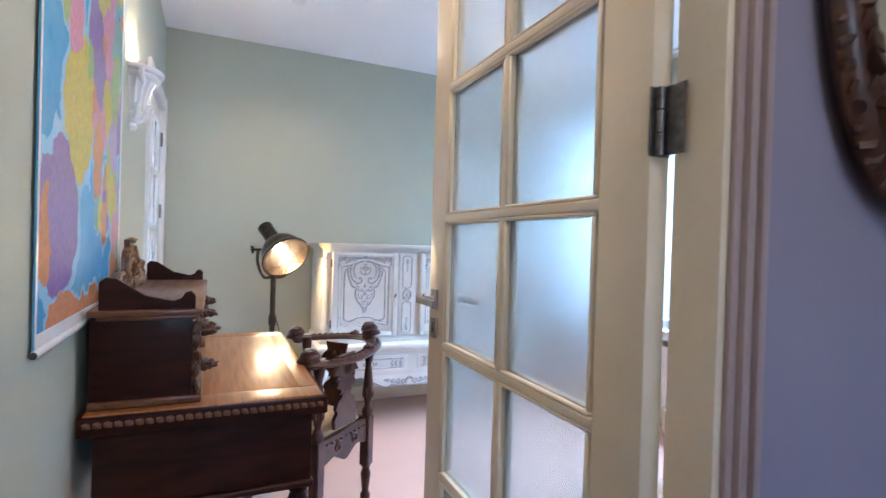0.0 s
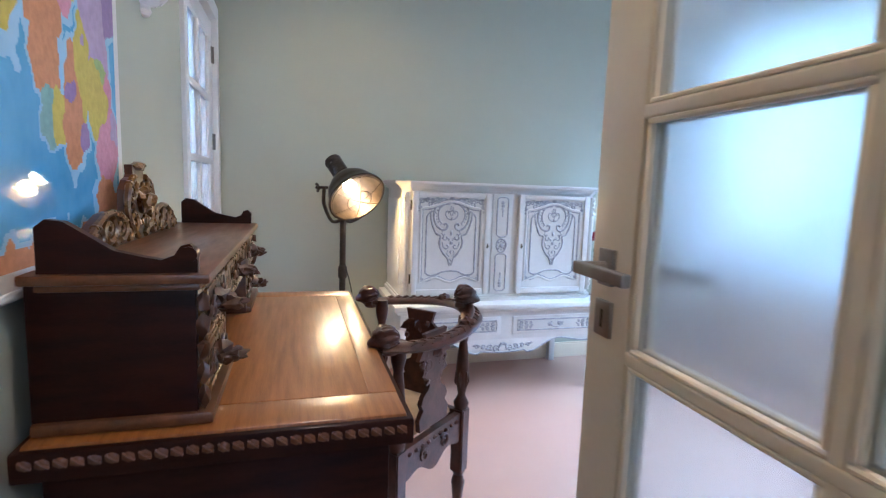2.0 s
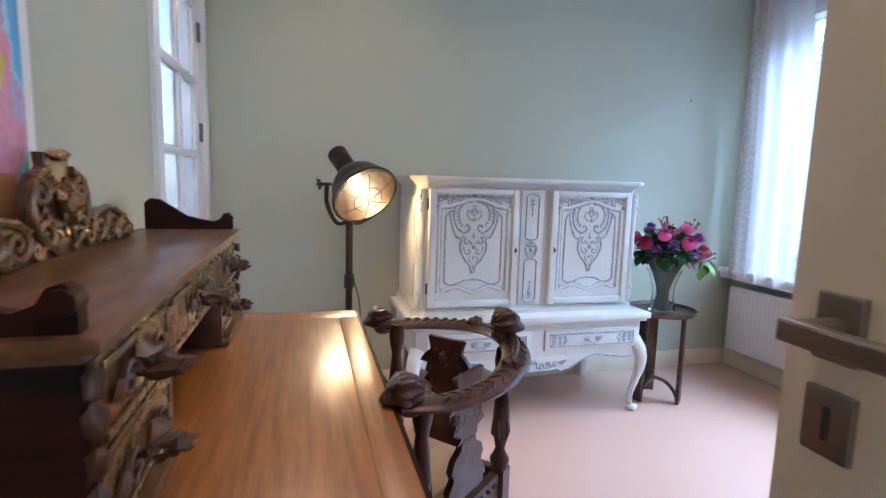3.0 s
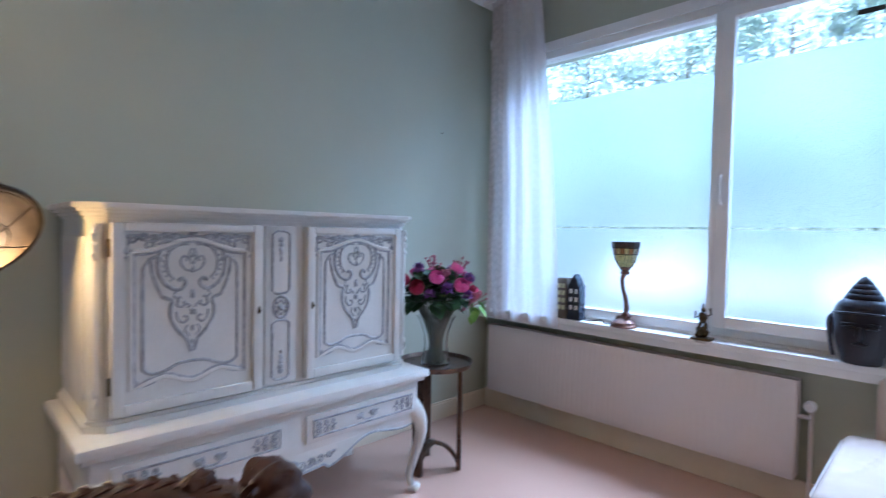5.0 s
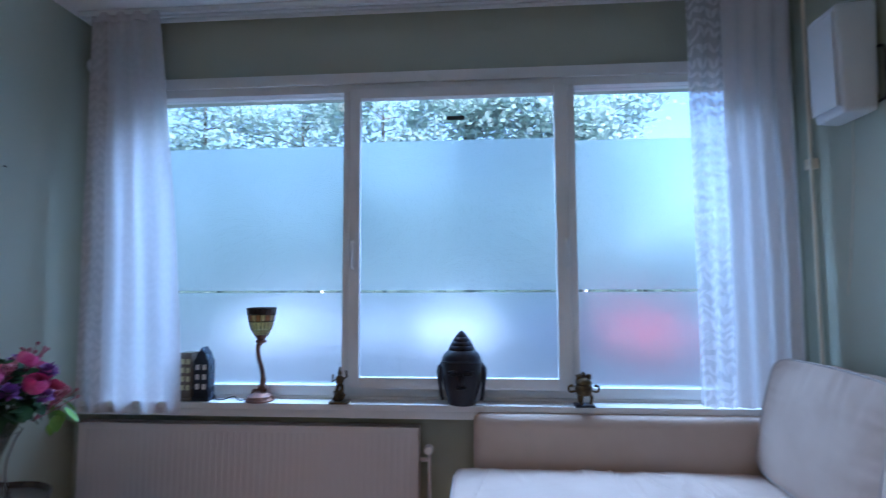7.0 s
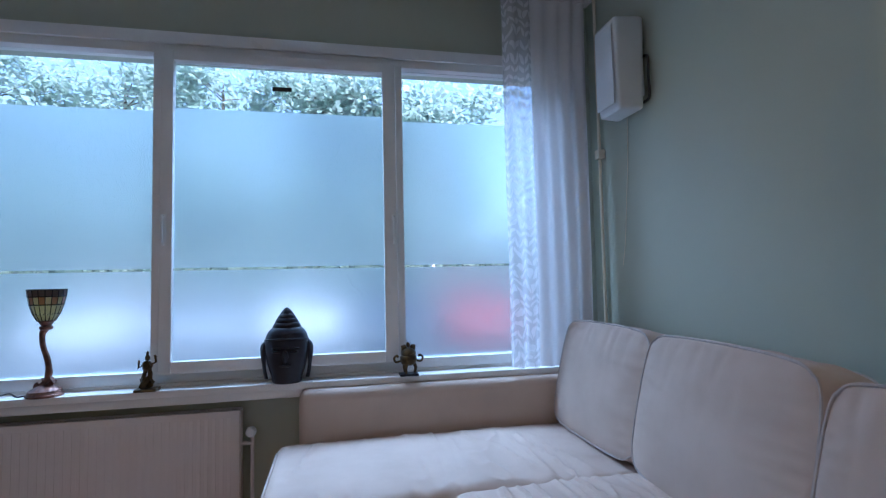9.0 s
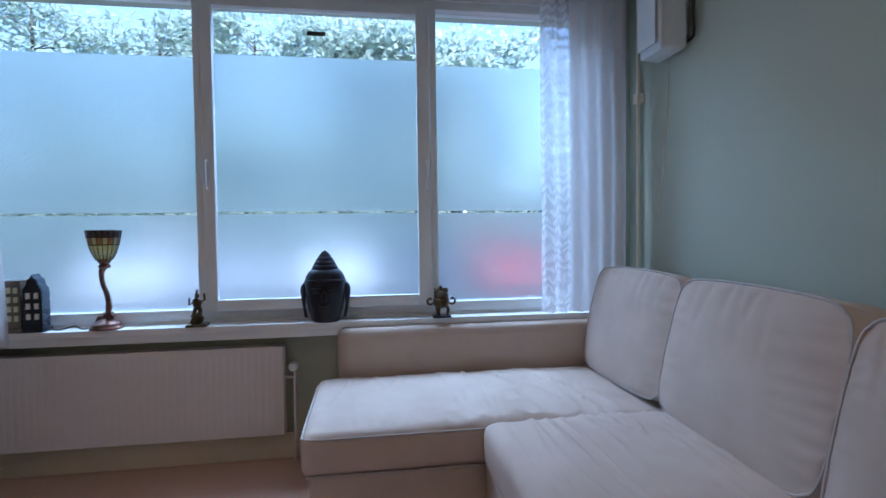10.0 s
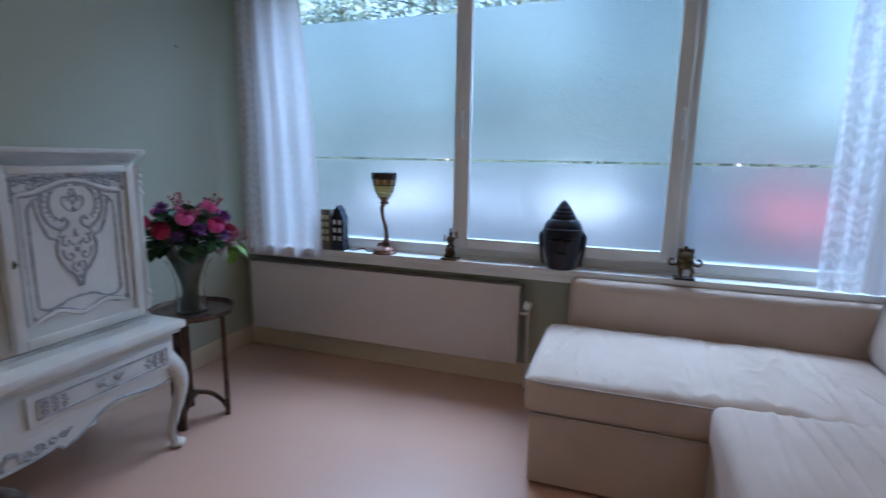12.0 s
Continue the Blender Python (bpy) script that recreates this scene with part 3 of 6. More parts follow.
# ---- desk with hutch ----
def turned_leg(bm, x, y, h, r=0.034, seg=16):
    prof = [(r * .45, 0), (r * .62, .01), (r * .75, .03), (r * .6, .05), (r * .45, .065), (r * .85, .09), (r * 1.05, h * .28), (r * .95, h * .42), (r * .5, h * .50), (r * .95, h * .53), (r * .95, h * .57), (r * .55, h * .62), (r * .9, h * .72), (r * 1.05, h * .86), (r * .7, h * .92), (r * 1.0, h * .95), (r * 1.0, h)]
    return lathe(bm, prof, seg, Matrix.Translation((x, y, 0)))


def writing_desk():
    x0, x1, y0, y1, top = 0.17, 0.80, 2.425, 3.59, 0.80
    d = thing("writing_desk", ((x0 + x1) / 2, (y0 + y1) / 2, 0), "antique dark wooden writing desk with golden oak top", "desk")
    hx, hy = (x1 - x0) / 2, (y1 - y0) / 2
    # top boards and frame
    for b0, b1 in ((-hy, -hy + 0.11), (hy - 0.09, hy)):
        part("end_board", box(bmesh.new(), -hx, hx, b0, b1, top - 0.028, top, 0.006), OAK, d, "golden brown end board")
    cut = [-hx, hx - 0.058, hx]
    for a, b in zip(cut, cut[1:]):
        part("board", box(bmesh.new(), a + 0.0003, b - 0.0003, -hy + 0.1104, hy - 0.0904, top - 0.028, top - 0.0005, 0.0007), OAK, d, "polished golden oak board")
    # carved edge moulding
    bm = boxes((-hx - 0.012, hx + 0.012, -hy - 0.012, hy + 0.012, top - 0.058, top - 0.006), bevel=0.006)
    part("edge_moulding", bm, MAHOG, d)
    bm = bmesh.new()
    n = 46
    for i in range(n):
        y = -hy + (i + .5) * 2 * hy / n
        lump(bm, (hx + 0.011, y, top - 0.026), (0.005, 0.0125, 0.011), 0.1, 6, 1, i)
        tube(bm, [(hx + 0.013, y - .008, top - .019), (hx + 0.015, y, top - .026), (hx + 0.013, y + .008, top - .033)], 0.0022, 5)
    for i in range(26):
        x = -hx + (i + .5) * 2 * hx / 26
        lump(bm, (x, -hy - 0.011, top - 0.026), (0.0125, 0.005, 0.011), 0.1, 6, 1, i)
        tube(bm, [(x - .009, -hy - .013, top - .019), (x, -hy - .015, top - .026), (x + .009, -hy - .013, top - .033)], 0.0022, 5)
    part("carved_edge", bm, SHELF, d, "row of carved leaves along the edge")
    # apron: end panels, back and drawers
    a0, a1 = 0.53, top - 0.058
    for s in (-1, 1):
        y = s * (hy - 0.03)
        part("end_panel", box(bmesh.new(), -hx + 0.02, hx - 0.03, y - 0.010, y + 0.010, a0, a1, 0.003), MAHOG, d)
        part("end_moulding", box(bmesh.new(), -hx + 0.01, hx - 0.02, y + s * 0.004 - 0.016, y + s * 0.004 + 0.016, a0 - 0.022, a0 - 0.001, 0.008, 3), MAHOG, d)
    part("back_panel", box(bmesh.new(), -hx + 0.02, -hx + 0.04, -hy + 0.045, hy - 0.045, a0, a1), MAHOG, d)
    for k, (b0, b1, low) in enumerate(((-hy + .05, -hy + .40, a0), (-hy + .41, hy - .41, a0 + .09), (hy - .40, hy - .05, a0))):
        dr = part("drawer", box(bmesh.new(), hx - 0.055, hx - 0.035, b0, b1, low, a1 - 0.004, 0.004), MAHOG, d)
        bm = bmesh.new()
        lump(bm, (hx - 0.022, (b0 + b1) / 2, (low + a1) / 2), (0.018, 0.035, 0.014), 0.3, 8, 2, k + 3)
        part("drawer_pull", bm, CARVED, dr, "carved wooden pull")
    for x in (-hx + 0.05, hx - 0.06):
        for y in (-hy + 0.07, hy - 0.07):
            bm = box(bmesh.new(), x - .032, x + .032, y - .032, y + .032, 0.515, a1, 0.004)
            turned_leg(bm, x, y, 0.515)
            part("leg", bm, MAHOG, d)
    part("stretcher", tube(bmesh.new(), [(-hx + .05, -hy + .07, .13), (-hx + .05, hy - .07, .13)], 0.016, 10), MAHOG, d)
    # hutch on the back of the top
    h0, h1, hf = top + 0.001, 1.055, -hx + 0.27
    p0, p1 = -hy + 0.035, hy - 0.035
    part("hutch_side", box(bmesh.new(), -hx + 0.004, hf - 0.014, p0, p0 + 0.022, h0, h1, 0.003), MAHOG, d, "dark mahogany side of the hutch")
    part("hutch_side", box(bmesh.new(), -hx + 0.004, hf - 0.014, p1 - 0.022, p1, h0, h1, 0.003), MAHOG, d)
    part("hutch_back", box(bmesh.new(), -hx + 0.003, -hx + 0.015, p0 + 0.022, p1 - 0.022, h0, h1), MAHOG, d)
    part("hutch_top", boxes((-hx, hf + 0.012, p0 - 0.016, p1 + 0.016, h1, h1 + 0.018), (-hx + .02, hf - .005, p0 - .008, p1 + .008, h1 - 0.012, h1), bevel=0.005), SHELF, d, "brown oak board with moulded edge")
    for b0, b1 in ((p0 - 0.010, p0 + 0.30), (p1 - 0.30, p1 + 0.010)):
        part("hutch_plinth", box(bmesh.new(), -hx + .004, hf + 0.012, b0, b1, h0, h0 + 0.022, 0.006), SHELF, d, "moulded plinth of the hutch")
    part("divider", boxes((-hx + .02, hf - .004, p0 + 0.285, p0 + 0.303, h0, h1), bevel=0.002), CARVED, d)
    part("divider", boxes((-hx + .02, hf - .004, p1 - 0.303, p1 - 0.285, h0, h1), bevel=0.002), CARVED, d)
    mid = (h0 + .024 + h1 - .014) / 2
    rows = [(p0 + .024, p0 + .283, h0 + .024, mid - .003), (p0 + .024, p0 + .283, mid + .003, h1 - .014), (p1 - .283, p1 - .024, h0 + .024, mid - .003), (p1 - .283, p1 - .024, mid + .003, h1 - .014), (p0 + .305, p1 - .305, mid + .003, h1 - .014)]
    for k, (a, b, c, e) in enumerate(rows):
        bm = boxes((hf - 0.22, hf - 0.006, a, b, c, e), bevel=0.002)
        box(bm, hf - 0.006, hf - 0.001, a + .006, b - .006, c + .006, c + .018, 0.003)
        box(bm, hf - 0.006, hf - 0.001, a + .006, b - .006, e - .018, e - .006, 0.003)
        dr = part("drawer", bm, GILT, d, "carved oak drawer front")
        bm = bmesh.new()
        yc, zc = (a + b) / 2, (c + e) / 2
        lump(bm, (hf + .022, yc, zc - .004), (.030, .020, .016), .35, 9, 3, k * 2.2)
        lump(bm, (hf + .006, yc, zc + .008), (.018, .034, .018), .4, 9, 2, k * 1.2 + 5)
        part("animal_pull", bm, CARVED, dr, "carved beast head pull")
        for s in (-1, 1):
            bm = bmesh.new()
            tube(bm, [(hf + .002, yc + s * u, v) for u, v in spiral(.062, zc, .024, .004, 2.6, 1.3, 16, -1)], 0.0045, 6)
            lump(bm, (hf + .001, yc + s * .092, zc), (.006, .022, .014), .3, 8, 1, k + s)
            part("carved_scroll", bm, CARVED, dr)
    for y in (p0 + .005, p1 - .005):
        bm = bmesh.new()
        for i in range(5):
            lump(bm, (hf - .004, y, h0 + .05 + i * .042), (.012, .013, .022), .35, 8, 1, i + y)
        part("carved_post", bm, CARVED, d, "carved leaf post at the hutch corner")
    # scrolled galleries at both ends
    gal = [(-.20, 0), (-.20, .075), (-.185, .088), (-.16, .085), (-.13, .065), (-.09, .038), (-.05, .028), (-.02, .022), (.0, .030), (.010, .046), (.024, .050), (.034, .040), (.036, .02), (.036, 0)]
    for y in (p0 - .004, p1 - .016):
        bm = slab(bmesh.new(), [(hf - .045 + u, h1 + .0185 + v) for u, v in gal], 0.020, Matrix.Translation((0, y, 0)))
        g = part("gallery", bm, MAHOG, d, "dark scrolled end gallery", angle=24)
        tube(k := bmesh.new(), [(hf - .022, y - .006, h1 + .050), (hf - .022, y + .026, h1 + .050)], 0.014, 12)
        part("scroll_knob", k, MAHOG, g)
    # carved crest along the back
    hz = h1 + .0185
    sil = []
    half = [(.385, 0), (.385, .014), (.36, .040), (.315, .074), (.265, .096), (.215, .102), (.165, .092), (.125, .070), (.108, .078), (.112, .120), (.106, .160), (.080, .188), (.052, .198), (.046, .206), (.050, .236), (0, .240)]
    half = [(u, v * .8) for u, v in half]
    sil = [(-u, v) for u, v in half] + [(u, v) for u, v in half[::-1][1:]]
    to_wall = Matrix.Translation((-hx + 0.030, 0, hz)) @ Matrix.Rotation(radians(90), 4, "Z")
    bm = slab(bmesh.new(), sil, 0.018, to_wall @ Matrix.Translation((0, 0, 0)))
    crest = part("carved_crest", bm, CARVED, d, "dark carved crest with gilded scrolls", angle=24)
    bm = bmesh.new()
    x = -hx + 0.034
    for s in (-1, 1):
        for cy, cz, r, a, tn in ((.315, .036, .032, 1.2, 1.5), (.245, .052, .040, 2.2, 1.6), (.165, .046, .038, 2.4, 1.5), (.078, .148, .034, 1.0, 1.4), (.066, .050, .036, 0.2, 1.4), (.362, .016, .015, 1.0, 1.2), (.110, .030, .020, 3.0, 1.3), (.205, .020, .018, .5, 1.3), (.285, .014, .014, 2.0, 1.3)):
            tube(bm, [(x, s * u, hz + v * .8) for u, v in spiral(cy, cz, r, r * .15, a, tn, 22)], [.0090 - .004 * i / 21 for i in range(22)], 6)
        for i in range(7):
            g = .4 + i * .42
            lump(bm, (x, s * (.062 * math.sin(g)), hz + .092 + .050 * math.cos(g)), (.007, .011, .011), .4, 8, 1, i * s)
        tube(bm, [(x, s * u, hz + v * .8) for u, v in ((.38, .012), (.355, .040), (.312, .072), (.264, .094), (.215, .100), (.165, .090), (.125, .070))], .0075, 6)
        tube(bm, [(x, s * u, hz + v * .8) for u, v in ((.030, .010), (.100, .060), (.112, .100), (.110, .140), (.098, .170), (.075, .190), (.045, .200))], .0080, 6)
    lump(bm, (x + .012, 0, hz + .096), (.022, .026, .030), .35, 8, 3, 2.5)
    lump(bm, (x - .002, 0, hz + .188), (.016, .040, .012), .2, 8, 2, 4.5)
    part("crest_carving", bm, GILT, crest, "scrolls and a carved head in relief")


writing_desk()


# ---- corner chair ----
def corner_chair():
    cx, cy, s = 0.888, 3.122, 0.255
    c = thing("corner_chair", (cx, cy, 0), "dark carved corner chair with tan leather seat", "chair", turn=-4)
    P = {"front": (-s, 0), "back": (s, 0), "north": (0, s), "south": (0, -s)}
    seat_z = 0.46
    for k, (x, y) in P.items():
        bm = bmesh.new()
        top = 0.804 if k != "front" else seat_z
        prof = [(.012, 0), (.020, .012), (.026, .035), (.018, .06), (.013, .075), (.022, .095), (.024, .11), (.015, .13), (.020, .17), (.024, .21), (.016, .235), (.024, .25)]
        lathe(bm, prof, 14, Matrix.Translation((x, y, 0)))
        q = Matrix.Translation((x, y, 0)) @ Matrix.Rotation(radians(45), 4, "Z")
        r = bmesh.ops.create_cube(bm, size=1, matrix=q @ Matrix.Translation((0, 0, .365)) @ Matrix.Diagonal((.046, .046, .23, 1)))
        bmesh.ops.bevel(bm, geom=list({e for v in r["verts"] for e in v.link_edges}), offset=.004, segments=2, affect="EDGES")
        if k != "front":
            lathe(bm, [(.023, .48), (.027, .50), (.016, .52), (.013, .53), (.019, .56), (.023, .62), (.019, .67), (.014, .715), (.021, .745), (.024, .77), (.020, .804)], 14, Matrix.Translation((x, y, 0)))
            for i in range(6):
                a = i * math.pi / 3
                lump(bm, (x + .020 * math.cos(a), y + .020 * math.sin(a), .59), (.007, .007, .034), .2, 6, 1, i)
        part("leg", bm, CHAIRW, c)
    # seat rails, carved below
    corners = [P["front"], P["south"], P["back"], P["north"]]
    for i in range(4):
        (xa, ya), (xb, yb) = corners[i], corners[(i + 1) % 4]
        L = math.hypot(xb - xa, yb - ya)
        m = Matrix.Translation((xa, ya, 0)) @ Matrix.Rotation(math.atan2(yb - ya, xb - xa), 4, "Z")
        n = 24
        out = [(.022 + (L - .044) * k / n, .40 - .030 * (1 + math.cos(4 * math.pi * k / n)) * .5 - .025 * math.sin(math.pi * k / n)) for k in range(n + 1)]
        bm = slab(bmesh.new(), [(.022, .47)] + out + [(L - .022, .47)], .024, m @ Matrix.Translation((0, -.012, 0)))
        rail = part("seat_rail", bm, CHAIRW, c)
        bm = bmesh.new()
        for sgn in (-1, 1):
            for yy in (-.014, .014):
                tube(bm, [m @ Vector((L / 2 + sgn * u, yy, v)) for u, v in spiral(.055, .415, .026, .004, 2.4, 1.3, 16, -1)], .005, 5)
        for k in range(9):
            for yy in (-.013, .013):
                lump(bm, m @ Vector((.05 + (L - .1) * k / 8, yy, .448)), (.010, .010, .007), .3, 8, 1, k)
        part("rail_carving", bm, CHAIRW, rail)
    q = Matrix.Rotation(radians(45), 4, "Z")
    bm = bmesh.new()
    e = s * 2 ** .5 / 2 - .022
    r = bmesh.ops.create_cube(bm, size=1, matrix=q @ Matrix.Translation((0, 0, .478)) @ Matrix.Diagonal((2 * e, 2 * e, .05, 1)))
    bmesh.ops.bevel(bm, geom=list({g for v in r["verts"] for g in v.link_edges}), offset=.018, segments=3, affect="EDGES")
    bmesh.ops.subdivide_edges(bm, edges=bm.edges[:], cuts=2, use_grid_fill=True)
    for v in bm.verts:
        if v.co.z > .49:
            v.co.z += .018 * max(0, 1 - (v.co.x ** 2 + v.co.y ** 2) / e ** 2)
    part("seat", bm, SEATC, c, "worn tan leather seat pad")
    # horseshoe arm rail
    arc = []
    for i in range(33):
        a = radians(-100 + 200 * i / 32)
        k = 1 + .05 * math.cos(a)
        arc.append((s * k * math.cos(a) * 1.0, s * k * math.sin(a) * 1.12, .794 + .030 * max(0, math.cos(a)) ** 2))
    bm = tube(bmesh.new(), arc, .035, 12, .40, up=(0, 0, 1))
    arm = part("arm_rail", bm, CHAIRW, c, "curved carved arm rail")
    bm = bmesh.new()
    for i in range(3, 30):
        a = Vector(arc[i])
        out = Vector((a.x, a.y, 0)).normalized()
        along = Vector((-out.y, out.x, 0)) * (1 if i > 16 else -1)
        for k in (-1, 1):
            p = a + Vector((0, 0, .0125)) + out * .004
            tube(bm, [p - along * .010, p + out * k * .010 + along * .002 + Vector((0, 0, .002)), p + out * k * .021 + along * .016 - Vector((0, 0, .002))], [.0022, .0042, .0016], 5)
    part("rail_carving", bm, CHAIRW, arm, "low carved leaves on the rail")
    # raised crest block with a rounded boss on each side of the finial
    bm = tube(bmesh.new(), [(s * 1.04 * math.cos(a), s * 1.14 * math.sin(a), .828 + .014 * math.cos(3 * a)) for a in (radians(-30 + 5 * i) for i in range(13))], [.004, .007, .010, .012, .014, .015, .016, .015, .014, .012, .010, .007, .004], 10, .8, up=(0, 0, 1))
    part("crest_block", bm, CHAIRW, arm)
    for sg in (-1, 1):
        bm = lump(bmesh.new(), (s * 1.04 * math.cos(.62), sg * s * 1.14 * math.sin(.62), .828), (.022, .022, .017), .22, 8, 3, 4 + sg)
        part("carved_boss", bm, CHAIRW, arm)
    for k, hx_, hy_, hz_ in (("n", -.050, s * 1.11, .816), ("s", -.040, -s * 1.11, .820), ("b", s * 1.00, 0, .874)):
        bm = bmesh.new()
        out = Vector((hx_, hy_, 0)).normalized() if k == "b" else Vector((-1, 0, 0))
        side = Vector((-out.y, out.x, 0))
        base = Vector((hx_, hy_, hz_))
        r = bmesh.ops.create_icosphere(bm, subdivisions=4, radius=1.0)
        for v in r["verts"]:
            d = v.co.normalized()
            f, w_, u = d.dot(Vector((1, 0, 0))), d.y, d.z
            h_ = 1.0
            # muzzle, brow, eye hollows and a mane of grooves behind the face
            h_ += .42 * math.exp(-((f - 1) ** 2 / .10 + (u + .30) ** 2 / .08))
            h_ += .10 * math.exp(-((u - .42) ** 2 / .02 + (abs(w_) - .30) ** 2 / .05)) * (f > 0)
            h_ -= .16 * math.exp(-((u - .20) ** 2 / .012 + (abs(w_) - .36) ** 2 / .018)) * (f > 0)
            h_ += .20 * math.exp(-((u - .72) ** 2 / .03 + (abs(w_) - .62) ** 2 / .03))
            if f < .35:
                h_ += .075 * math.sin(11 * math.atan2(u, w_) + 3 * f) + .05 * noise.noise(d * 5 + Vector((hy_ * 9, 0, 0)))
            p = Vector((f * .038, w_ * .037, u * .036)) * h_
            v.co = base + out * p.x + side * p.y + Vector((0, 0, p.z))
        part("lion_head", bm, CHAIRW, arm, "carved beast head finial")
        bm = lathe(bmesh.new(), [(.020, -.030), (.027, -.022), (.027, -.012), (.022, -.004)], 14, Matrix.Translation(base - Vector((0, 0, .014)) + out * -.010))
        part("finial_collar", bm, CHAIRW, arm)
    # pierced splats on the two back sides
    for (xa, ya), (xb, yb) in ((P["south"], P["back"]), (P["back"], P["north"])):
        L = math.hypot(xb - xa, yb - ya)
        m = Matrix.Translation((xa, ya, 0)) @ Matrix.Rotation(math.atan2(yb - ya, xb - xa), 4, "Z") @ Matrix.Translation((L / 2, -.008, 0))
        lo = [(.075, .49), (.080, .53), (.060, .555), (.072, .575), (.060, .60), (.035, .615), (.028, .635)]
        bm = slab(bmesh.new(), [(-u, v) for u, v in lo] + [(u, v) for u, v in lo[::-1]], .016, m)
        # winged upper half, cut out to each side
        up = [(.026, .630), (.040, .652), (.070, .664), (.058, .684), (.042, .700), (.056, .716), (.088, .716), (.070, .742), (.050, .758), (.060, .796)]
        slab(bm, [(-u, v) for u, v in up] + [(u, v) for u, v in up[::-1]], .014, m @ Matrix.Translation((0, .001, 0)))
        sp = part("splat", bm, CHAIRW, c, "pierced carved back splat")
        bm = bmesh.new()
        for sg in (-1, 1):
            tube(bm, [m @ Vector((sg * u, .008, v)) for u, v in ((.020, .63), (.050, .66), (.062, .70), (.045, .76), (.058, .796))], .0065, 7)
            tube(bm, [m @ Vector((sg * u, .008, v)) for u, v in ((.012, .63), (.018, .67), (.014, .72), (.026, .796))], .0055, 7)
            tube(bm, [m @ Vector((sg * u, .006, v)) for u, v in spiral(.040, .69, .026, .004, .5, 1.3, 16)], .006, 6)
            for i in range(5):
                lump(bm, m @ Vector((sg * (.058 - .012 * abs(i - 2)), .008, .64 + i * .028)), (.012, .012, .014), .4, 9, 1, i + sg)
        lump(bm, m @ Vector((0, .004, .735)), (.022, .014, .024), .4, 9, 2, 3)
        part("splat_carving", bm, CHAIRW, sp)


corner_chair()


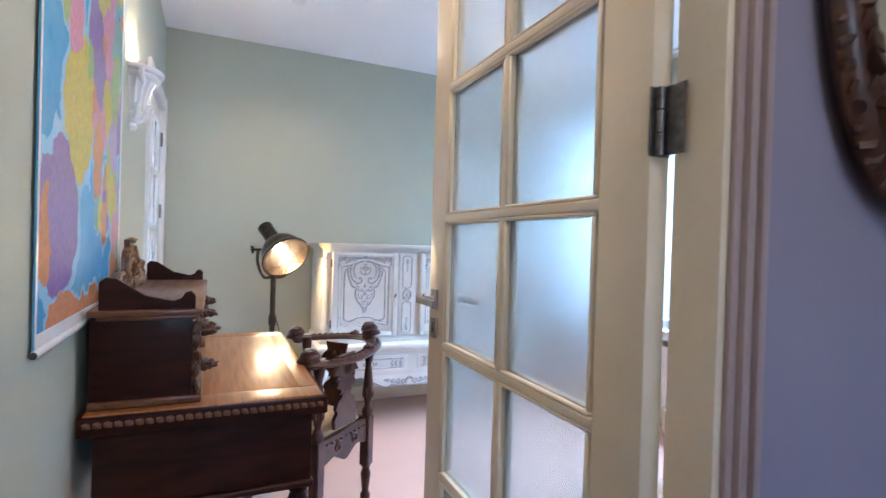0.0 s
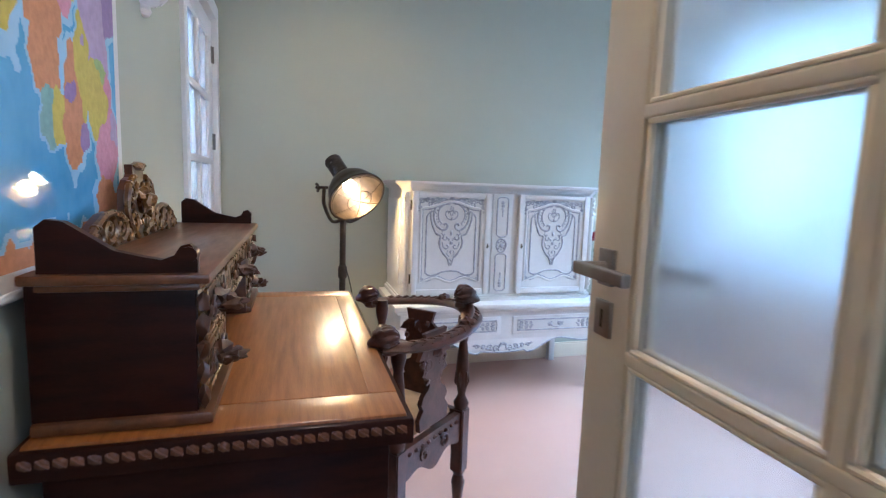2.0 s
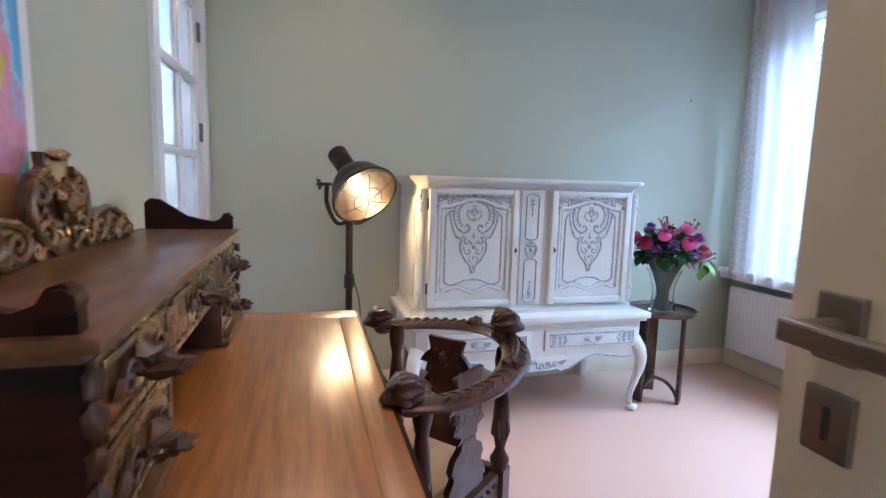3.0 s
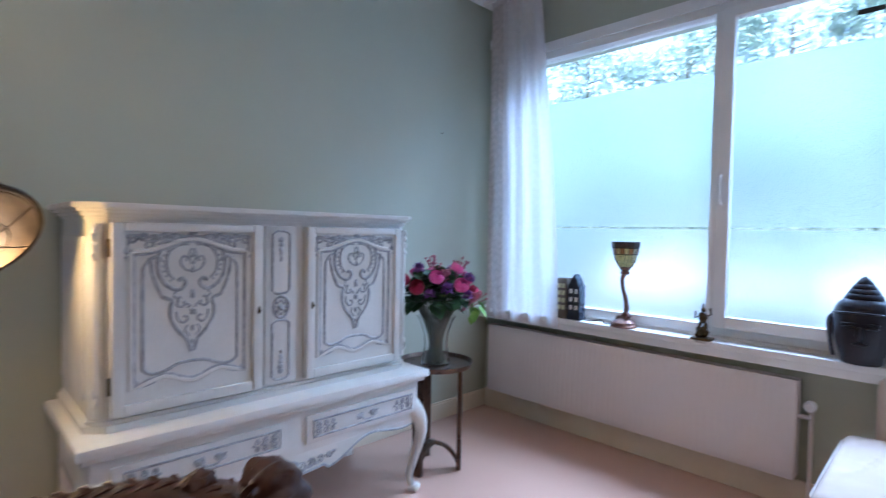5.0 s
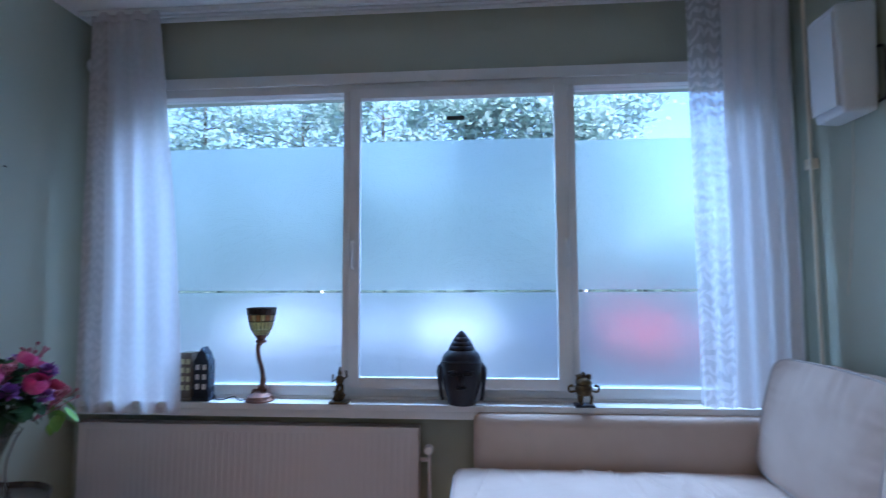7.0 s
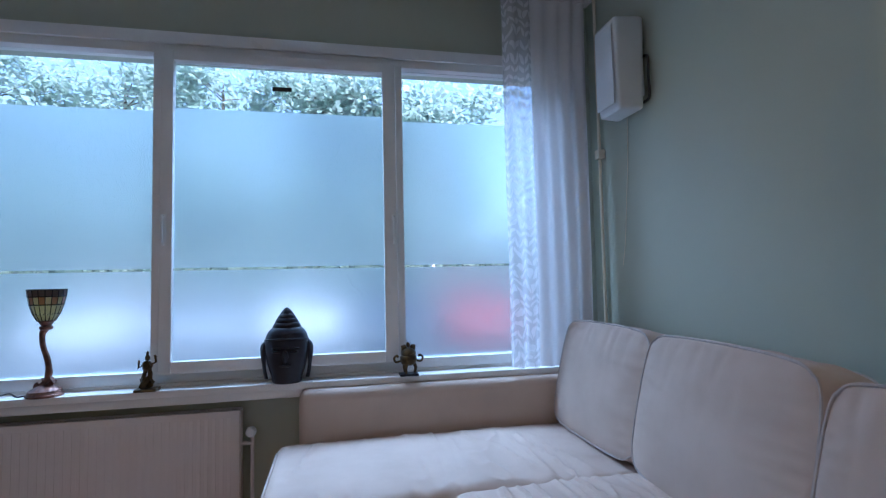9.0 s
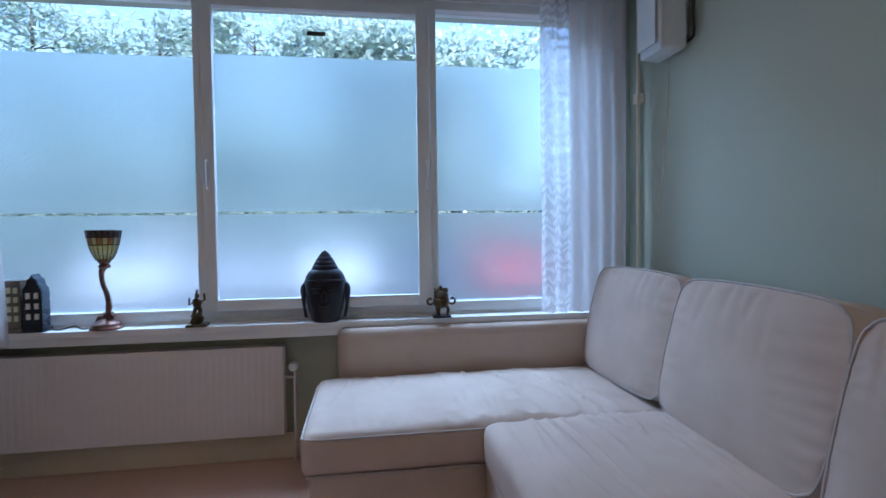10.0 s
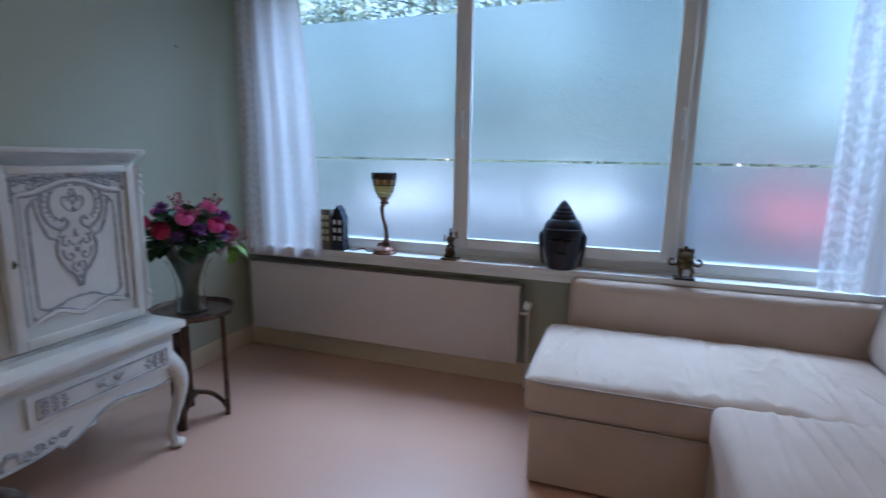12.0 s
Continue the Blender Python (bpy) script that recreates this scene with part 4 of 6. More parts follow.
# ---- white cabinet ----
def white_cabinet():
    x0, x1, yf, yb = 1.115, 2.452, 4.205, 4.800
    c = thing("white_cabinet", ((x0 + x1) / 2, yb, 0), "antique white carved cabinet on cabriole legs", "cabinet")
    hw = (x1 - x0) / 2
    F = lambda y: y - yb
    y_led, y_door, y_low = F(yf), F(4.314), F(4.245)
    yB = F(4.797)
    uw = hw - 0.055
    # upper carcass with canted front corners
    cant = .045
    out = [(-uw, yB), (-uw, y_door + cant), (-uw + cant, y_door + .006), (uw - cant, y_door + .006), (uw, y_door + cant), (uw, yB)]
    def prism(pts, z0, z1):
        bm = bmesh.new()
        a = [bm.verts.new((u, v, z0)) for u, v in pts]
        b = [bm.verts.new((u, v, z1)) for u, v in pts]
        bm.faces.new(a[::-1]), bm.faces.new(b)
        for i in range(len(pts)):
            bm.faces.new((a[i], a[(i + 1) % len(pts)], b[(i + 1) % len(pts)], b[i]))
        bmesh.ops.recalc_face_normals(bm, faces=bm.faces)
        return bm
    def grown(d):
        return [(-uw - d, yB), (-uw - d, y_door + cant - d * .4), (-uw + cant - d * .4, y_door + .006 - d), (uw - cant + d * .4, y_door + .006 - d), (uw + d, y_door + cant - d * .4), (uw + d, yB)]
    part("body", prism(out, .585, 1.215), CABW, c)
    for d, z0, z1 in ((.008, 1.213, 1.224), (.018, 1.223, 1.236), (.032, 1.235, 1.246), (.044, 1.245, 1.264)):
        bm = prism(grown(d), z0, z1)
        bmesh.ops.bevel(bm, geom=bm.edges[:], offset=.004, segments=2, affect="EDGES")
        part("cornice", bm, CABW, c)
    for d, z0, z1 in ((.016, .565, .588), (.008, .586, .600)):
        part("plinth", prism(grown(d), z0, z1), CABW, c)
    # the two doors
    for nm, a, b in (("l", 1.218, 1.685), ("r", 1.868, 2.335)):
        a, b = a - (x0 + x1) / 2, b - (x0 + x1) / 2
        z0, z1 = .612, 1.205
        yd = y_door - .012
        dr = part("door", box(bmesh.new(), a, b, yd, y_door + .0055, z0, z1, .006), CABW, c, "white carved cabinet door")
        mid = (a + b) / 2
        bm = boxes((a + .030, b - .030, yd - .0005, yd + .001, z0 + .03, z1 - .03))
        part("inner_panel", bm, CABW, dr)
        for q in ((a, a + .032, z0, z1), (b - .032, b, z0, z1), (a + .0325, b - .0325, z0, z0 + .034), (a + .0325, b - .0325, z1 - .026, z1)):
            part("door_rail", box(bmesh.new(), q[0], q[1], yd - .016, yd - .0006, q[2], q[3], .005), CABW, dr)
        # shaped moulding with arched top and wavy foot
        w, zt, zb = (b - a) / 2 - .052, z1 - .085, z0 + .075
        def ring(k, dz=0.0):
            ww = w - k
            pts = [(-ww, zb + k), (-ww, zt - .010 - k)]
            for i in range(9):
                s = i / 8
                pts.append((-ww + .022 + (ww - .022) * s, zt - k - .004 + .040 * math.sin(s * math.pi / 2) ** 2))
            pts += [(-u, v) for u, v in pts[::-1][1:]]
            for i in range(1, 12):
                s = i / 12
                pts.append((ww - 2 * ww * s, zb + k - .014 * math.cos(4 * math.pi * (s - .5)) * (1 if .12 < s < .88 else .6) + .014))
            return [(mid + u, v) for u, v in pts]
        bm = tube(bmesh.new(), [(u, yd - .002, v) for u, v in ring(0)], .0085, 6, .9, up=(0, 1, 0), closed=True)
        part("panel_moulding", bm, CABW, dr, "raised moulding round the panel")
        # grey tube colouring in the shade along the moulding's inner side
        bm = tube(bmesh.new(), [(u, yd - .0025, v) for u, v in ring(.009)], .0050, 5, .9, up=(0, 1, 0), closed=True)
        part("shadow_line", bm, CABG, dr, "grey line painted as shade inside the moulding")
        # inner line, open at the top where the cartouche hangs
        bm = bmesh.new()
        for s in (-1, 1):
            ww, lo = w - .034, zb + .036
            line = [(.090, zt - .036), (.105, zt - .020), (ww - .020, zt - .030), (ww - .004, zt - .050), (ww, zt - .090), (ww, lo + .05), (ww - .004, lo + .018), (ww - .03, lo + .004), (ww * .55, lo + .010), (ww * .3, lo + .026), (0, lo + .030)]
            flat_scroll(bm, [(mid + s * p.x, p.y) for p in curve_pts([(u, v, 0) for u, v in line], 5)], yd - .002, .0052)
        part("inner_line", bm, CABG, dr, "grey rubbed inner line")
        # central cartouche: a scrolled ring over a tapering tail
        bm = bmesh.new()
        zc, K = zt - .058, 1.14
        for s in (-1, 1):
            F = lambda pts, r: flat_scroll(bm, [(mid + s * K * p.x, zc + K * p.y) for p in curve_pts([(u, v, 0) for u, v in pts], 5)], yd - .002, r)
            # broad C scroll of the ring: outer and inner edge with beads between, ends curling inwards below
            F([(.010, .088), (.040, .086), (.074, .066), (.091, .030), (.090, -.010), (.074, -.044), (.046, -.062), (.026, -.056), (.020, -.040), (.030, -.030), (.040, -.038)], .0066)
            F([(.012, .068), (.036, .066), (.060, .048), (.070, .020), (.066, -.010), (.050, -.032)], .0048)
            # side lines falling from the ring to the point
            F([(.112, .030), (.104, -.020), (.090, -.060), (.078, -.082), (.056, -.092), (.060, -.118), (.056, -.150), (.036, -.184), (.016, -.206), (.004, -.244)], .0060)
            F([(.052, -.078), (.040, -.090), (.042, -.106), (.030, -.112), (.016, -.104), (.006, -.112)], .0046)
            F([(.044, -.124), (.040, -.146), (.026, -.158), (.014, -.150), (.018, -.138), (.026, -.142)], .0040)
            F([(.014, -.166), (.020, -.182), (.008, -.198)], .0038)
            # fleur inside the ring
            F([(.004, -.010), (.020, -.004), (.032, .014), (.028, .032), (.016, .030), (.018, .018)], .0040)
            F([(.002, .010), (.010, .034), (.003, .056)], .0040)
            # curling leaf at each shoulder
            flat_scroll(bm, [(mid + s * K * p, zc + K * q) for p, q in spiral(.110, .066, .016, .003, 3.6, 1.3, 14)], yd - .002, .0042)
            flat_scroll(bm, [(mid + s * K * p, zc + K * q) for p, q in ((.094, .066), (.076, .076), (.060, .082))], yd - .002, .0040)
            for i in range(10):
                g = radians(-44 + i * 13)
                lump(bm, (mid + s * K * .080 * math.cos(g), yd - .001, zc + K * (.012 + .066 * math.sin(g))), (.0055, .003, .0055), .3, 8, 1, i + s)
            for i in range(4):
                lump(bm, (mid + s * K * (.046 - .012 * i), yd - .001, zc - K * (.070 + .014 * i)), (.006, .004, .007), .45, 8, 1, i)
        for dz, q in ((.092, .015), (.110, .010), (.036, .006), (-.004, .007), (-.078, .009), (-.128, .008), (-.176, .007), (-.214, .006), (-.230, .005)):
            lump(bm, (mid, yd - .002, zc + K * dz), (q, .005, q * 1.5), .4, 8, 2, dz * 50)
        part("cartouche", bm, CABG, dr, "grey rubbed carved cartouche")
        # leaf scrolls running along the top and round the upper corners, shell in the middle
        for s in (-1, 1):
            bm = bmesh.new()
            ex = (b - a) / 2 - .036
            stem = [(.030, z1 - .040), (.062, z1 - .036), (.095, z1 - .050), (.125, z1 - .044), (ex - .022, z1 - .040), (ex - .010, z1 - .062), (ex - .012, z1 - .105)]
            flat_scroll(bm, [(mid + s * p.x, p.y) for p in curve_pts([(u, v, 0) for u, v in stem], 5)], yd - .002, .0042)
            for u, v, r_, a_, fl in ((ex - .020, z1 - .052, .017, .5, 1), (ex - .052, z1 - .046, .014, 2.6, -1), (ex - .082, z1 - .050, .013, .4, 1), (ex - .110, z1 - .042, .011, 3.0, -1), (ex - .135, z1 - .050, .010, .6, 1), (ex - .012, z1 - .086, .011, 1.5, -1), (ex - .014, z1 - .112, .008, 1.5, 1)):
                flat_scroll(bm, [(mid + s * p, q) for p, q in spiral(u, v, r_, .003, a_, 1.25, 14, fl)], yd - .002, .0040)
                for e in range(3):
                    lump(bm, (mid + s * (u - .010 + .009 * e), yd - .002, v + (.011 - .003 * e) * fl), (.0075, .005, .0045), .45, 8, 1, u * 30 + e)
            part("leaf_carving", bm, CABG, dr, "grey rubbed leaf carving")
            bm = bmesh.new()
            flat_scroll(bm, [(mid + s * p, q) for p, q in spiral(w - .010, zb + .016, .014, .003, 0, 1.3, 14)], yd - .003, .0044)
            flat_scroll(bm, [(mid + s * p, q) for p, q in ((w - .02, zb + .006), (w - .045, zb + .008), (w - .07, zb + .016))], yd - .003, .0042)
            part("corner_scroll", bm, CABG, dr, "grey rubbed corner scroll")
        bm = bmesh.new()
        for i in range(7):
            g = radians(20 + i * 23.3)
            lump(bm, (mid + .020 * math.cos(g), yd - .002, z1 - .060 + .020 * math.sin(g)), (.006, .005, .010), .2, 6, 1, i)
        part("shell_carving", bm, CABG, dr, "grey rubbed carved shell")
        lk = b - .012 if nm == "l" else a + .022
        bm = bmesh.new()
        lump(bm, (lk, yd - .017, .900), (.006, .004, .016), .2, 6, 1, 1)
        tube(bm, [(lk, yd - .016, .90), (lk, yd - .030, .90)], .003, 8)
        part("key_plate", bm, BRASS, dr, "small brass key plate")
        bm = bmesh.new()
        hx_ = a - .004 if nm == "l" else b + .004
        for zz in (.68, 1.10):
            part("door_hinge", tube(bmesh.new(), [(hx_, yd + .004, zz), (hx_, yd + .004, zz + .055)], .005, 8), BRASS, dr)
    # column between the doors and posts on the canted corners
    a, b = 1.705 - (x0 + x1) / 2, 1.830 - (x0 + x1) / 2
    col = part("centre_post", box(bmesh.new(), a, b, y_door - .006, y_door + .0055, .612, 1.205, .004), CABW, c)
    bm = bmesh.new()
    m_ = (a + b) / 2
    for z0, z1 in ((.640, .840), (.965, 1.175)):
        tube(bm, [(m_ - .034, y_door - .008, z0), (m_ - .034, y_door - .008, z1), (m_ - .018, y_door - .008, z1 + .012), (m_ + .018, y_door - .008, z1 + .012), (m_ + .034, y_door - .008, z1), (m_ + .034, y_door - .008, z0), (m_ + .018, y_door - .008, z0 - .012), (m_ - .018, y_door - .008, z0 - .012)], .0045, 6, .9, up=(0, 1, 0), closed=True)
        e = z1 - .02 if z0 > .9 else z0 + .02
        for i in range(5):
            lump(bm, (m_, y_door - .008, e + (-.018 if z0 > .9 else .018) * i), (.013 - .002 * i, .004, .012), .4, 8, 1, i + z0)
    tube(bm, [(m_ + .030 * math.cos(g), y_door - .008, .902 + .040 * math.sin(g)) for g in (k * math.pi / 10 for k in range(20))], .006, 6, .9, up=(0, 1, 0), closed=True)
    lump(bm, (m_, y_door - .010, .902), (.014, .008, .014), .3, 8, 2, 1)
    for i in range(8):
        g = i * math.pi / 4
        lump(bm, (m_ + .022 * math.cos(g), y_door - .008, .902 + .024 * math.sin(g)), (.007, .005, .007), .3, 7, 1, i)
    part("post_carving", bm, CABG, col, "grey rubbed carving")
    for s in (-1, 1):
        bm = bmesh.new()
        xx, yy = s * (uw - cant / 2), y_door + cant / 2
        tube(bm, [(xx + s * .004, yy - .004, .62), (xx + s * .004, yy - .004, 1.20)], .016, 8)
        for zz in (.66, .69, 1.10, 1.13, 1.16, 1.185):
            lump(bm, (xx + s * .012, yy - .014, zz), (.012, .012, .017), .35, 8, 1, zz * 20)
        part("corner_post", bm, CABW, c)
        sd = boxes((s * uw - .004 if s > 0 else -uw - .008, s * uw + .008 if s > 0 else -uw + .004, y_door + cant + .03, yB - .03, .66, 1.16), bevel=.003)
        part("side_panel", sd, CABW, c)
    # ledge, lower carcass and drawers
    bm = boxes((-hw, hw, y_led, yB, .532, .566), bevel=.010)
    part("ledge", bm, CABW, c, "moulded white ledge")
    part("ledge_moulding", boxes((-hw + .016, hw - .016, y_led + .016, yB, .515, .533), bevel=.005), CABW, c)
    part("lower_body", boxes((-hw + .04, hw - .04, y_low, yB, .345, .516), bevel=.004), CABW, c)
    for a, b in ((1.205, 1.762), (1.838, 2.395)):
        a, b = a - (x0 + x1) / 2, b - (x0 + x1) / 2
        dr = part("drawer", box(bmesh.new(), a, b, y_low - .012, y_low - .0005, .375, .485, .005), CABW, c, "white carved drawer")
        yd, m_ = y_low - .0135, (a + b) / 2
        bm = tube(bmesh.new(), [(u, yd, v) for u, v in ((a + .03, .398), (a + .03, .462), (b - .03, .462), (b - .03, .398))], .0042, 6, .9, up=(0, 1, 0), closed=True)
        part("drawer_moulding", bm, CABG, dr)
        for s in (-1, 1):
            bm = bmesh.new()
            e = (b - a) / 2 - .05
            for u, r_ in ((e, .014), (e - .035, .011), (e - .065, .008)):
                for v in (-1, 1):
                    flat_scroll(bm, [(m_ + s * p, .430 + v * q) for p, q in spiral(u, .012, r_, .003, 1.0, 1.2, 12)], yd - .001, .0042)
                lump(bm, (m_ + s * (u - .012), yd - .001, .430), (.010, .004, .006), .3, 7, 1, u * 20)
            part("drawer_carving", bm, CABG, dr, "grey rubbed carving")
            bm = lump(bmesh.new(), (m_ + s * .035, yd - .002, .432), (.018, .006, .014), .45, 9, 2, s * 3)
            part("drawer_rosette", bm, CABG, dr, "grey rubbed rosette")
        bm = tube(bmesh.new(), curve_pts([(m_ - .036, yd - .006, .436), (m_ - .020, yd - .018, .420), (m_ + .020, yd - .018, .420), (m_ + .036, yd - .006, .436)], 5), .004, 6)
        part("drawer_pull", bm, CABG, dr, "curved metal drawer pull")
    # shaped apron
    n, L = 60, hw - .07
    low = []
    for i in range(n + 1):
        u = -L + 2 * L * i / n
        k = abs(u) / L
        low.append((u, .335 - .075 * max(0, math.cos(k * math.pi * .62)) ** 1.4 + .020 * math.cos(k * 11) * (k > .25) - .03 * max(0, k - .85) * 4))
    bm = slab(bmesh.new(), [(-L, .350)] + low + [(L, .350)], .020, Matrix.Translation((0, y_low + .001, 0)))
    ap = part("apron", bm, CABW, c)
    bm = bmesh.new()
    flat_scroll(bm, [(u, v + .004) for u, v in low], y_low - .001, .005)
    for s in (-1, 1):
        for u, v, r_ in ((.045, .290, .020), (.085, .296, .018), (.125, .300, .015), (.165, .305, .012)):
            flat_scroll(bm, [(s * p, q) for p, q in spiral(u, v, r_, .003, 2.6, 1.25, 14, -1)], y_low - .001, .005)
        for i in range(6):
            lump(bm, (s * (.05 + i * .026), y_low - .002, .278 + .007 * i), (.012, .006, .008), .4, 8, 1, i)
    for i in range(9):
        g = radians(-10 + i * 25)
        lump(bm, (.026 * math.cos(g), y_low - .003, .292 + .026 * math.sin(g)), (.008, .006, .012), .3, 7, 1, i)
    part("apron_carving", bm, CABG, ap, "carved shell and leaves")
    # cabriole front legs and plain back legs
    for s in (-1, 1):
        X, Y = s * (hw - .060), y_low + .018
        ctrl = [(X, Y + .01, .40), (X + s * .028, Y - .020, .345), (X + s * .034, Y - .028, .27), (X + s * .014, Y - .010, .16), (X - s * .002, Y + .004, .07), (X + s * .004, Y - .006, .030), (X + s * .010, Y - .014, .016)]
        pts = curve_pts(ctrl, 5)
        rr = [.046 - .030 * min(1, i / 20) ** .8 + (.012 if i > 25 else 0) for i in range(len(pts))]
        bm = tube(bmesh.new(), pts, rr, 10)
        lump(bm, (X + s * .012, Y - .018, .020), (.024, .026, .020), .15, 6, 2, s)
        lg = part("leg", bm, CABW, c, "curved cabriole leg")
        bm = bmesh.new()
        flat_scroll(bm, [(p.x - s * .028 * (1 - i / 40), p.z) for i, p in enumerate(pts[4:24])], Y - .036, .004)
        part("leg_carving", bm, CABG, lg)
        part("back_leg", box(bmesh.new(), s * (hw - .06) - .022, s * (hw - .06) + .022, yB - .046, yB - .004, 0, .346, .003), CABW, c)


white_cabinet()


# ---- floor lamp ----
def floor_lamp():
    px, py = 0.848, 4.425
    f = thing("floor_lamp", (px, py, 0), "dark metal tripod floor lamp with caged shade, lit", "floor lamp")
    bm = tube(bmesh.new(), [(0, 0, .12), (0, 0, 1.03)], .018, 14)
    lathe(bm, [(.024, .70), (.026, .71), (.026, .76), (.018, .775)], 14)
    lathe(bm, [(.030, .40), (.040, .41), (.040, .45), (.024, .47)], 14)
    part("pole", bm, LAMPM, f)
    for k in range(3):
        a = radians(0 + 120 * k)
        bm = tube(bmesh.new(), [(.034 * math.cos(a), .034 * math.sin(a), .43), (.315 * math.cos(a), .315 * math.sin(a), .012)], .010, 8)
        lump(bm, (.315 * math.cos(a), .315 * math.sin(a), .012), (.014, .014, .012), .05, 4, 1)
        part("leg", bm, LAMPM, f)
    # head, aimed into the room and down
    hc = Vector((.050, -.085, 1.185))
    aim = Vector((.32, -.64, -.55)).normalized()
    m = Matrix.Translation(hc) @ aim.to_track_quat("Z", "X").to_matrix().to_4x4()
    R = .158
    prof = [(.040, -.150), (.062, -.130), (.095, -.100), (.125, -.060), (.143, -.015), (R, .030), (R + .006, .034), (R + .006, .044), (R, .046)]
    inner = [(R - .004, .044), (.138, -.012), (.119, -.056), (.090, -.094), (.058, -.122), (.036, -.140)]
    bm = bmesh.new()
    seg = 40
    rings = [[bm.verts.new(m @ Vector((r * math.cos(2 * math.pi * i / seg), r * math.sin(2 * math.pi * i / seg), z))) for i in range(seg)] for r, z in prof + inner]
    for a, b in zip(rings, rings[1:]):
        for i in range(seg):
            bm.faces.new((a[i], a[(i + 1) % seg], b[(i + 1) % seg], b[i]))
    bm.faces.new(rings[-1])
    bmesh.ops.recalc_face_normals(bm, faces=bm.faces)
    part("shade", bm, LAMPM, f, "round dark metal shade")
    bm = lathe(bmesh.new(), [(.044, -.290), (.050, -.285), (.050, -.270), (.046, -.266), (.046, -.150), (.050, -.146), (.050, -.135)], 20, m)
    for k in range(5):
        lathe(bm, [(.0485, -.262 + k * .022), (.0485, -.252 + k * .022)], 20, m)
    part("lamp_socket", bm, LAMPM, f, "ribbed cylindrical lamp socket")
    bm = lathe(bmesh.new(), [(.012, -.140), (.016, -.110), (.032, -.075), (.036, -.050), (.028, -.025), (.008, -.014)], 16, m)
    part("bulb", bm, BULB, f, "glowing warm light bulb")
    bm = bmesh.new()
    for rr, zz in ((.150, .047), (.070, .070)):
        tube(bm, [m @ Vector((rr * math.cos(g), rr * math.sin(g), zz)) for g in (2 * math.pi * k / 28 for k in range(28))], .0018, 6, closed=True)
    for k in range(3):
        g = k * math.pi / 3 + .3
        tube(bm, [m @ Vector((s * math.cos(g), s * math.sin(g), .047 + .030 * (1 - (s / .15) ** 2))) for s in (-.15, -.11, -.07, -.03, 0, .03, .07, .11, .15)], .0018, 6)
    part("cage", bm, LAMPM, f, "thin wire guard over the shade")
    # yoke with wing screws
    side = (m.to_3x3() @ Vector((0, 1, 0))).normalized()
    if abs(side.z) > .5:
        side = (m.to_3x3() @ Vector((1, 0, 0))).normalized()
    side.z = 0
    side.normalize()
    a, b = hc - aim * .04 + side * .165, hc - aim * .04 - side * .165
    low = Vector((0, 0, 1.03))
    bm = tube(bmesh.new(), curve_pts([a, a + Vector((0, 0, -.09)), low + side * .07 + Vector((0, 0, -.005)), low, low - side * .07 + Vector((0, 0, -.005)), b + Vector((0, 0, -.09)), b], 6), .010, 8)
    part("yoke", bm, LAMPM, f)
    for e, s in ((a, 1), (b, -1)):
        bm = bmesh.new()
        tube(bm, [e - side * .02 * s, e + side * .040 * s], .008, 8)
        for k in range(5):
            g = k * 2 * math.pi / 5
            lump(bm, e + side * .040 * s + Vector((0, 0, 1)) * .015 * math.sin(g) + aim * .015 * math.cos(g), (.009, .009, .009), .1, 4, 1)
        part("wing_screw", bm, LAMPM, f)
    bm = tube(bmesh.new(), curve_pts([(.012, -.012, .78), (.05, -.03, .62), (.055, -.03, .45), (.10, -.02, .10), (.16, .10, .006), (.10, .30, .006)], 6), .0035, 6)
    part("lamp_cable", bm, GUNMETAL, f, "thin black lamp cable")


floor_lamp()

# ---- tray table with flowers ----
TX, TY = 2.635, 4.36
def tray_table():
    t = thing("tray_table", (TX, TY, 0), "small round dark metal tray table beside the cabinet", "side table")
    part("tray", lathe(bmesh.new(), [(.02, .520), (.165, .520), (.180, .524), (.190, .548), (.186, .549), (.176, .530), (.160, .527), (.01, .527)], 40), TABLEM, t, "round tray with raised rim")
    for k in range(3):
        a = radians(-52 + 120 * k)
        c, s = math.cos(a), math.sin(a)
        m = Matrix.Rotation(a, 4, "Z")
        bm = box(bmesh.new(), .118, .140, -.028, .028, .002, .520, .004)
        bm.transform(m)
        part("leg", bm, TABLEM, t, "flat brown wooden leg")
        pts = [m @ Vector((.132, 0, .014)), m @ Vector((.100, 0, .075)), m @ Vector((.055, 0, .115)), Vector((0, 0, .128))]
        part("brace", tube(bmesh.new(), curve_pts(pts, 5), .016, 8, .6), TABLEM, t, "curved dark metal brace")


tray_table()


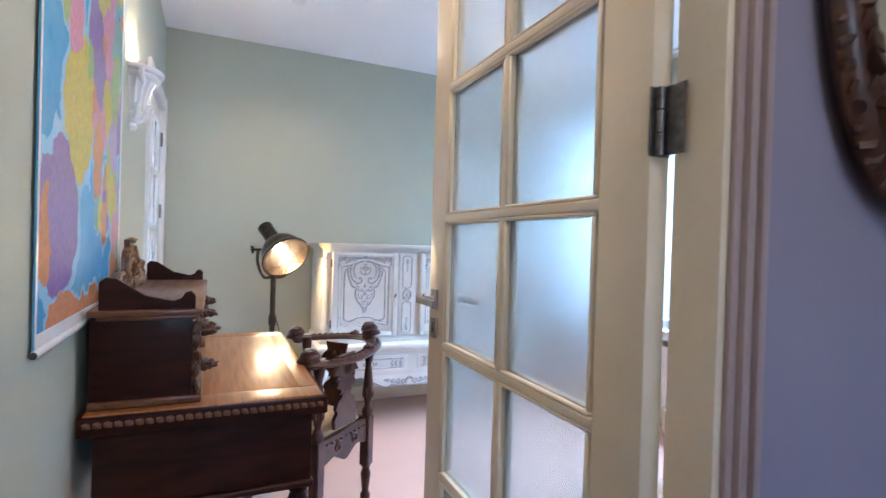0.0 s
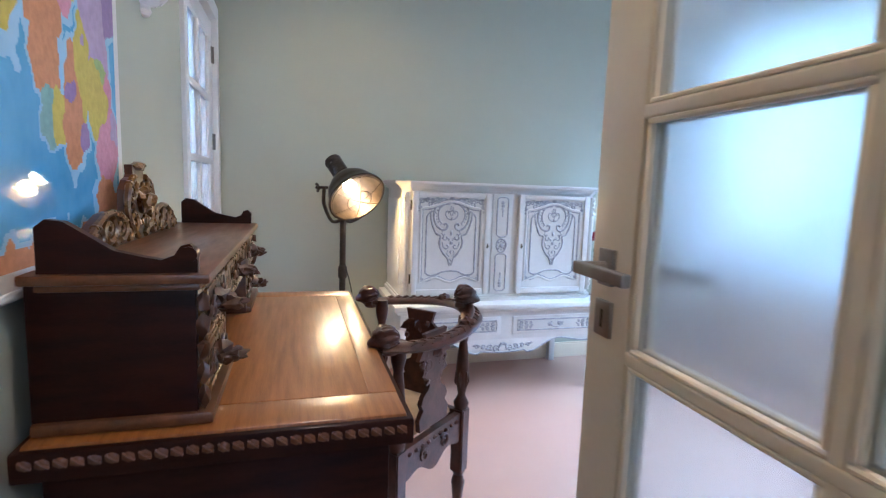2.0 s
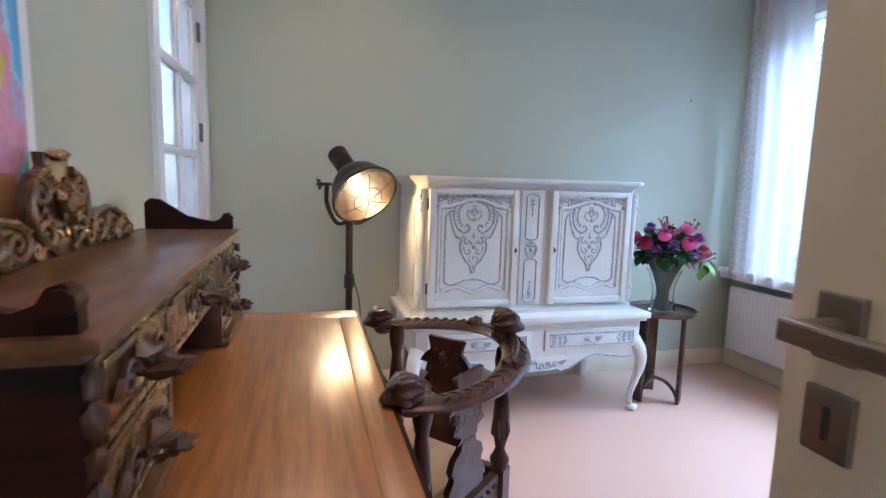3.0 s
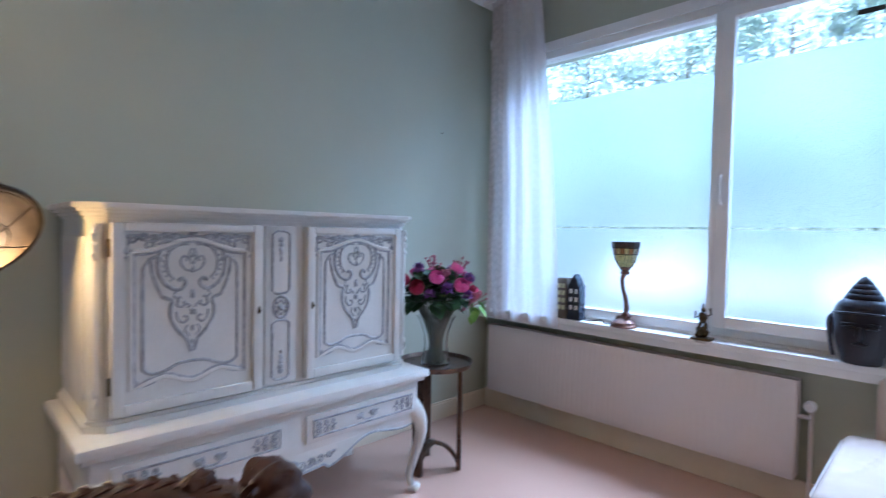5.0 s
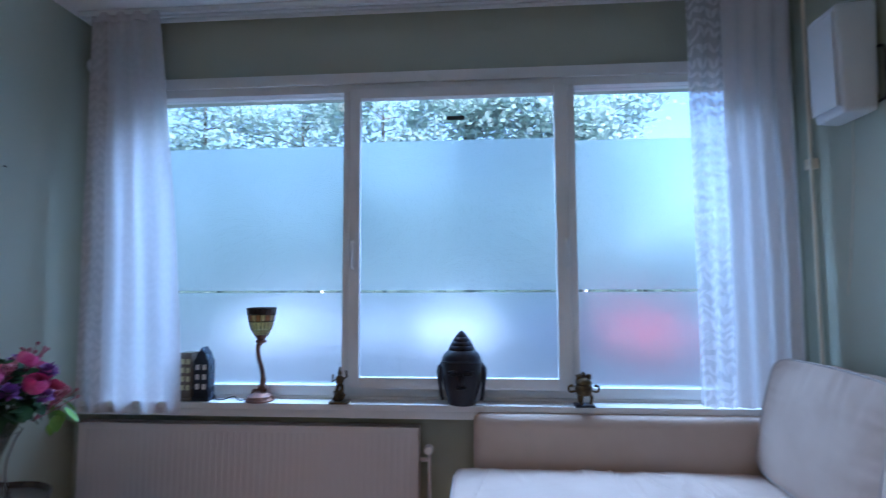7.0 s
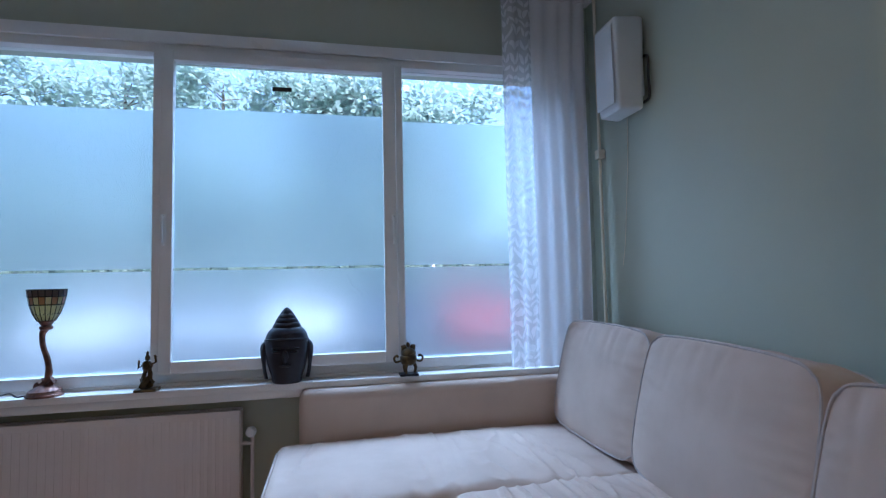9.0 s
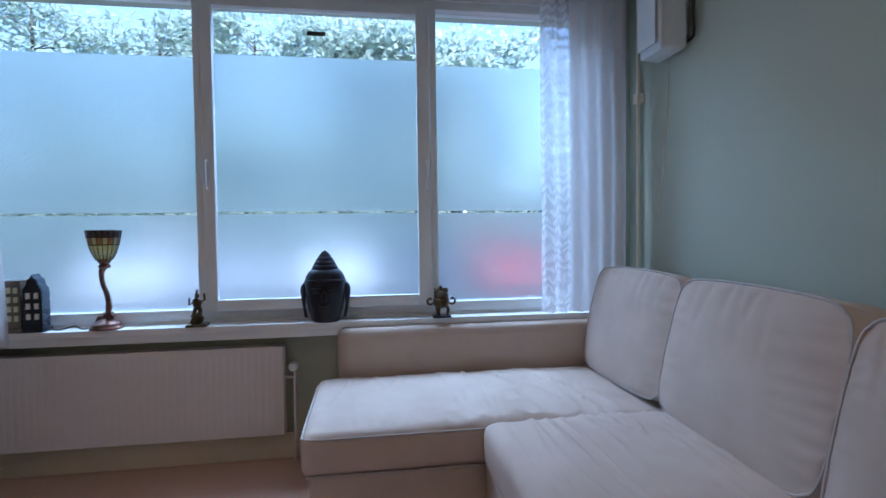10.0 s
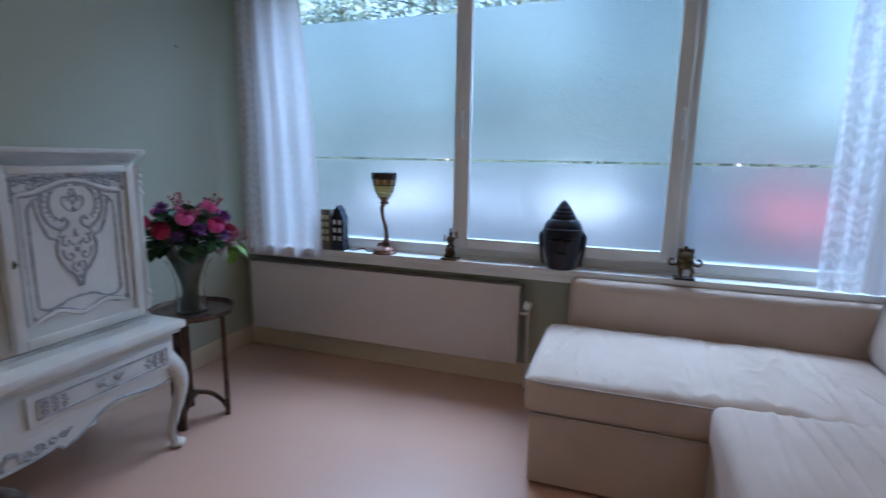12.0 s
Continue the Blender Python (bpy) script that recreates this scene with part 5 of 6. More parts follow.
def rose(bm, at, r, seed):
    """A full round bloom: shells of overlapping petals round a tight heart, opening upwards."""
    rnd = random.Random(seed)
    out = Vector((at[0], at[1] - .04, .12))
    ax = (out.normalized() + Vector((rnd.uniform(-.3, .3), rnd.uniform(-.3, .3), .3))).normalized()
    q = ax.to_track_quat("Z", "Y").to_matrix()
    shells = ((.22, .10, 3), (.38, .30, 3), (.54, .42, 4), (.70, .55, 5), (.86, .72, 5), (1.0, .95, 6))
    for ring, (rad, top, n) in enumerate(shells):
        a0 = rnd.uniform(0, 6)
        for k in range(n):
            a = a0 + 2 * math.pi * k / n + rnd.uniform(-.12, .12)
            half = 1.35 * math.pi / n + .25
            g = []
            for i in range(6):
                for j in range(5):
                    u, v = i / 5 * 2 - 1, j / 4
                    th = 2.2 + (top + .30 * u * u - 2.2) * v
                    rr = rad * (1 + .03 * k / n + (.13 if ring > 1 else .02) * max(0, v - .6) / .4)
                    ang = a + u * half
                    g.append(bm.verts.new(Vector(at) + r * (q @ Vector((rr * math.sin(th) * math.cos(ang), rr * math.sin(th) * math.sin(ang), rr * math.cos(th) * .9 + .12 * (1 - rad))))))
            for i in range(5):
                for j in range(4):
                    bm.faces.new((g[i * 5 + j], g[i * 5 + j + 1], g[i * 5 + j + 6], g[i * 5 + j + 5]))


def leaf(bm, root, tip, w, droop=.02):
    root, tip = Vector(root), Vector(tip)
    d = tip - root
    s = d.cross(Vector((0, 0, 1)))
    s = s.normalized() if s.length > 1e-4 else Vector((1, 0, 0))
    prev = None
    for i in range(6):
        k = i / 5
        c = root + d * k - Vector((0, 0, droop * k * k))
        h = w * math.sin(math.pi * min(.97, k * .9 + .08)) * (1 if i < 5 else .05)
        row = [bm.verts.new(c - s * h + Vector((0, 0, .15 * h))), bm.verts.new(c - Vector((0, 0, .1 * h))), bm.verts.new(c + s * h + Vector((0, 0, .15 * h)))]
        if prev:
            bm.faces.new((prev[0], prev[1], row[1], row[0]))
            bm.faces.new((prev[1], prev[2], row[2], row[1]))
        prev = row


def bouquet():
    z0 = .528
    v = thing("glass_vase", (TX, TY, z0), "clear waisted glass vase holding flower stems", "vase")
    outer = [(.070, 0), (.074, .006), (.066, .05), (.058, .10), (.062, .15), (.080, .21), (.098, .245)]
    inner = [(.094, .245), (.076, .21), (.058, .15), (.054, .10), (.061, .05), (.064, .014), (.01, .012)]
    bm = bmesh.new()
    seg = 36
    rings = [[bm.verts.new((r * math.cos(2 * math.pi * i / seg), r * math.sin(2 * math.pi * i / seg), z)) for i in range(seg)] for r, z in outer + inner]
    for a, b in zip(rings, rings[1:]):
        for i in range(seg):
            bm.faces.new((a[i], a[(i + 1) % seg], b[(i + 1) % seg], b[i]))
    bm.faces.new(rings[0][::-1]), bm.faces.new(rings[-1])
    o = part("vase_glass", bm, GLASS, v, "clear glass")
    o.visible_shadow = False
    f = thing("flower_bouquet", (TX, TY, z0), "full bouquet of pink roses and purple flowers", "flowers")
    rnd = random.Random(5)
    heads = []
    rows = [("rose", PINK, -.105, -.105, .440, .040), ("rose", PINK, .005, -.165, .400, .042), ("rose", PINK, .055, -.085, .475, .038), ("rose", PINK, .165, -.055, .420, .040), ("rose", PINK, -.03, .12, .45, .040), ("rose", PINK, .10, .14, .43, .040),
            ("rose", CRIMSON, .185, -.085, .345, .044), ("rose", CRIMSON, -.175, -.045, .390, .042), ("rose", CRIMSON, -.15, .08, .41, .040), ("rose", CRIMSON, .19, .07, .38, .042),
            ("purple", PURPLE, -.075, -.150, .385, .040), ("purple", PURPLE, .110, -.115, .425, .042), ("purple", PURPLE, .14, .04, .45, .040), ("purple", PURPLE, -.08, .05, .47, .040), ("purple", PURPLE, .065, -.150, .345, .036), ("purple", PURPLE, -.145, -.10, .36, .036),
            ("berry", BERRY, .110, -.06, .485, .050), ("berry", BERRY, .135, -.150, .345, .040), ("berry", BERRY, -.04, -.10, .465, .036), ("berry", BERRY, .03, .07, .50, .045)]
    for k, (kind, mt, x, y, z, r) in enumerate(rows):
        bm = bmesh.new()
        z += .012
        if kind == "rose":
            rose(bm, (x, y, z), r * .86, k)
            part("rose", bm, mt, f, "open rose bloom")
        elif kind == "purple":
            for i in range(110):
                d = Vector((rnd.gauss(0, 1), rnd.gauss(0, 1), rnd.gauss(0, 1))).normalized()
                if d.z > -.5:
                    leaf(bm, Vector((x, y, z)) + d * r * .3, Vector((x, y, z)) + d * r * rnd.uniform(.75, 1.05), .0085, .002)
            part("purple_bloom", bm, mt, f, "frilly purple bloom")
        else:
            for i in range(22):
                p = Vector((x + rnd.gauss(0, r * .5), y + rnd.gauss(0, r * .5), z + rnd.gauss(0, r * .4)))
                lump(bm, p, (.0065, .0065, .0075), .2, 5, 1, i)
                tube(bm, [p, (x * .6, y * .6, z - .09)], .0014, 4)
            part("berry_spray", bm, mt, f, "spray of dusty pink buds")
    for k in range(299):
        a, e = rnd.uniform(0, 2 * math.pi), rnd.uniform(-.35, 1.25)
        d = Vector((math.cos(a) * math.cos(e), math.sin(a) * math.cos(e), math.sin(e)))
        side = d.cross(Vector((rnd.gauss(0, 1), rnd.gauss(0, 1), rnd.gauss(0, 1)))).normalized()
        k_ = rnd.uniform(.55, 1)
        p = Vector((0, 0, .350)) + Vector((d.x * .150, d.y * .150, d.z * .125)) * k_
        bm = bmesh.new()
        leaf(bm, p, p + (d * .55 + side * .75) * rnd.uniform(.045, .07) + Vector((0, 0, -.008)), rnd.uniform(.022, .034), rnd.uniform(.0, .02))
        part("leaf", bm, LEAF, f)
    bm = bmesh.new()
    for i in range(7):
        a = i * 2.4
        root = Vector((.172 + .018 * math.cos(a), -.112 + .018 * math.sin(a), .318 - .012 * i))
        leaf(bm, root, root + Vector((.030 * math.cos(a) + .012, .030 * math.sin(a) - .016, -.045)), .022, .012)
    part("lime_leaf", bm, LIME, f, "bright lime green hanging leaf")
    for k in range(36):
        bm = bmesh.new()
        a = 2 * math.pi * k / 36
        r0 = rnd.uniform(.02, .052)
        b = a + 1.9
        tube(bm, [(r0 * math.cos(a), r0 * math.sin(a), .016), (.03 * math.cos(a + .9), .03 * math.sin(a + .9), .11), (.066 * math.cos(b), .066 * math.sin(b), .235), (.12 * math.cos(b), .12 * math.sin(b), .34)], .0042, 6)
        part("stem", bm, STEM, f)


bouquet()


# ---- radiator ----
def radiator():
    y0, y1, z0, z1, x0, x1 = 2.985, 4.715, .150, .588, 3.470, 3.545
    r = thing("radiator", ((x0 + x1) / 2, (y0 + y1) / 2, z0), "long white panel radiator under the window sill", "radiator")
    L, D = (y1 - y0) / 2, (x1 - x0) / 2
    bm = box(bmesh.new(), -D, -D + .014, -L, L, 0, z1 - z0, .005)
    fp = part("front_panel", bm, RADI, r)
    n = 52
    rib = bpy.data.meshes.new("rib")
    rb = box(bmesh.new(), -D - .0016, -D - .0001, -.0075, .0075, .025, z1 - z0 - .03, .0007, 1)
    rb.to_mesh(rib)
    rb.free()
    rib.materials.append(RADI)
    for k in range(n):
        o = new("rib", rib)
        o.parent = fp
        o.location = (0, -L + .03 + (k + .5) * (2 * L - .06) / n, 0)
    part("back_panel", box(bmesh.new(), D - .014, D, -L, L, 0, z1 - z0, .004), RADI, r)
    for s in (-1, 1):
        part("side_cover", box(bmesh.new(), -D + .014, D - .014, s * L - .004, s * L + .004, .01, z1 - z0 - .002), RADI, r)
    bm = boxes((-D + .014, -D + .020, -L + .004, L - .004, z1 - z0 - .012, z1 - z0), (D - .020, D - .014, -L + .004, L - .004, z1 - z0 - .012, z1 - z0))
    for k in range(110):
        y = -L + .012 + k * (2 * L - .024) / 109
        box(bm, -D + .018, D - .018, y - .0025, y + .0025, z1 - z0 - .008, z1 - z0 - .002)
    part("top_grille", bm, RADI, r, "slotted top grille")
    for y in (-.6, .6):
        part("bracket", box(bmesh.new(), D + .0002, D + .024, y - .02, y + .02, .05, .38), RADI, r)
    v = thing("radiator_valve", (3.50, 2.935, .40), "white thermostatic radiator valve with pipe", "valve")
    bm = lathe(bmesh.new(), [(.010, .0), (.020, .010), (.023, .022), (.023, .045), (.018, .055)], 18, Matrix.Translation((-.006, 0, .090)) @ Matrix.Rotation(radians(-90), 4, "Y"))
    part("thermostat_head", bm, PLASTIC, v)
    bm = tube(bmesh.new(), curve_pts([(0, 0, .095), (0, 0, .02), (.0, -.0, -.20), (.0, 0, -.32), (.02, .01, -.399)], 5), .0085, 8)
    tube(bm, [(0, 0, .03), (0, .052, .03)], .010, 8)
    part("valve_pipe", bm, RADI, v)


radiator()


# ---- sofa ----
def cushion(bm, w, d, h, puff=.025, n=10, wrinkle=.006, seed=0, edge=.03, lay=(5.0, 11.0)):
    """A soft block centred on the origin, base at z = 0, with creases on its top; lay: how close the creases lie along x and y."""
    m = Matrix.Translation((0, 0, h / 2)) @ Matrix.Diagonal((w, d, h, 1))
    r = bmesh.ops.create_cube(bm, size=1, matrix=m)
    bmesh.ops.bevel(bm, geom=list({e for v in r["verts"] for e in v.link_edges}), offset=edge, segments=3, profile=.55, affect="EDGES")
    big = [e for e in bm.edges if e.calc_length() > .09]
    bmesh.ops.subdivide_edges(bm, edges=big, cuts=n, use_grid_fill=True)
    for v in bm.verts:
        u, t = 2 * v.co.x / w, 2 * v.co.y / d
        k = max(0, 1 - u ** 4) * max(0, 1 - t ** 4)
        c = v.co
        p = Vector((c.x * lay[0] + seed, c.y * lay[1] - seed, seed))
        p += Vector((noise.noise(p * .35), noise.noise(p * .35 + Vector((7, 3, 1))), 0)) * 1.6
        crease = max(0.0, 1 - abs(noise.noise(p)) * 3.2) ** 2
        zone = min(1, max(0, .5 + 1.6 * noise.noise(Vector((c.x * 1.7 + seed, c.y * 1.7, 5)))))
        soft = noise.noise(Vector((c.x * 4 + seed, c.y * 6, 2)))
        if c.z > h * .5:
            c.z += puff * k + wrinkle * min(1, k * 2.5) * (1.2 * crease * zone + .35 * soft)
    return bm


def sofa():
    s = thing("corner_sofa", (2.70, 1.95, 0), "beige cotton corner sofa with chaise and loose cushions", "sofa")
    ox, oy = 2.70, 1.95
    B = lambda x0, x1, y0, y1, z0, z1, bv: box(bmesh.new(), x0 - ox, x1 - ox, y0 - oy, y1 - oy, z0, z1, bv, 3)
    part("chaise_base", B(2.672, 3.375, 1.32, 2.785, .015, .300, .012), CLOTH, s, "fitted beige skirt of the chaise")
    part("seat_base", B(1.45, 2.668, DY1 + .02, 2.165, .015, .300, .012), CLOTH, s)
    bm = cushion(bmesh.new(), .715, 1.385, .145, .016, 110, .012, 1.0, .035, (3.0, 13.0))
    bm.transform(Matrix.Translation((3.02 - ox, 2.115 - oy, .300)))
    c1 = part("chaise_cushion", bm, CLOTH, s, "wrinkled beige chaise cushion")
    tube(p := bmesh.new(), [(2.672 - ox, 2.790 - oy, .302), (2.666 - ox, 2.12 - oy, .300), (2.666 - ox, 1.6 - oy, .300)], .004, 6)
    part("piping", p, PIPING, c1)
    edge = [(2.6655 - ox, 1.55 - oy, .431), (2.6645 - ox, 2.0 - oy, .432), (2.6645 - ox, 2.6 - oy, .432), (2.668 - ox, 2.76 - oy, .431), (2.690 - ox, 2.797 - oy, .430), (2.74 - ox, 2.806 - oy, .431), (3.30 - ox, 2.806 - oy, .431)]
    part("piping", tube(bmesh.new(), curve_pts(edge, 6), .0035, 6), PIPING, c1)
    bm = cushion(bmesh.new(), .79, .76, .160, .020, 100, .011, 4.0, .045, (2.6, 19.0))
    bm.transform(Matrix.Translation((2.270 - ox, 1.80 - oy, .300)))
    part("seat_cushion", bm, CLOTH, s, "wrinkled beige seat cushion")
    bm = cushion(bmesh.new(), .42, .76, .160, .020, 60, .011, 6.0, .045, (2.6, 19.0))
    bm.transform(Matrix.Translation((1.662 - ox, 1.80 - oy, .300)))
    part("seat_cushion", bm, CLOTH, s, "wrinkled beige seat cushion")
    # arm under the window and low back along the wall
    bm = B(3.378, 3.545, 1.16, 2.720, .015, .674, .055)
    for v in bm.verts:
        if v.co.z > .5:
            v.co.z += .006 * noise.noise(Vector((0, v.co.y * 3, 1)))
    part("armrest", bm, CLOTH, s, "straight padded arm along the sill")
    part("back_frame", B(1.85, 3.376, 1.14, 1.318, .015, .640, .035), CLOTH, s)
    # leaning back cushions: a face and a band round it, with piping where they meet
    def outline(a, b, w, h):
        soft = 1 - .075 * (a * b) ** 8
        return a * (1 - .05 * b * b) * soft * w / 2, b * (1 - .045 * a * a) * soft * h / 2

    def boxed_cushion(w, h, t, seed):
        bm = bmesh.new()
        bmesh.ops.create_cube(bm, size=2)
        bmesh.ops.subdivide_edges(bm, edges=bm.edges[:], cuts=44, use_grid_fill=True)
        for v in bm.verts:
            a, b, c = v.co
            face = (1 - abs(a) ** 3.2) * (1 - abs(b) ** 3.2)
            th = t / 2 * (.74 + .26 * face ** .8)
            x, y = outline(a, b, w, h)
            side = 1 - max(abs(a), abs(b))
            # gathers running in from the seams, and a soft sag
            run = math.exp(-(1 + b) / .38) * max(0, 1 - abs(noise.noise(Vector((a * 4.2 + seed, b * .7, seed)))) * 3.4) ** 2
            run += .7 * math.exp(-(1 - abs(a)) / .20) * max(0, 1 - abs(noise.noise(Vector((a, b * 5.0 + seed, 3)))) * 3.2) ** 2
            z = c * th
            if c > .999 and side > 0:
                z += (-.013 * run + .006 * noise.noise(Vector((a * 2.2, b * 2.2, seed)))) * min(1, side * 9)
            else:
                k = 1 + .022 * (1 - c * c) + (.006 + .020 * (1 - c * c)) * noise.noise(Vector((a * 7 + seed, b * 7, c * 1.2)))
                x, y = x * k, y * k
            v.co = (x, y, z)
        bm.normal_update()
        return bm

    for k, (xc, yc, w, turn) in enumerate(((3.02, 1.352, .72, 0), (2.300, 1.385, .765, -4), (1.605, DY1 + .165, .44, -2))):
        lean = Matrix.Translation((xc - ox, yc - oy, .690)) @ Matrix.Rotation(radians(turn), 4, "Z") @ Matrix.Rotation(radians(-77), 4, "X")
        bm = boxed_cushion(w, .51, .25, 7.0 + k * 3.7)
        bm.transform(lean)
        cu = part("back_cushion", bm, CLOTH, s, "plump beige back cushion with piping", angle=60)
        for face in (1, -1):
            ring = []
            for i in range(96):
                g = i / 24
                a, b = ((g * 2 - 1, -1), (1, (g - 1) * 2 - 1), (1 - (g - 2) * 2, 1), (-1, 1 - (g - 3) * 2))[int(g)]
                ring.append(lean @ Vector((*outline(a, b, w, .51), face * (.25 / 2 * .74 + .001))))
            part("piping", tube(bmesh.new(), ring, .0042, 6, closed=True), PIPING, cu)


sofa()


# ---- things on the sill ----
SZ = .706
def buddha_head():
    prof = [(.060, 0), (.066, .006), (.070, .030), (.080, .060), (.090, .095), (.096, .135), (.098, .175), (.097, .200), (.092, .222), (.082, .240), (.068, .252), (.063, .256), (.064, .262), (.056, .276), (.053, .278), (.053, .283), (.045, .296), (.042, .298), (.042, .303), (.032, .316), (.029, .318), (.028, .323), (.016, .338), (.004, .347)]
    bm = lathe(bmesh.new(), prof, 36, Matrix.Diagonal((.86, 1, 1, 1)))
    for s in (-1, 1):
        pts = curve_pts([(.004, s * .094, .190), (-.004, s * .106, .165), (-.004, s * .104, .110), (-.002, s * .100, .060), (-.002, s * .092, .020)], 5)
        tube(bm, pts, [.012 + .007 * math.sin(math.pi * min(1, i / 12)) for i in range(len(pts))], 8, .55)
        lump(bm, (-.076, s * .034, .150), (.012, .024, .007), .05, 4, 2)
        lump(bm, (-.078, s * .034, .166), (.010, .028, .004), .05, 4, 2)
    lump(bm, (-.088, 0, .128), (.013, .014, .030), .05, 4, 2)
    lump(bm, (-.078, 0, .086), (.010, .026, .007), .05, 4, 2)
    # smooth cap of hair with a rolled edge over the brow
    tube(bm, [(.86 * .0975 * math.cos(g), .0985 * math.sin(g), .196 + .012 * math.cos(g - math.pi)) for g in (2 * math.pi * k / 40 for k in range(40))], .004, 6, closed=True)
    o = part("buddha_head", bm, BLACKW)
    o.matrix_world = pose(3.455, 2.775, SZ)
    tagged(o, "black carved wooden statue head with pointed crown", "statue")


buddha_head()


def tiffany_lamp():
    t = thing("glass_cup_lamp", (3.475, 3.775, SZ), "small table lamp with upright stained glass cup", "table lamp")
    part("base", lathe(bmesh.new(), [(.068, 0), (.070, .008), (.062, .016), (.060, .024), (.048, .032), (.030, .042), (.016, .050)], 28), COPPER, t)
    bm = tube(bmesh.new(), curve_pts([(0, 0, .045), (.0, -.014, .10), (0, -.006, .16), (.0, .010, .21), (0, .014, .26), (0, .004, .285)], 6), [.014, .013, .012, .012, .013, .014, .014, .013, .012, .012, .012, .012, .012, .012, .011, .011, .011, .011, .011, .011, .011, .011, .011, .011, .012, .012, .013, .013, .014, .014, .016], 10)
    lump(bm, (0, -.014, .06), (.022, .026, .022), .4, 8, 2, 1)
    lump(bm, (0, .014, .045), (.020, .024, .014), .4, 8, 2, 2)
    part("stem", bm, COPPER, t, "slender twisted figure stem")
    part("collar", lathe(bmesh.new(), [(.014, .280), (.024, .285), (.026, .295), (.018, .300), (.026, .312), (.030, .320)], 20), COPPER, t)
    amber = clear_glass("amber_art_glass", (0.74, 0.62, 0.30), .35)
    russet = clear_glass("russet_art_glass", (0.42, 0.13, 0.05), .35)
    dark = clear_glass("brown_art_glass", (0.10, 0.05, 0.03), .35)
    prof = [(.030, .320), (.046, .350), (.058, .390), (.065, .425), (.069, .455)]
    n = 18
    cup = part("cup", lathe(bmesh.new(), [(.029, .318), (.033, .318), (.033, .326), (.029, .326)], 24), COPPER, t, "leaded stained glass cup")
    lead = bmesh.new()
    for k in range(n):
        a0, a1 = 2 * math.pi * k / n + .02, 2 * math.pi * (k + 1) / n - .02
        for i in range(4):
            bm = bmesh.new()
            (r0, z0), (r1, z1) = prof[i], prof[i + 1]
            q = []
            for dr in (0, .003):
                q.append([bm.verts.new(((r + dr) * math.cos(a), (r + dr) * math.sin(a), z)) for r, z, a in ((r0, z0 + .002, a0), (r0, z0 + .002, a1), (r1, z1 - .002, a1), (r1, z1 - .002, a0))])
            bm.faces.new(q[0][::-1]), bm.faces.new(q[1])
            for j in range(4):
                bm.faces.new((q[0][j], q[0][(j + 1) % 4], q[1][(j + 1) % 4], q[1][j]))
            part("glass_piece", bm, dark if i == 3 else (russet if i == 2 and k % 2 else amber), cup, smooth=False)
        a = 2 * math.pi * k / n
        tube(lead, [((r + .002) * math.cos(a), (r + .002) * math.sin(a), z) for r, z in prof], .0022, 5)
    for r, z in prof[2:]:
        tube(lead, [((r + .002) * math.cos(g), (r + .002) * math.sin(g), z) for g in (2 * math.pi * k / 28 for k in range(28))], .0024, 5, closed=True)
    part("leading", lead, GUNMETAL, cup, "dark lead lines")
    bm = tube(bmesh.new(), curve_pts([(0, .062, .006), (-.01, .10, .004), (.01, .14, .016), (-.005, .19, .004), (.01, .24, .004)], 6), .003, 6)
    part("lamp_cord", bm, GUNMETAL, t, "short black cord")


tiffany_lamp()


def canal_houses():
    yel = paint("ceramic_pale_yellow", (0.62, 0.58, 0.34), None, .25, scale=30)
    dk = paint("ceramic_dark_blue", (0.020, 0.024, 0.035), (0.03, 0.036, .05), .22, scale=30)
    for k, (y, mt, w, h, lab) in enumerate(((4.145, paint("ceramic_brown", (.16, .13, .10), None, .25, scale=30), .062, .235, "brown ceramic canal house ornament with yellow windows"), (4.065, dk, .078, .262, "dark blue ceramic canal house ornament with pointed gable"))):
        hs = thing("house_ornament", (3.475, y, SZ), lab, "ornament", group="ceramic canal houses")
        g = [(-w / 2, 0), (w / 2, 0), (w / 2, h * .74), (w * .34, h * .80), (w * .26, h * .90), (w * .1, h * .94), (0, h), (-w * .1, h * .94), (-w * .26, h * .90), (-w * .34, h * .80), (-w / 2, h * .74)]
        if k == 0:
            g = [(-w / 2, 0), (w / 2, 0), (w / 2, h), (-w / 2, h)]
        bm = slab(bmesh.new(), g, .060, Matrix.Translation((-.03, 0, 0)) @ Matrix.Rotation(radians(-90), 4, "Z") @ Matrix.Translation((0, 0, 0)))
        part("house_body", bm, mt, hs)
        part("plinth", box(bmesh.new(), -.036, .036, -w / 2 - .006, w / 2 + .006, 0, .020, .002), mt, hs)
        for r in range(4 if k == 0 else 3):
            for c in (-1, 1):
                z = h * (.22 + .18 * r)
                part("house_window", box(bmesh.new(), -.0335, -.0300, c * w * .22 - .009, c * w * .22 + .009, z, z + .026, .001), yel if k == 0 else WHITE, hs, "painted window")


canal_houses()


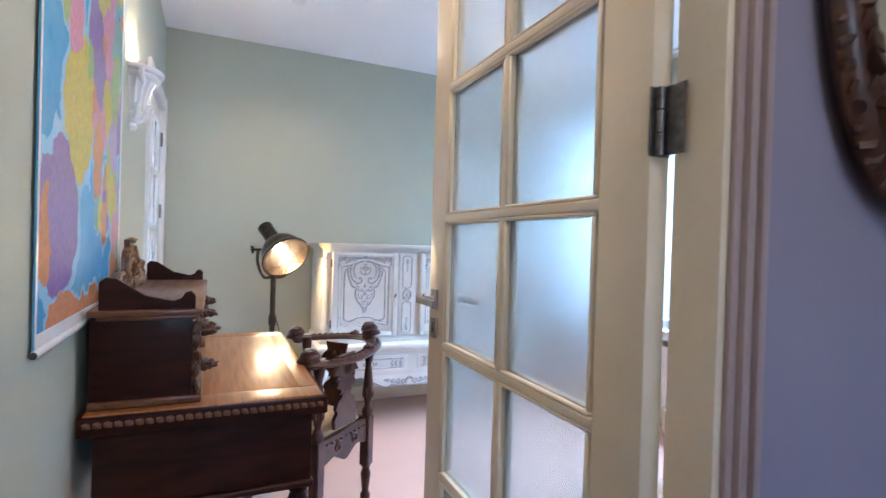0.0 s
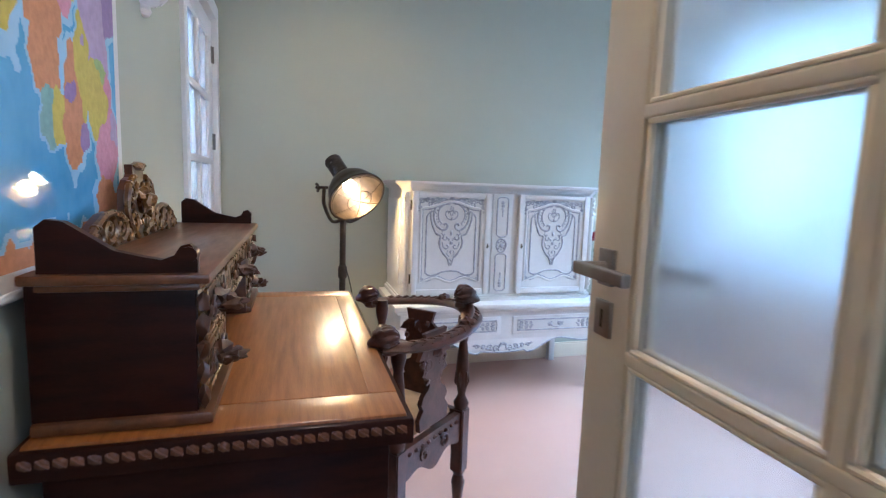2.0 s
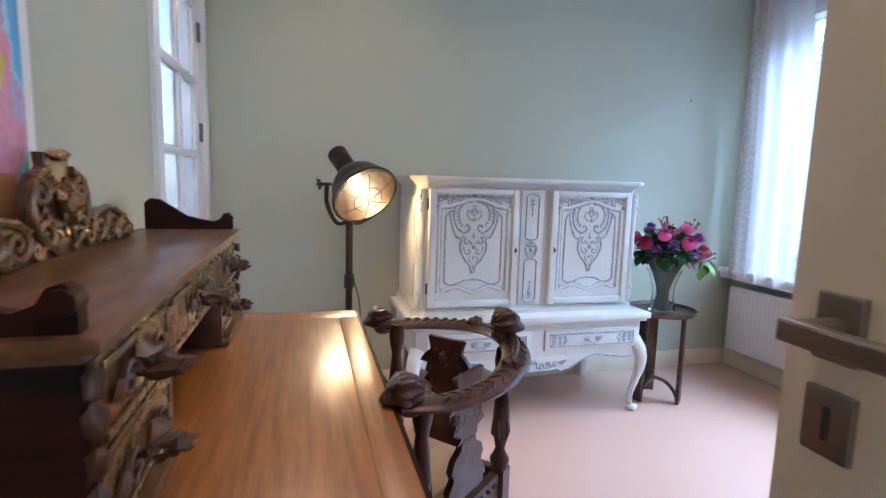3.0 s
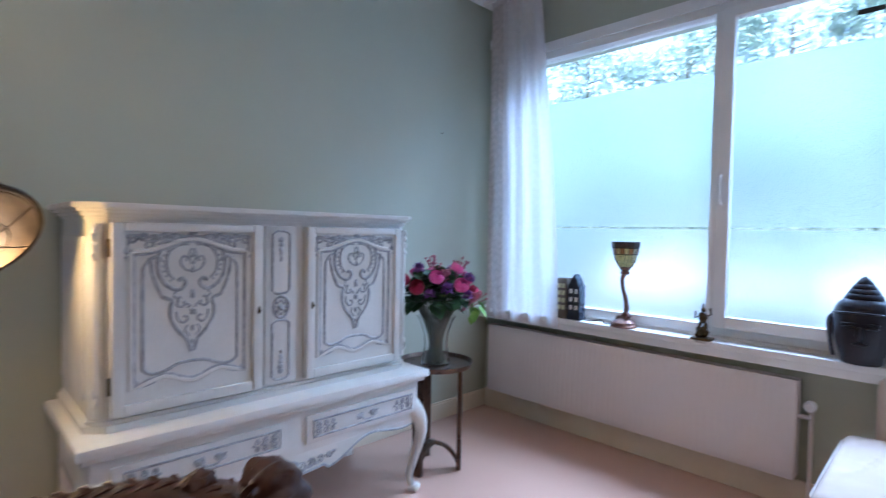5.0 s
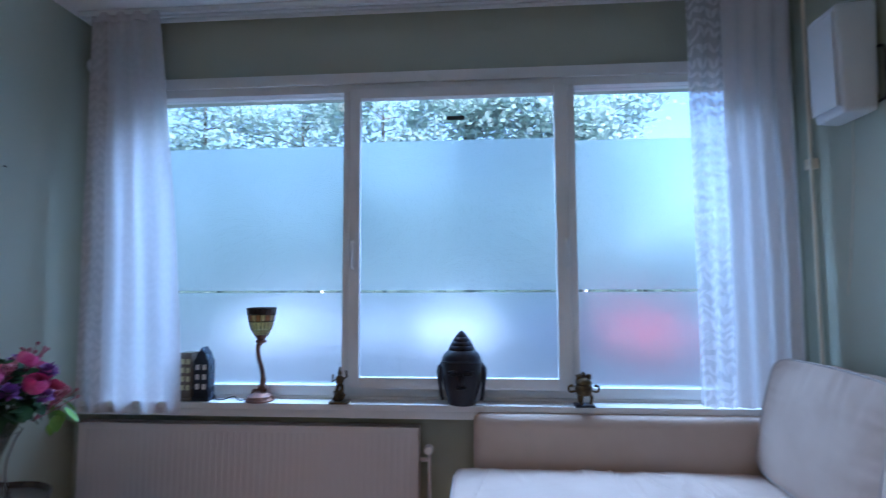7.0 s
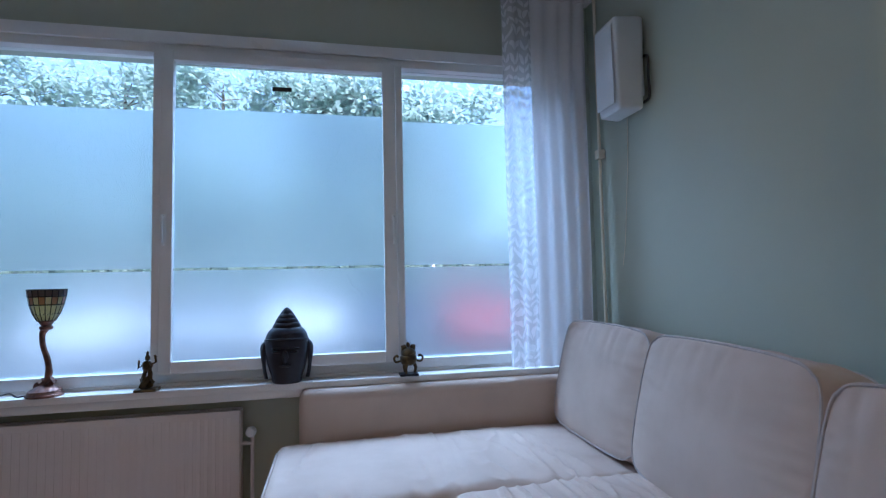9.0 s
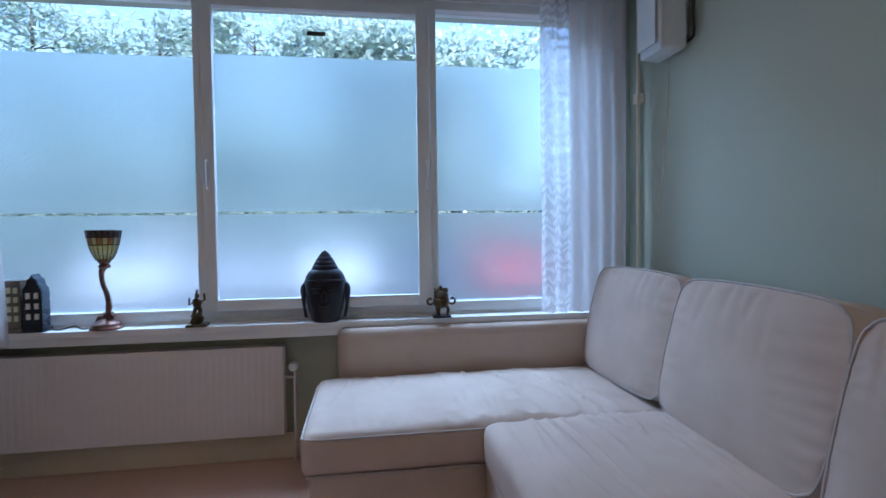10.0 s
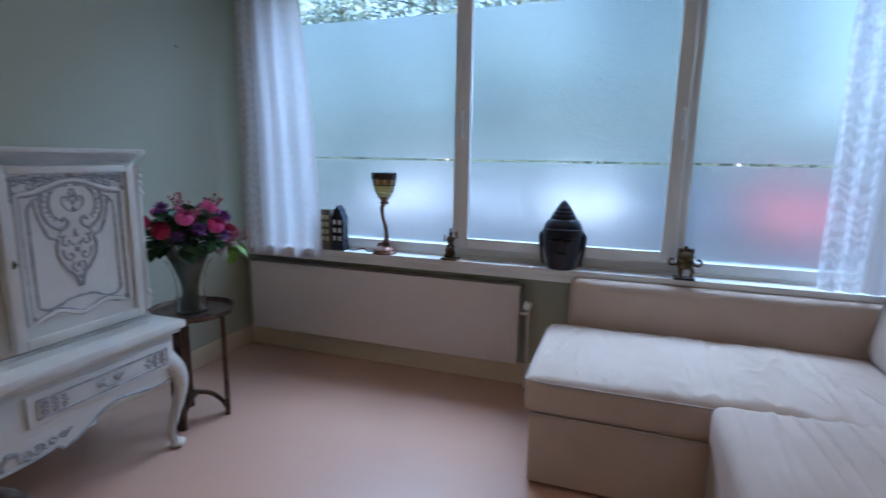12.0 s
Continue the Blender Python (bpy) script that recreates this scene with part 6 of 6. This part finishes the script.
def brass_figure():
    bm = box(bmesh.new(), -.035, .035, -.045, .045, 0, .012, .003)
    lump(bm, (0, 0, .035), (.022, .028, .028), .35, 8, 2, 1)
    tube(bm, [(0, -.008, .03), (0, -.012, .075), (0, .0, .115)], .010, 8)
    tube(bm, [(0, .010, .03), (0, .016, .060), (0, .004, .100)], .009, 8)
    lump(bm, (0, 0, .108), (.016, .020, .024), .2, 7, 2, 2)
    lump(bm, (0, 0, .145), (.011, .011, .014), .1, 6, 2, 3)
    lump(bm, (0, 0, .163), (.007, .007, .012), .1, 6, 1, 3)
    tube(bm, [(0, .016, .115), (0, .036, .10), (0, .034, .135)], .005, 6)
    tube(bm, [(0, -.016, .115), (0, -.034, .125), (0, -.030, .155)], .005, 6)
    o = part("brass_figure", bm, BRASS)
    o.matrix_world = pose(3.445, 3.365, SZ)
    tagged(o, "small dark brass standing deity statue on a base", "statue")


brass_figure()


def incense_burner():
    t = thing("incense_burner", (3.445, 2.205, SZ), "small ornate brass incense burner on three legs", "incense burner")
    part("foot_plate", box(bmesh.new(), -.035, .035, -.045, .045, 0, .010, .002), BLACKW, t, "dark square stand")
    part("bowl", lathe(bmesh.new(), [(.012, .045), (.034, .055), (.042, .075), (.040, .092), (.034, .098), (.038, .104)], 24), BRASS, t)
    for k in range(3):
        a = radians(30 + 120 * k)
        c, s = math.cos(a), math.sin(a)
        part("leg", tube(bmesh.new(), [(.026 * c, .026 * s, .058), (.036 * c, .036 * s, .038), (.030 * c, .030 * s, .011)], [.010, .008, .006], 8), BRASS, t)
    for s in (-1, 1):
        part("handle", tube(bmesh.new(), curve_pts([(0, s * .038, .070), (0, s * .062, .066), (0, s * .070, .085), (0, s * .056, .096), (0, s * .050, .088)], 5), .0055, 7), BRASS, t)
    bm = lathe(bmesh.new(), [(.038, .104), (.036, .116), (.026, .128), (.012, .134)], 20)
    for s in (-1, 1):
        lump(bm, (0, s * .020, .132), (.014, .014, .016), .4, 8, 2, s)
    lump(bm, (0, 0, .146), (.010, .010, .012), .4, 8, 2, 5)
    part("lid", bm, BRASS, t, "domed lid with a small beast")


incense_burner()


# ---- curtains ----
def curtain(name, ytop, ybot, ztop, zbot, folds, label, border=None, x=3.42, amp=.020, seed=0, lacy=0.0):
    t = thing(name, (x, (ybot[0] + ybot[1]) / 2, zbot), label, "curtain")
    cy = (ybot[0] + ybot[1]) / 2
    def sheet(u0, u1, nu, dx=0.0):
        bm = bmesh.new()
        nz = 40
        g = []
        for j in range(nz + 1):
            v = j / nz
            z = zbot + (ztop - zbot) * v
            for i in range(nu + 1):
                u = u0 + (u1 - u0) * i / nu
                e = v ** 1.5
                y = (ybot[0] + (ybot[1] - ybot[0]) * u) * (1 - e) + (ytop[0] + (ytop[1] - ytop[0]) * u) * e
                a = amp * (1 - .45 * v) * (.75 + .4 * noise.noise(Vector((u * 3, v * 1.5, seed))))
                xx = a * math.sin(2 * math.pi * folds * u + 1.2 * noise.noise(Vector((v * 2, u * 2, seed + 4)))) + .010 * noise.noise(Vector((u * 9, v * 4, seed)))
                g.append(bm.verts.new((xx + dx, y - cy, z - zbot)))
        for j in range(nz):
            for i in range(nu):
                k = j * (nu + 1) + i
                bm.faces.new((g[k], g[k + 1], g[k + nu + 2], g[k + nu + 1]))
        return bm
    if border:
        part("lace_border", sheet(*border, 30), SHEERB, t, "open lace border with leaf scrolls")
        lo, hi = (border[1], 1) if border[0] == 0 else (0, border[0])
        part("cloth", sheet(lo, hi, 70), SHEERD, t)
    else:
        part("lace_panel", sheet(0, lacy, 60), SHEERP, t, "patterned lace panel beside the wall")
        part("cloth", sheet(lacy, 1, 60), SHEER, t)
    hd = bmesh.new()
    n = 60
    bm = tube(hd, [(amp * .5 * math.sin(2 * math.pi * folds * i / n), ytop[0] + (ytop[1] - ytop[0]) * i / n - cy, ztop - zbot) for i in range(n + 1)], .012, 6, 2.2, up=(0, 0, 1))
    part("heading_tape", bm, SHEER, t, "gathered heading")
    return t


curtain("curtain_left", (4.700, 4.330), (4.700, 4.150), 2.675, .650, 4, "white sheer lace curtain hanging beside the window corner", seed=1, lacy=.24)
curtain("curtain_right", (1.690, 1.215), (1.685, 1.225), 2.675, .712, 6, "white sheer lace curtain with an open leaf border", border=(0, .34), seed=3)


# ---- on the south wall ----
def air_unit():
    t = thing("wall_speaker", (3.105, Y0, 1.93), "white plastic wall speaker on a bracket", "speaker")
    q = Matrix.Translation((0, .098, 0))
    bm = box(bmesh.new(), -.110, .110, -.075, .070, .0, .44, .022, 3)
    for v in bm.verts:
        if v.co.y > 0:
            v.co.x *= .82
        if v.co.z < .05:
            v.co.y *= .8
    bm.transform(q)
    part("speaker_body", bm, PLASTIC, t)
    bm = box(bmesh.new(), -.075, .075, .0705, .074, .03, .41, .004)
    bm.transform(q)
    part("speaker_grille", bm, PLASTIC, t, "white front grille")
    part("bracket", tube(bmesh.new(), curve_pts([(-.05, .002, .05), (-.11, .012, .06), (-.135, .030, .15), (-.125, .024, .24), (-.05, .002, .27)], 5), .006, 8), GUNMETAL, t, "dark curved wall bracket")
    part("wall_plate", box(bmesh.new(), -.06, .06, .001, .018, .08, .34, .003), PLASTIC, t)


air_unit()
w = thing("wall_pipe", (3.44, Y0, 0), "thin white painted pipe running up the corner", "pipe")
part("pipe", tube(bmesh.new(), [(0, .022, 0), (0, .022, H - .002)], .009, 10), CREAM, w)
part("pipe_clip", box(bmesh.new(), -.022, .022, .001, .040, 1.80, 1.85, .004), CREAM, w, "beige pipe clip")
solid("hanging_cord", tube(bmesh.new(), curve_pts([(3.19, Y0 + .006, 1.95), (3.20, Y0 + .006, 1.75), (3.225, Y0 + .006, 1.55), (3.25, Y0 + .006, 1.35), (3.28, Y0 + .006, 1.22)], 8), .0018, 6), CREAM, "thin white cord hanging from the speaker", "cord", kind="")
solid("alarm_sensor", lump(bmesh.new(), (3.535, 4.775, 2.47), (.030, .030, .045), .04, 4, 3), PLASTIC, "small white alarm sensor in the room corner", "sensor", kind="")

# ---- wall sconce between the map and the glazed door ----
def wall_sconce():
    t = thing("wall_sconce", (X0, 3.32, 1.76), "white fluted plaster wall uplighter shaped like a capital, lit", "wall lamp")
    n, rows = 72, 10

    def half_shell(rings, flutes=0.0):
        """A half-round bowl against the wall with an inner face, scalloped by flutes."""
        bm, grid = bmesh.new(), []
        for r, z, f in rings:
            row = []
            for i in range(n + 1):
                a = math.pi * i / n - math.pi / 2
                k = r - f * abs(math.sin(9 * (a + math.pi / 2)))
                row.append(bm.verts.new((max(.001, k * math.cos(a)), k * math.sin(a) * 1.15, z)))
            grid.append(row)
        for p, q in zip(grid, grid[1:]):
            for i in range(n):
                bm.faces.new((p[i], p[i + 1], q[i + 1], q[i]))
        bmesh.ops.recalc_face_normals(bm, faces=bm.faces)
        return bm
    bell = [(.058 + .034 * (i / rows) ** 2.2, .030 + .135 * i / rows, .009) for i in range(rows + 1)]
    part("fluted_bowl", half_shell(bell + [(r - .014, z, 0) for r, z, f in bell[::-1]]), CEIL, t, "fluted white plaster bowl")
    part("top_moulding", half_shell([(.086, .163, 0), (.104, .166, 0), (.108, .174, 0), (.100, .180, 0), (.100, .186, 0), (.118, .190, 0), (.122, .200, 0), (.118, .208, 0), (.090, .208, 0), (.084, .190, 0), (.080, .165, 0)]), CEIL, t, "stepped white top moulding")
    part("lower_collar", half_shell([(.001, -.045, 0), (.018, -.042, 0), (.026, -.028, 0), (.020, -.014, 0), (.040, -.004, 0), (.058, .010, 0), (.066, .020, 0), (.062, .032, 0), (.040, .034, 0), (.001, .030, 0)]), CEIL, t)
    for sg in (-1, 1):
        bm = tube(bmesh.new(), [(.050, sg * (.105 + u), .176 + v) for u, v in spiral(0, 0, .034, .004, 1.2, 1.8, 26)], [.013 - .006 * i / 25 for i in range(26)], 8)
        part("volute", bm, CEIL, t, "white plaster scroll")
    for i in range(5):
        a = radians(-64 + 32 * i)
        d = Vector((math.cos(a), 1.15 * math.sin(a), 0))
        bm = tube(bmesh.new(), curve_pts([d * .050 + Vector((0, 0, .000)), d * .070 + Vector((0, 0, .030)), d * .082 + Vector((0, 0, .056)), d * .094 + Vector((0, 0, .058))], 4), [.006, .009, .011, .012, .013, .013, .013, .012, .011, .010, .008, .006, .004], 7, .5)
        part("acanthus_leaf", bm, CEIL, t)
    part("bulb", lathe(bmesh.new(), [(.004, .060), (.012, .064), (.012, .100), (.022, .118), (.026, .138), (.018, .158), (.003, .166)], 16, Matrix.Translation((.042, 0, 0))), BULB, t, "glowing warm light bulb")


wall_sconce()

# ---- ceiling spots ----
for k, (sx, sy) in enumerate(SPOTS):
    s = thing("ceiling_spot", (sx, sy, H), "small round recessed ceiling spot, lit", "ceiling light", group="ceiling spots")
    part("ring", lathe(bmesh.new(), [(.030, -.006), (.044, -.006), (.046, -.001), (.030, -.001)], 28), WHITE, s)
    part("spot_lens", lathe(bmesh.new(), [(.002, -.0045), (.029, -.0045), (.029, -.002), (.002, -.002)], 24), SPOTG, s, "glowing lens")

# ---- hall: oval mirror ----
def oval_mirror():
    t = thing("oval_mirror", (1.485, DY0 - .012, 1.77), "oval mirror in a carved dark gilt frame", "mirror")
    a, b = .195, .375
    n = 72
    ring = [((a) * math.cos(2 * math.pi * k / n), -.028, b * math.sin(2 * math.pi * k / n)) for k in range(n)]
    bm = tube(bmesh.new(), ring, .046, 12, .55, up=(0, 1, 0), closed=True)
    fr_ = part("mirror_frame", bm, CARVED, t, "carved brown gilt frame")
    bm = bmesh.new()
    for k in range(n):
        g = 2 * math.pi * k / n
        lump(bm, (a * math.cos(g), -.050, b * math.sin(g)), (.024, .016, .024), .45, 9, 1, k)
        lump(bm, ((a + .034) * math.cos(g + .04), -.036, (b + .034) * math.sin(g + .04)), (.016, .012, .016), .4, 9, 1, k + 9)
    part("frame_carving", bm, CARVED, fr_, "carved leaves")
    bm = bmesh.new()
    f = bm.faces.new([bm.verts.new(((a - .03) * math.cos(2 * math.pi * k / n), -.022, (b - .03) * math.sin(2 * math.pi * k / n))) for k in range(n)])
    if f.normal.y > 0:
        f.normal_flip()
    g = bmesh.ops.extrude_face_region(bm, geom=[f])
    bmesh.ops.translate(bm, verts=[v for v in g["geom"] if isinstance(v, bmesh.types.BMVert)], vec=(0, .016, 0))
    bmesh.ops.recalc_face_normals(bm, faces=bm.faces)
    part("mirror_glass", bm, MIRROR, t, "silvered glass", smooth=False)


oval_mirror()

# ---- small nail in the north wall ----
solid("wall_nail", lump(bmesh.new(), (3.10, Y1 - .004, 1.815), (.006, .005, .006), .1, 4, 1), GUNMETAL, "tiny dark nail in the sage wall", "nail", kind="")

# ---- outside ----
ASPH = paint("asphalt", (0.055, 0.055, 0.06), (0.04, 0.04, 0.045), .85, scale=3, fine=60, bump=.3)
PAVE = paint("paving", (0.26, 0.25, 0.23), (0.20, 0.19, 0.18), .85, scale=4, fine=40, bump=.3)
BARK = paint("bark", (0.20, 0.17, 0.13), (0.13, 0.11, 0.08), .9, scale=8, fine=30, bump=.5)
TREEL = paint("tree_leaf", (0.21, 0.30, 0.25), (0.37, 0.46, 0.41), .6, scale=0.8, fine=8, bump=0)
tn = TREEL.node_tree
tl, tm = tn.nodes.new("ShaderNodeBsdfTranslucent"), tn.nodes.new("ShaderNodeMixShader")
tl.inputs[0].default_value, tm.inputs[0].default_value = (0.50, 0.60, 0.54, 1), 0.55
tn.links.new(tn.nodes["Principled BSDF"].outputs[0], tm.inputs[1])
tn.links.new(tl.outputs[0], tm.inputs[2])
tn.links.new(tm.outputs[0], tn.nodes["Material Output"].inputs[0])
HEDGEL = paint("hedge_leaf", (0.045, 0.075, 0.055), (0.09, 0.12, 0.09), .6, scale=0.8, fine=8, bump=0)
REDP = paint("red_car_paint", (0.45, 0.02, 0.03), None, .25, coat=.8)
WHITEP = paint("white_car_paint", (0.75, 0.75, 0.76), None, .25, coat=.8)
TYRE = paint("tyre_rubber", (0.02, 0.02, 0.02), None, .8)
CARG = paint("car_glass", (0.03, 0.035, 0.04), None, .08)
GZ = -0.50
solid("ground", box(bmesh.new(), X1 + 0.26, 400, -300, 300, GZ - .2, GZ), PAVE, "paved ground outside the window", "ground")
solid("road", box(bmesh.new(), 5.6, 16.0, -120, 120, GZ + .001, GZ + .02), ASPH, "dark asphalt road outside", "road")


def car(name, x, y, mt, label):
    """A small hatchback parked nose to the house."""
    c = thing(name, (x, y, GZ + .02), label, "car", group="parked cars", turn=-90)
    side = [(-1.9, .30), (-1.94, .55), (-1.86, .78), (-1.72, .84), (-.95, .95), (-.35, 1.36), (.05, 1.44), (.95, 1.42), (1.60, 1.05), (1.86, .95), (1.92, .55), (1.88, .30)]
    bm = slab(bmesh.new(), side, 1.64, Matrix.Translation((.82, 0, 0)) @ Matrix.Rotation(radians(90), 4, "Z"))
    for v in bm.verts:
        v.co.x *= 1 - .16 * max(0, v.co.z - .9) / .5
    bmesh.ops.bevel(bm, geom=[e for e in bm.edges if e.calc_face_angle(0) > .6], offset=.05, segments=2, affect="EDGES")
    part("car_body", bm, mt, c)
    for gl, wd in (([(-.90, .97), (-.36, 1.32), (.90, 1.36), (1.45, 1.04)], 1.60),):
        bm = slab(bmesh.new(), gl, wd, Matrix.Translation((wd / 2, 0, 0)) @ Matrix.Rotation(radians(90), 4, "Z"))
        for v in bm.verts:
            v.co.x *= 1.03 - .16 * max(0, v.co.z - .9) / .5
        part("car_window", bm, CARG, c)
    bm = slab(bmesh.new(), [(-.93, .985), (-.40, 1.345), (-.37, 1.335), (-.90, .975)], 1.30, Matrix.Translation((.65, 0, .012)) @ Matrix.Rotation(radians(90), 4, "Z"))
    part("windscreen", bm, CARG, c)
    for yy in (-1.2, 1.2):
        for xx in (-.82, .66):
            bm = lathe(bmesh.new(), [(.28, 0), (.31, .02), (.31, .14), (.28, .16)], 20, Matrix.Translation((xx, yy, .31)) @ Matrix.Rotation(radians(90), 4, "Y"))
            w_ = part("wheel", bm, TYRE, c)
            part("rim", lathe(bmesh.new(), [(.02, -.006), (.19, -.006), (.20, .0), (.20, .166), (.02, .166)], 16, Matrix.Translation((xx, yy, .31)) @ Matrix.Rotation(radians(90), 4, "Y")), STEEL, w_)
    for xx in (-.60, .60):
        part("headlight", lump(bmesh.new(), (xx, -1.84, .70), (.17, .08, .075), .05, 4, 2), PLASTIC, c, "clear headlight")
    part("bumper", box(bmesh.new(), -.78, .78, -1.98, -1.86, .34, .54, .04), GUNMETAL, c)
    return c


BLUEP = paint("dark_blue_car_paint", (0.012, 0.022, 0.06), None, .25, coat=.8)
SILVERP = paint("silver_car_paint", (0.50, 0.51, 0.53), None, .3, 0.5, coat=.8)
for name, y, mt, label in (("red_car", -.75, REDP, "red parked car beyond the frosted window"), ("dark_blue_car", 1.30, BLUEP, "dark blue parked car beyond the frosted window"),
                           ("white_car", 3.25, WHITEP, "white parked car beyond the frosted window"), ("silver_car", 5.30, SILVERP, "silver parked car beyond the frosted window"),
                           ("white_car", 7.40, WHITEP, "white parked car beyond the frosted window"), ("grey_car", -3.0, SILVERP, "silver grey parked car beyond the frosted window")):
    car(name, 13.6, y, mt, label)


def tree(x, y, h, seed):
    rnd = random.Random(seed)
    t = thing("street_tree", (x, y, GZ), "leafy green street tree across the road", "tree", group="street trees")
    bm = tube(bmesh.new(), [(0, 0, 0), (.05, .03, h * .2), (-.04, .06, h * .4), (.03, 0, h * .7), (0, 0, h * .92)], [.20, .17, .14, .08, .02], 10)
    tips = []
    for k in range(30):
        a, z = rnd.uniform(0, 6.28), h * rnd.uniform(.30, .88)
        L = rnd.uniform(.9, 2.4)
        p1 = Vector((math.cos(a) * L * .5, math.sin(a) * L * .5, z + .35))
        p2 = Vector((math.cos(a) * L, math.sin(a) * L, z + rnd.uniform(.4, .9)))
        tube(bm, [(0, 0, z), p1, p2], [.022, .014, .006], 5)
        tips += [p1, p2, (p1 + p2) / 2]
    part("trunk", bm, BARK, t)
    verts, faces = [], []
    for k in range(5600):
        c = tips[rnd.randrange(len(tips))] + Vector((rnd.gauss(0, .45), rnd.gauss(0, .5), rnd.gauss(0, .40)))
        d = Vector((rnd.gauss(0, 1), rnd.gauss(0, 1), rnd.gauss(0, .6))).normalized()
        s = d.orthogonal().normalized() * rnd.uniform(.06, .11)
        d = d * rnd.uniform(.10, .17)
        b = len(verts)
        verts += [c - d, c + s, c + d, c - s]
        faces.append((b, b + 1, b + 2, b + 3))
    me = bpy.data.meshes.new("crown")
    me.from_pydata([tuple(v) for v in verts], [], faces)
    me.materials.append(TREEL)
    o = new("crown", me)
    o.parent = t
    o["kind"] = "stuff"


for k, (x, y, h) in enumerate(((18.0, 12.4, 9.6), (19.0, 9.2, 9.2), (18.0, 6.0, 8.8), (19.2, 3.2, 9.4), (18.4, .6, 8.8), (19.2, -1.3, 8.6), (20.0, -10.6, 8.2), (18.5, 16.0, 9.8))):
    tree(x, y, h, k + 2)


def hedge():
    rnd = random.Random(9)
    t = thing("hedge", (16.8, 2.0, GZ), "dense green hedge along the far side of the road", "hedge")
    core = bmesh.new()
    for k in range(26):
        lump(core, (rnd.uniform(-.15, .15), -12.5 + k, 1.2), (.60, .80, (.5 if -11 < k - 12.5 < -5.5 else 1) * 1.6 + 1.3 * abs(noise.noise(Vector((k * .37, 2, 0))) * 2)), .2, 9, 2, k)
    part("hedge_core", core, HEDGEL, t)
    verts, faces = [], []
    for k in range(16000):
        c = Vector((rnd.gauss(-.3, .35), rnd.uniform(-13, 13), rnd.uniform(.05, 1)))
        c.z *= (.45 if -11 < c.y < -5.5 else 1) * 2.9 + 2.6 * abs(noise.noise(Vector(((c.y + 12.5) * .37, 2, 0))) * 2)
        d = Vector((rnd.gauss(0, 1), rnd.gauss(0, 1), rnd.gauss(0, 1))).normalized()
        s = d.orthogonal().normalized() * rnd.uniform(.03, .05)
        d = d * rnd.uniform(.05, .09)
        b = len(verts)
        verts += [tuple(c - d), tuple(c + s), tuple(c + d), tuple(c - s)]
        faces.append((b, b + 1, b + 2, b + 3))
    me = bpy.data.meshes.new("hedge_leaves")
    me.from_pydata(verts, [], faces)
    me.materials.append(HEDGEL)
    o = new("hedge_leaves", me)
    o.parent = t
    o["kind"] = "stuff"


hedge()
pl = thing("lamp_post", (15.8, -.30, GZ), "thin pale street lamp post", "lamp post")
part("post", tube(bmesh.new(), [(0, 0, 0), (0, 0, 5.6)], .055, 10), PLASTIC, pl)
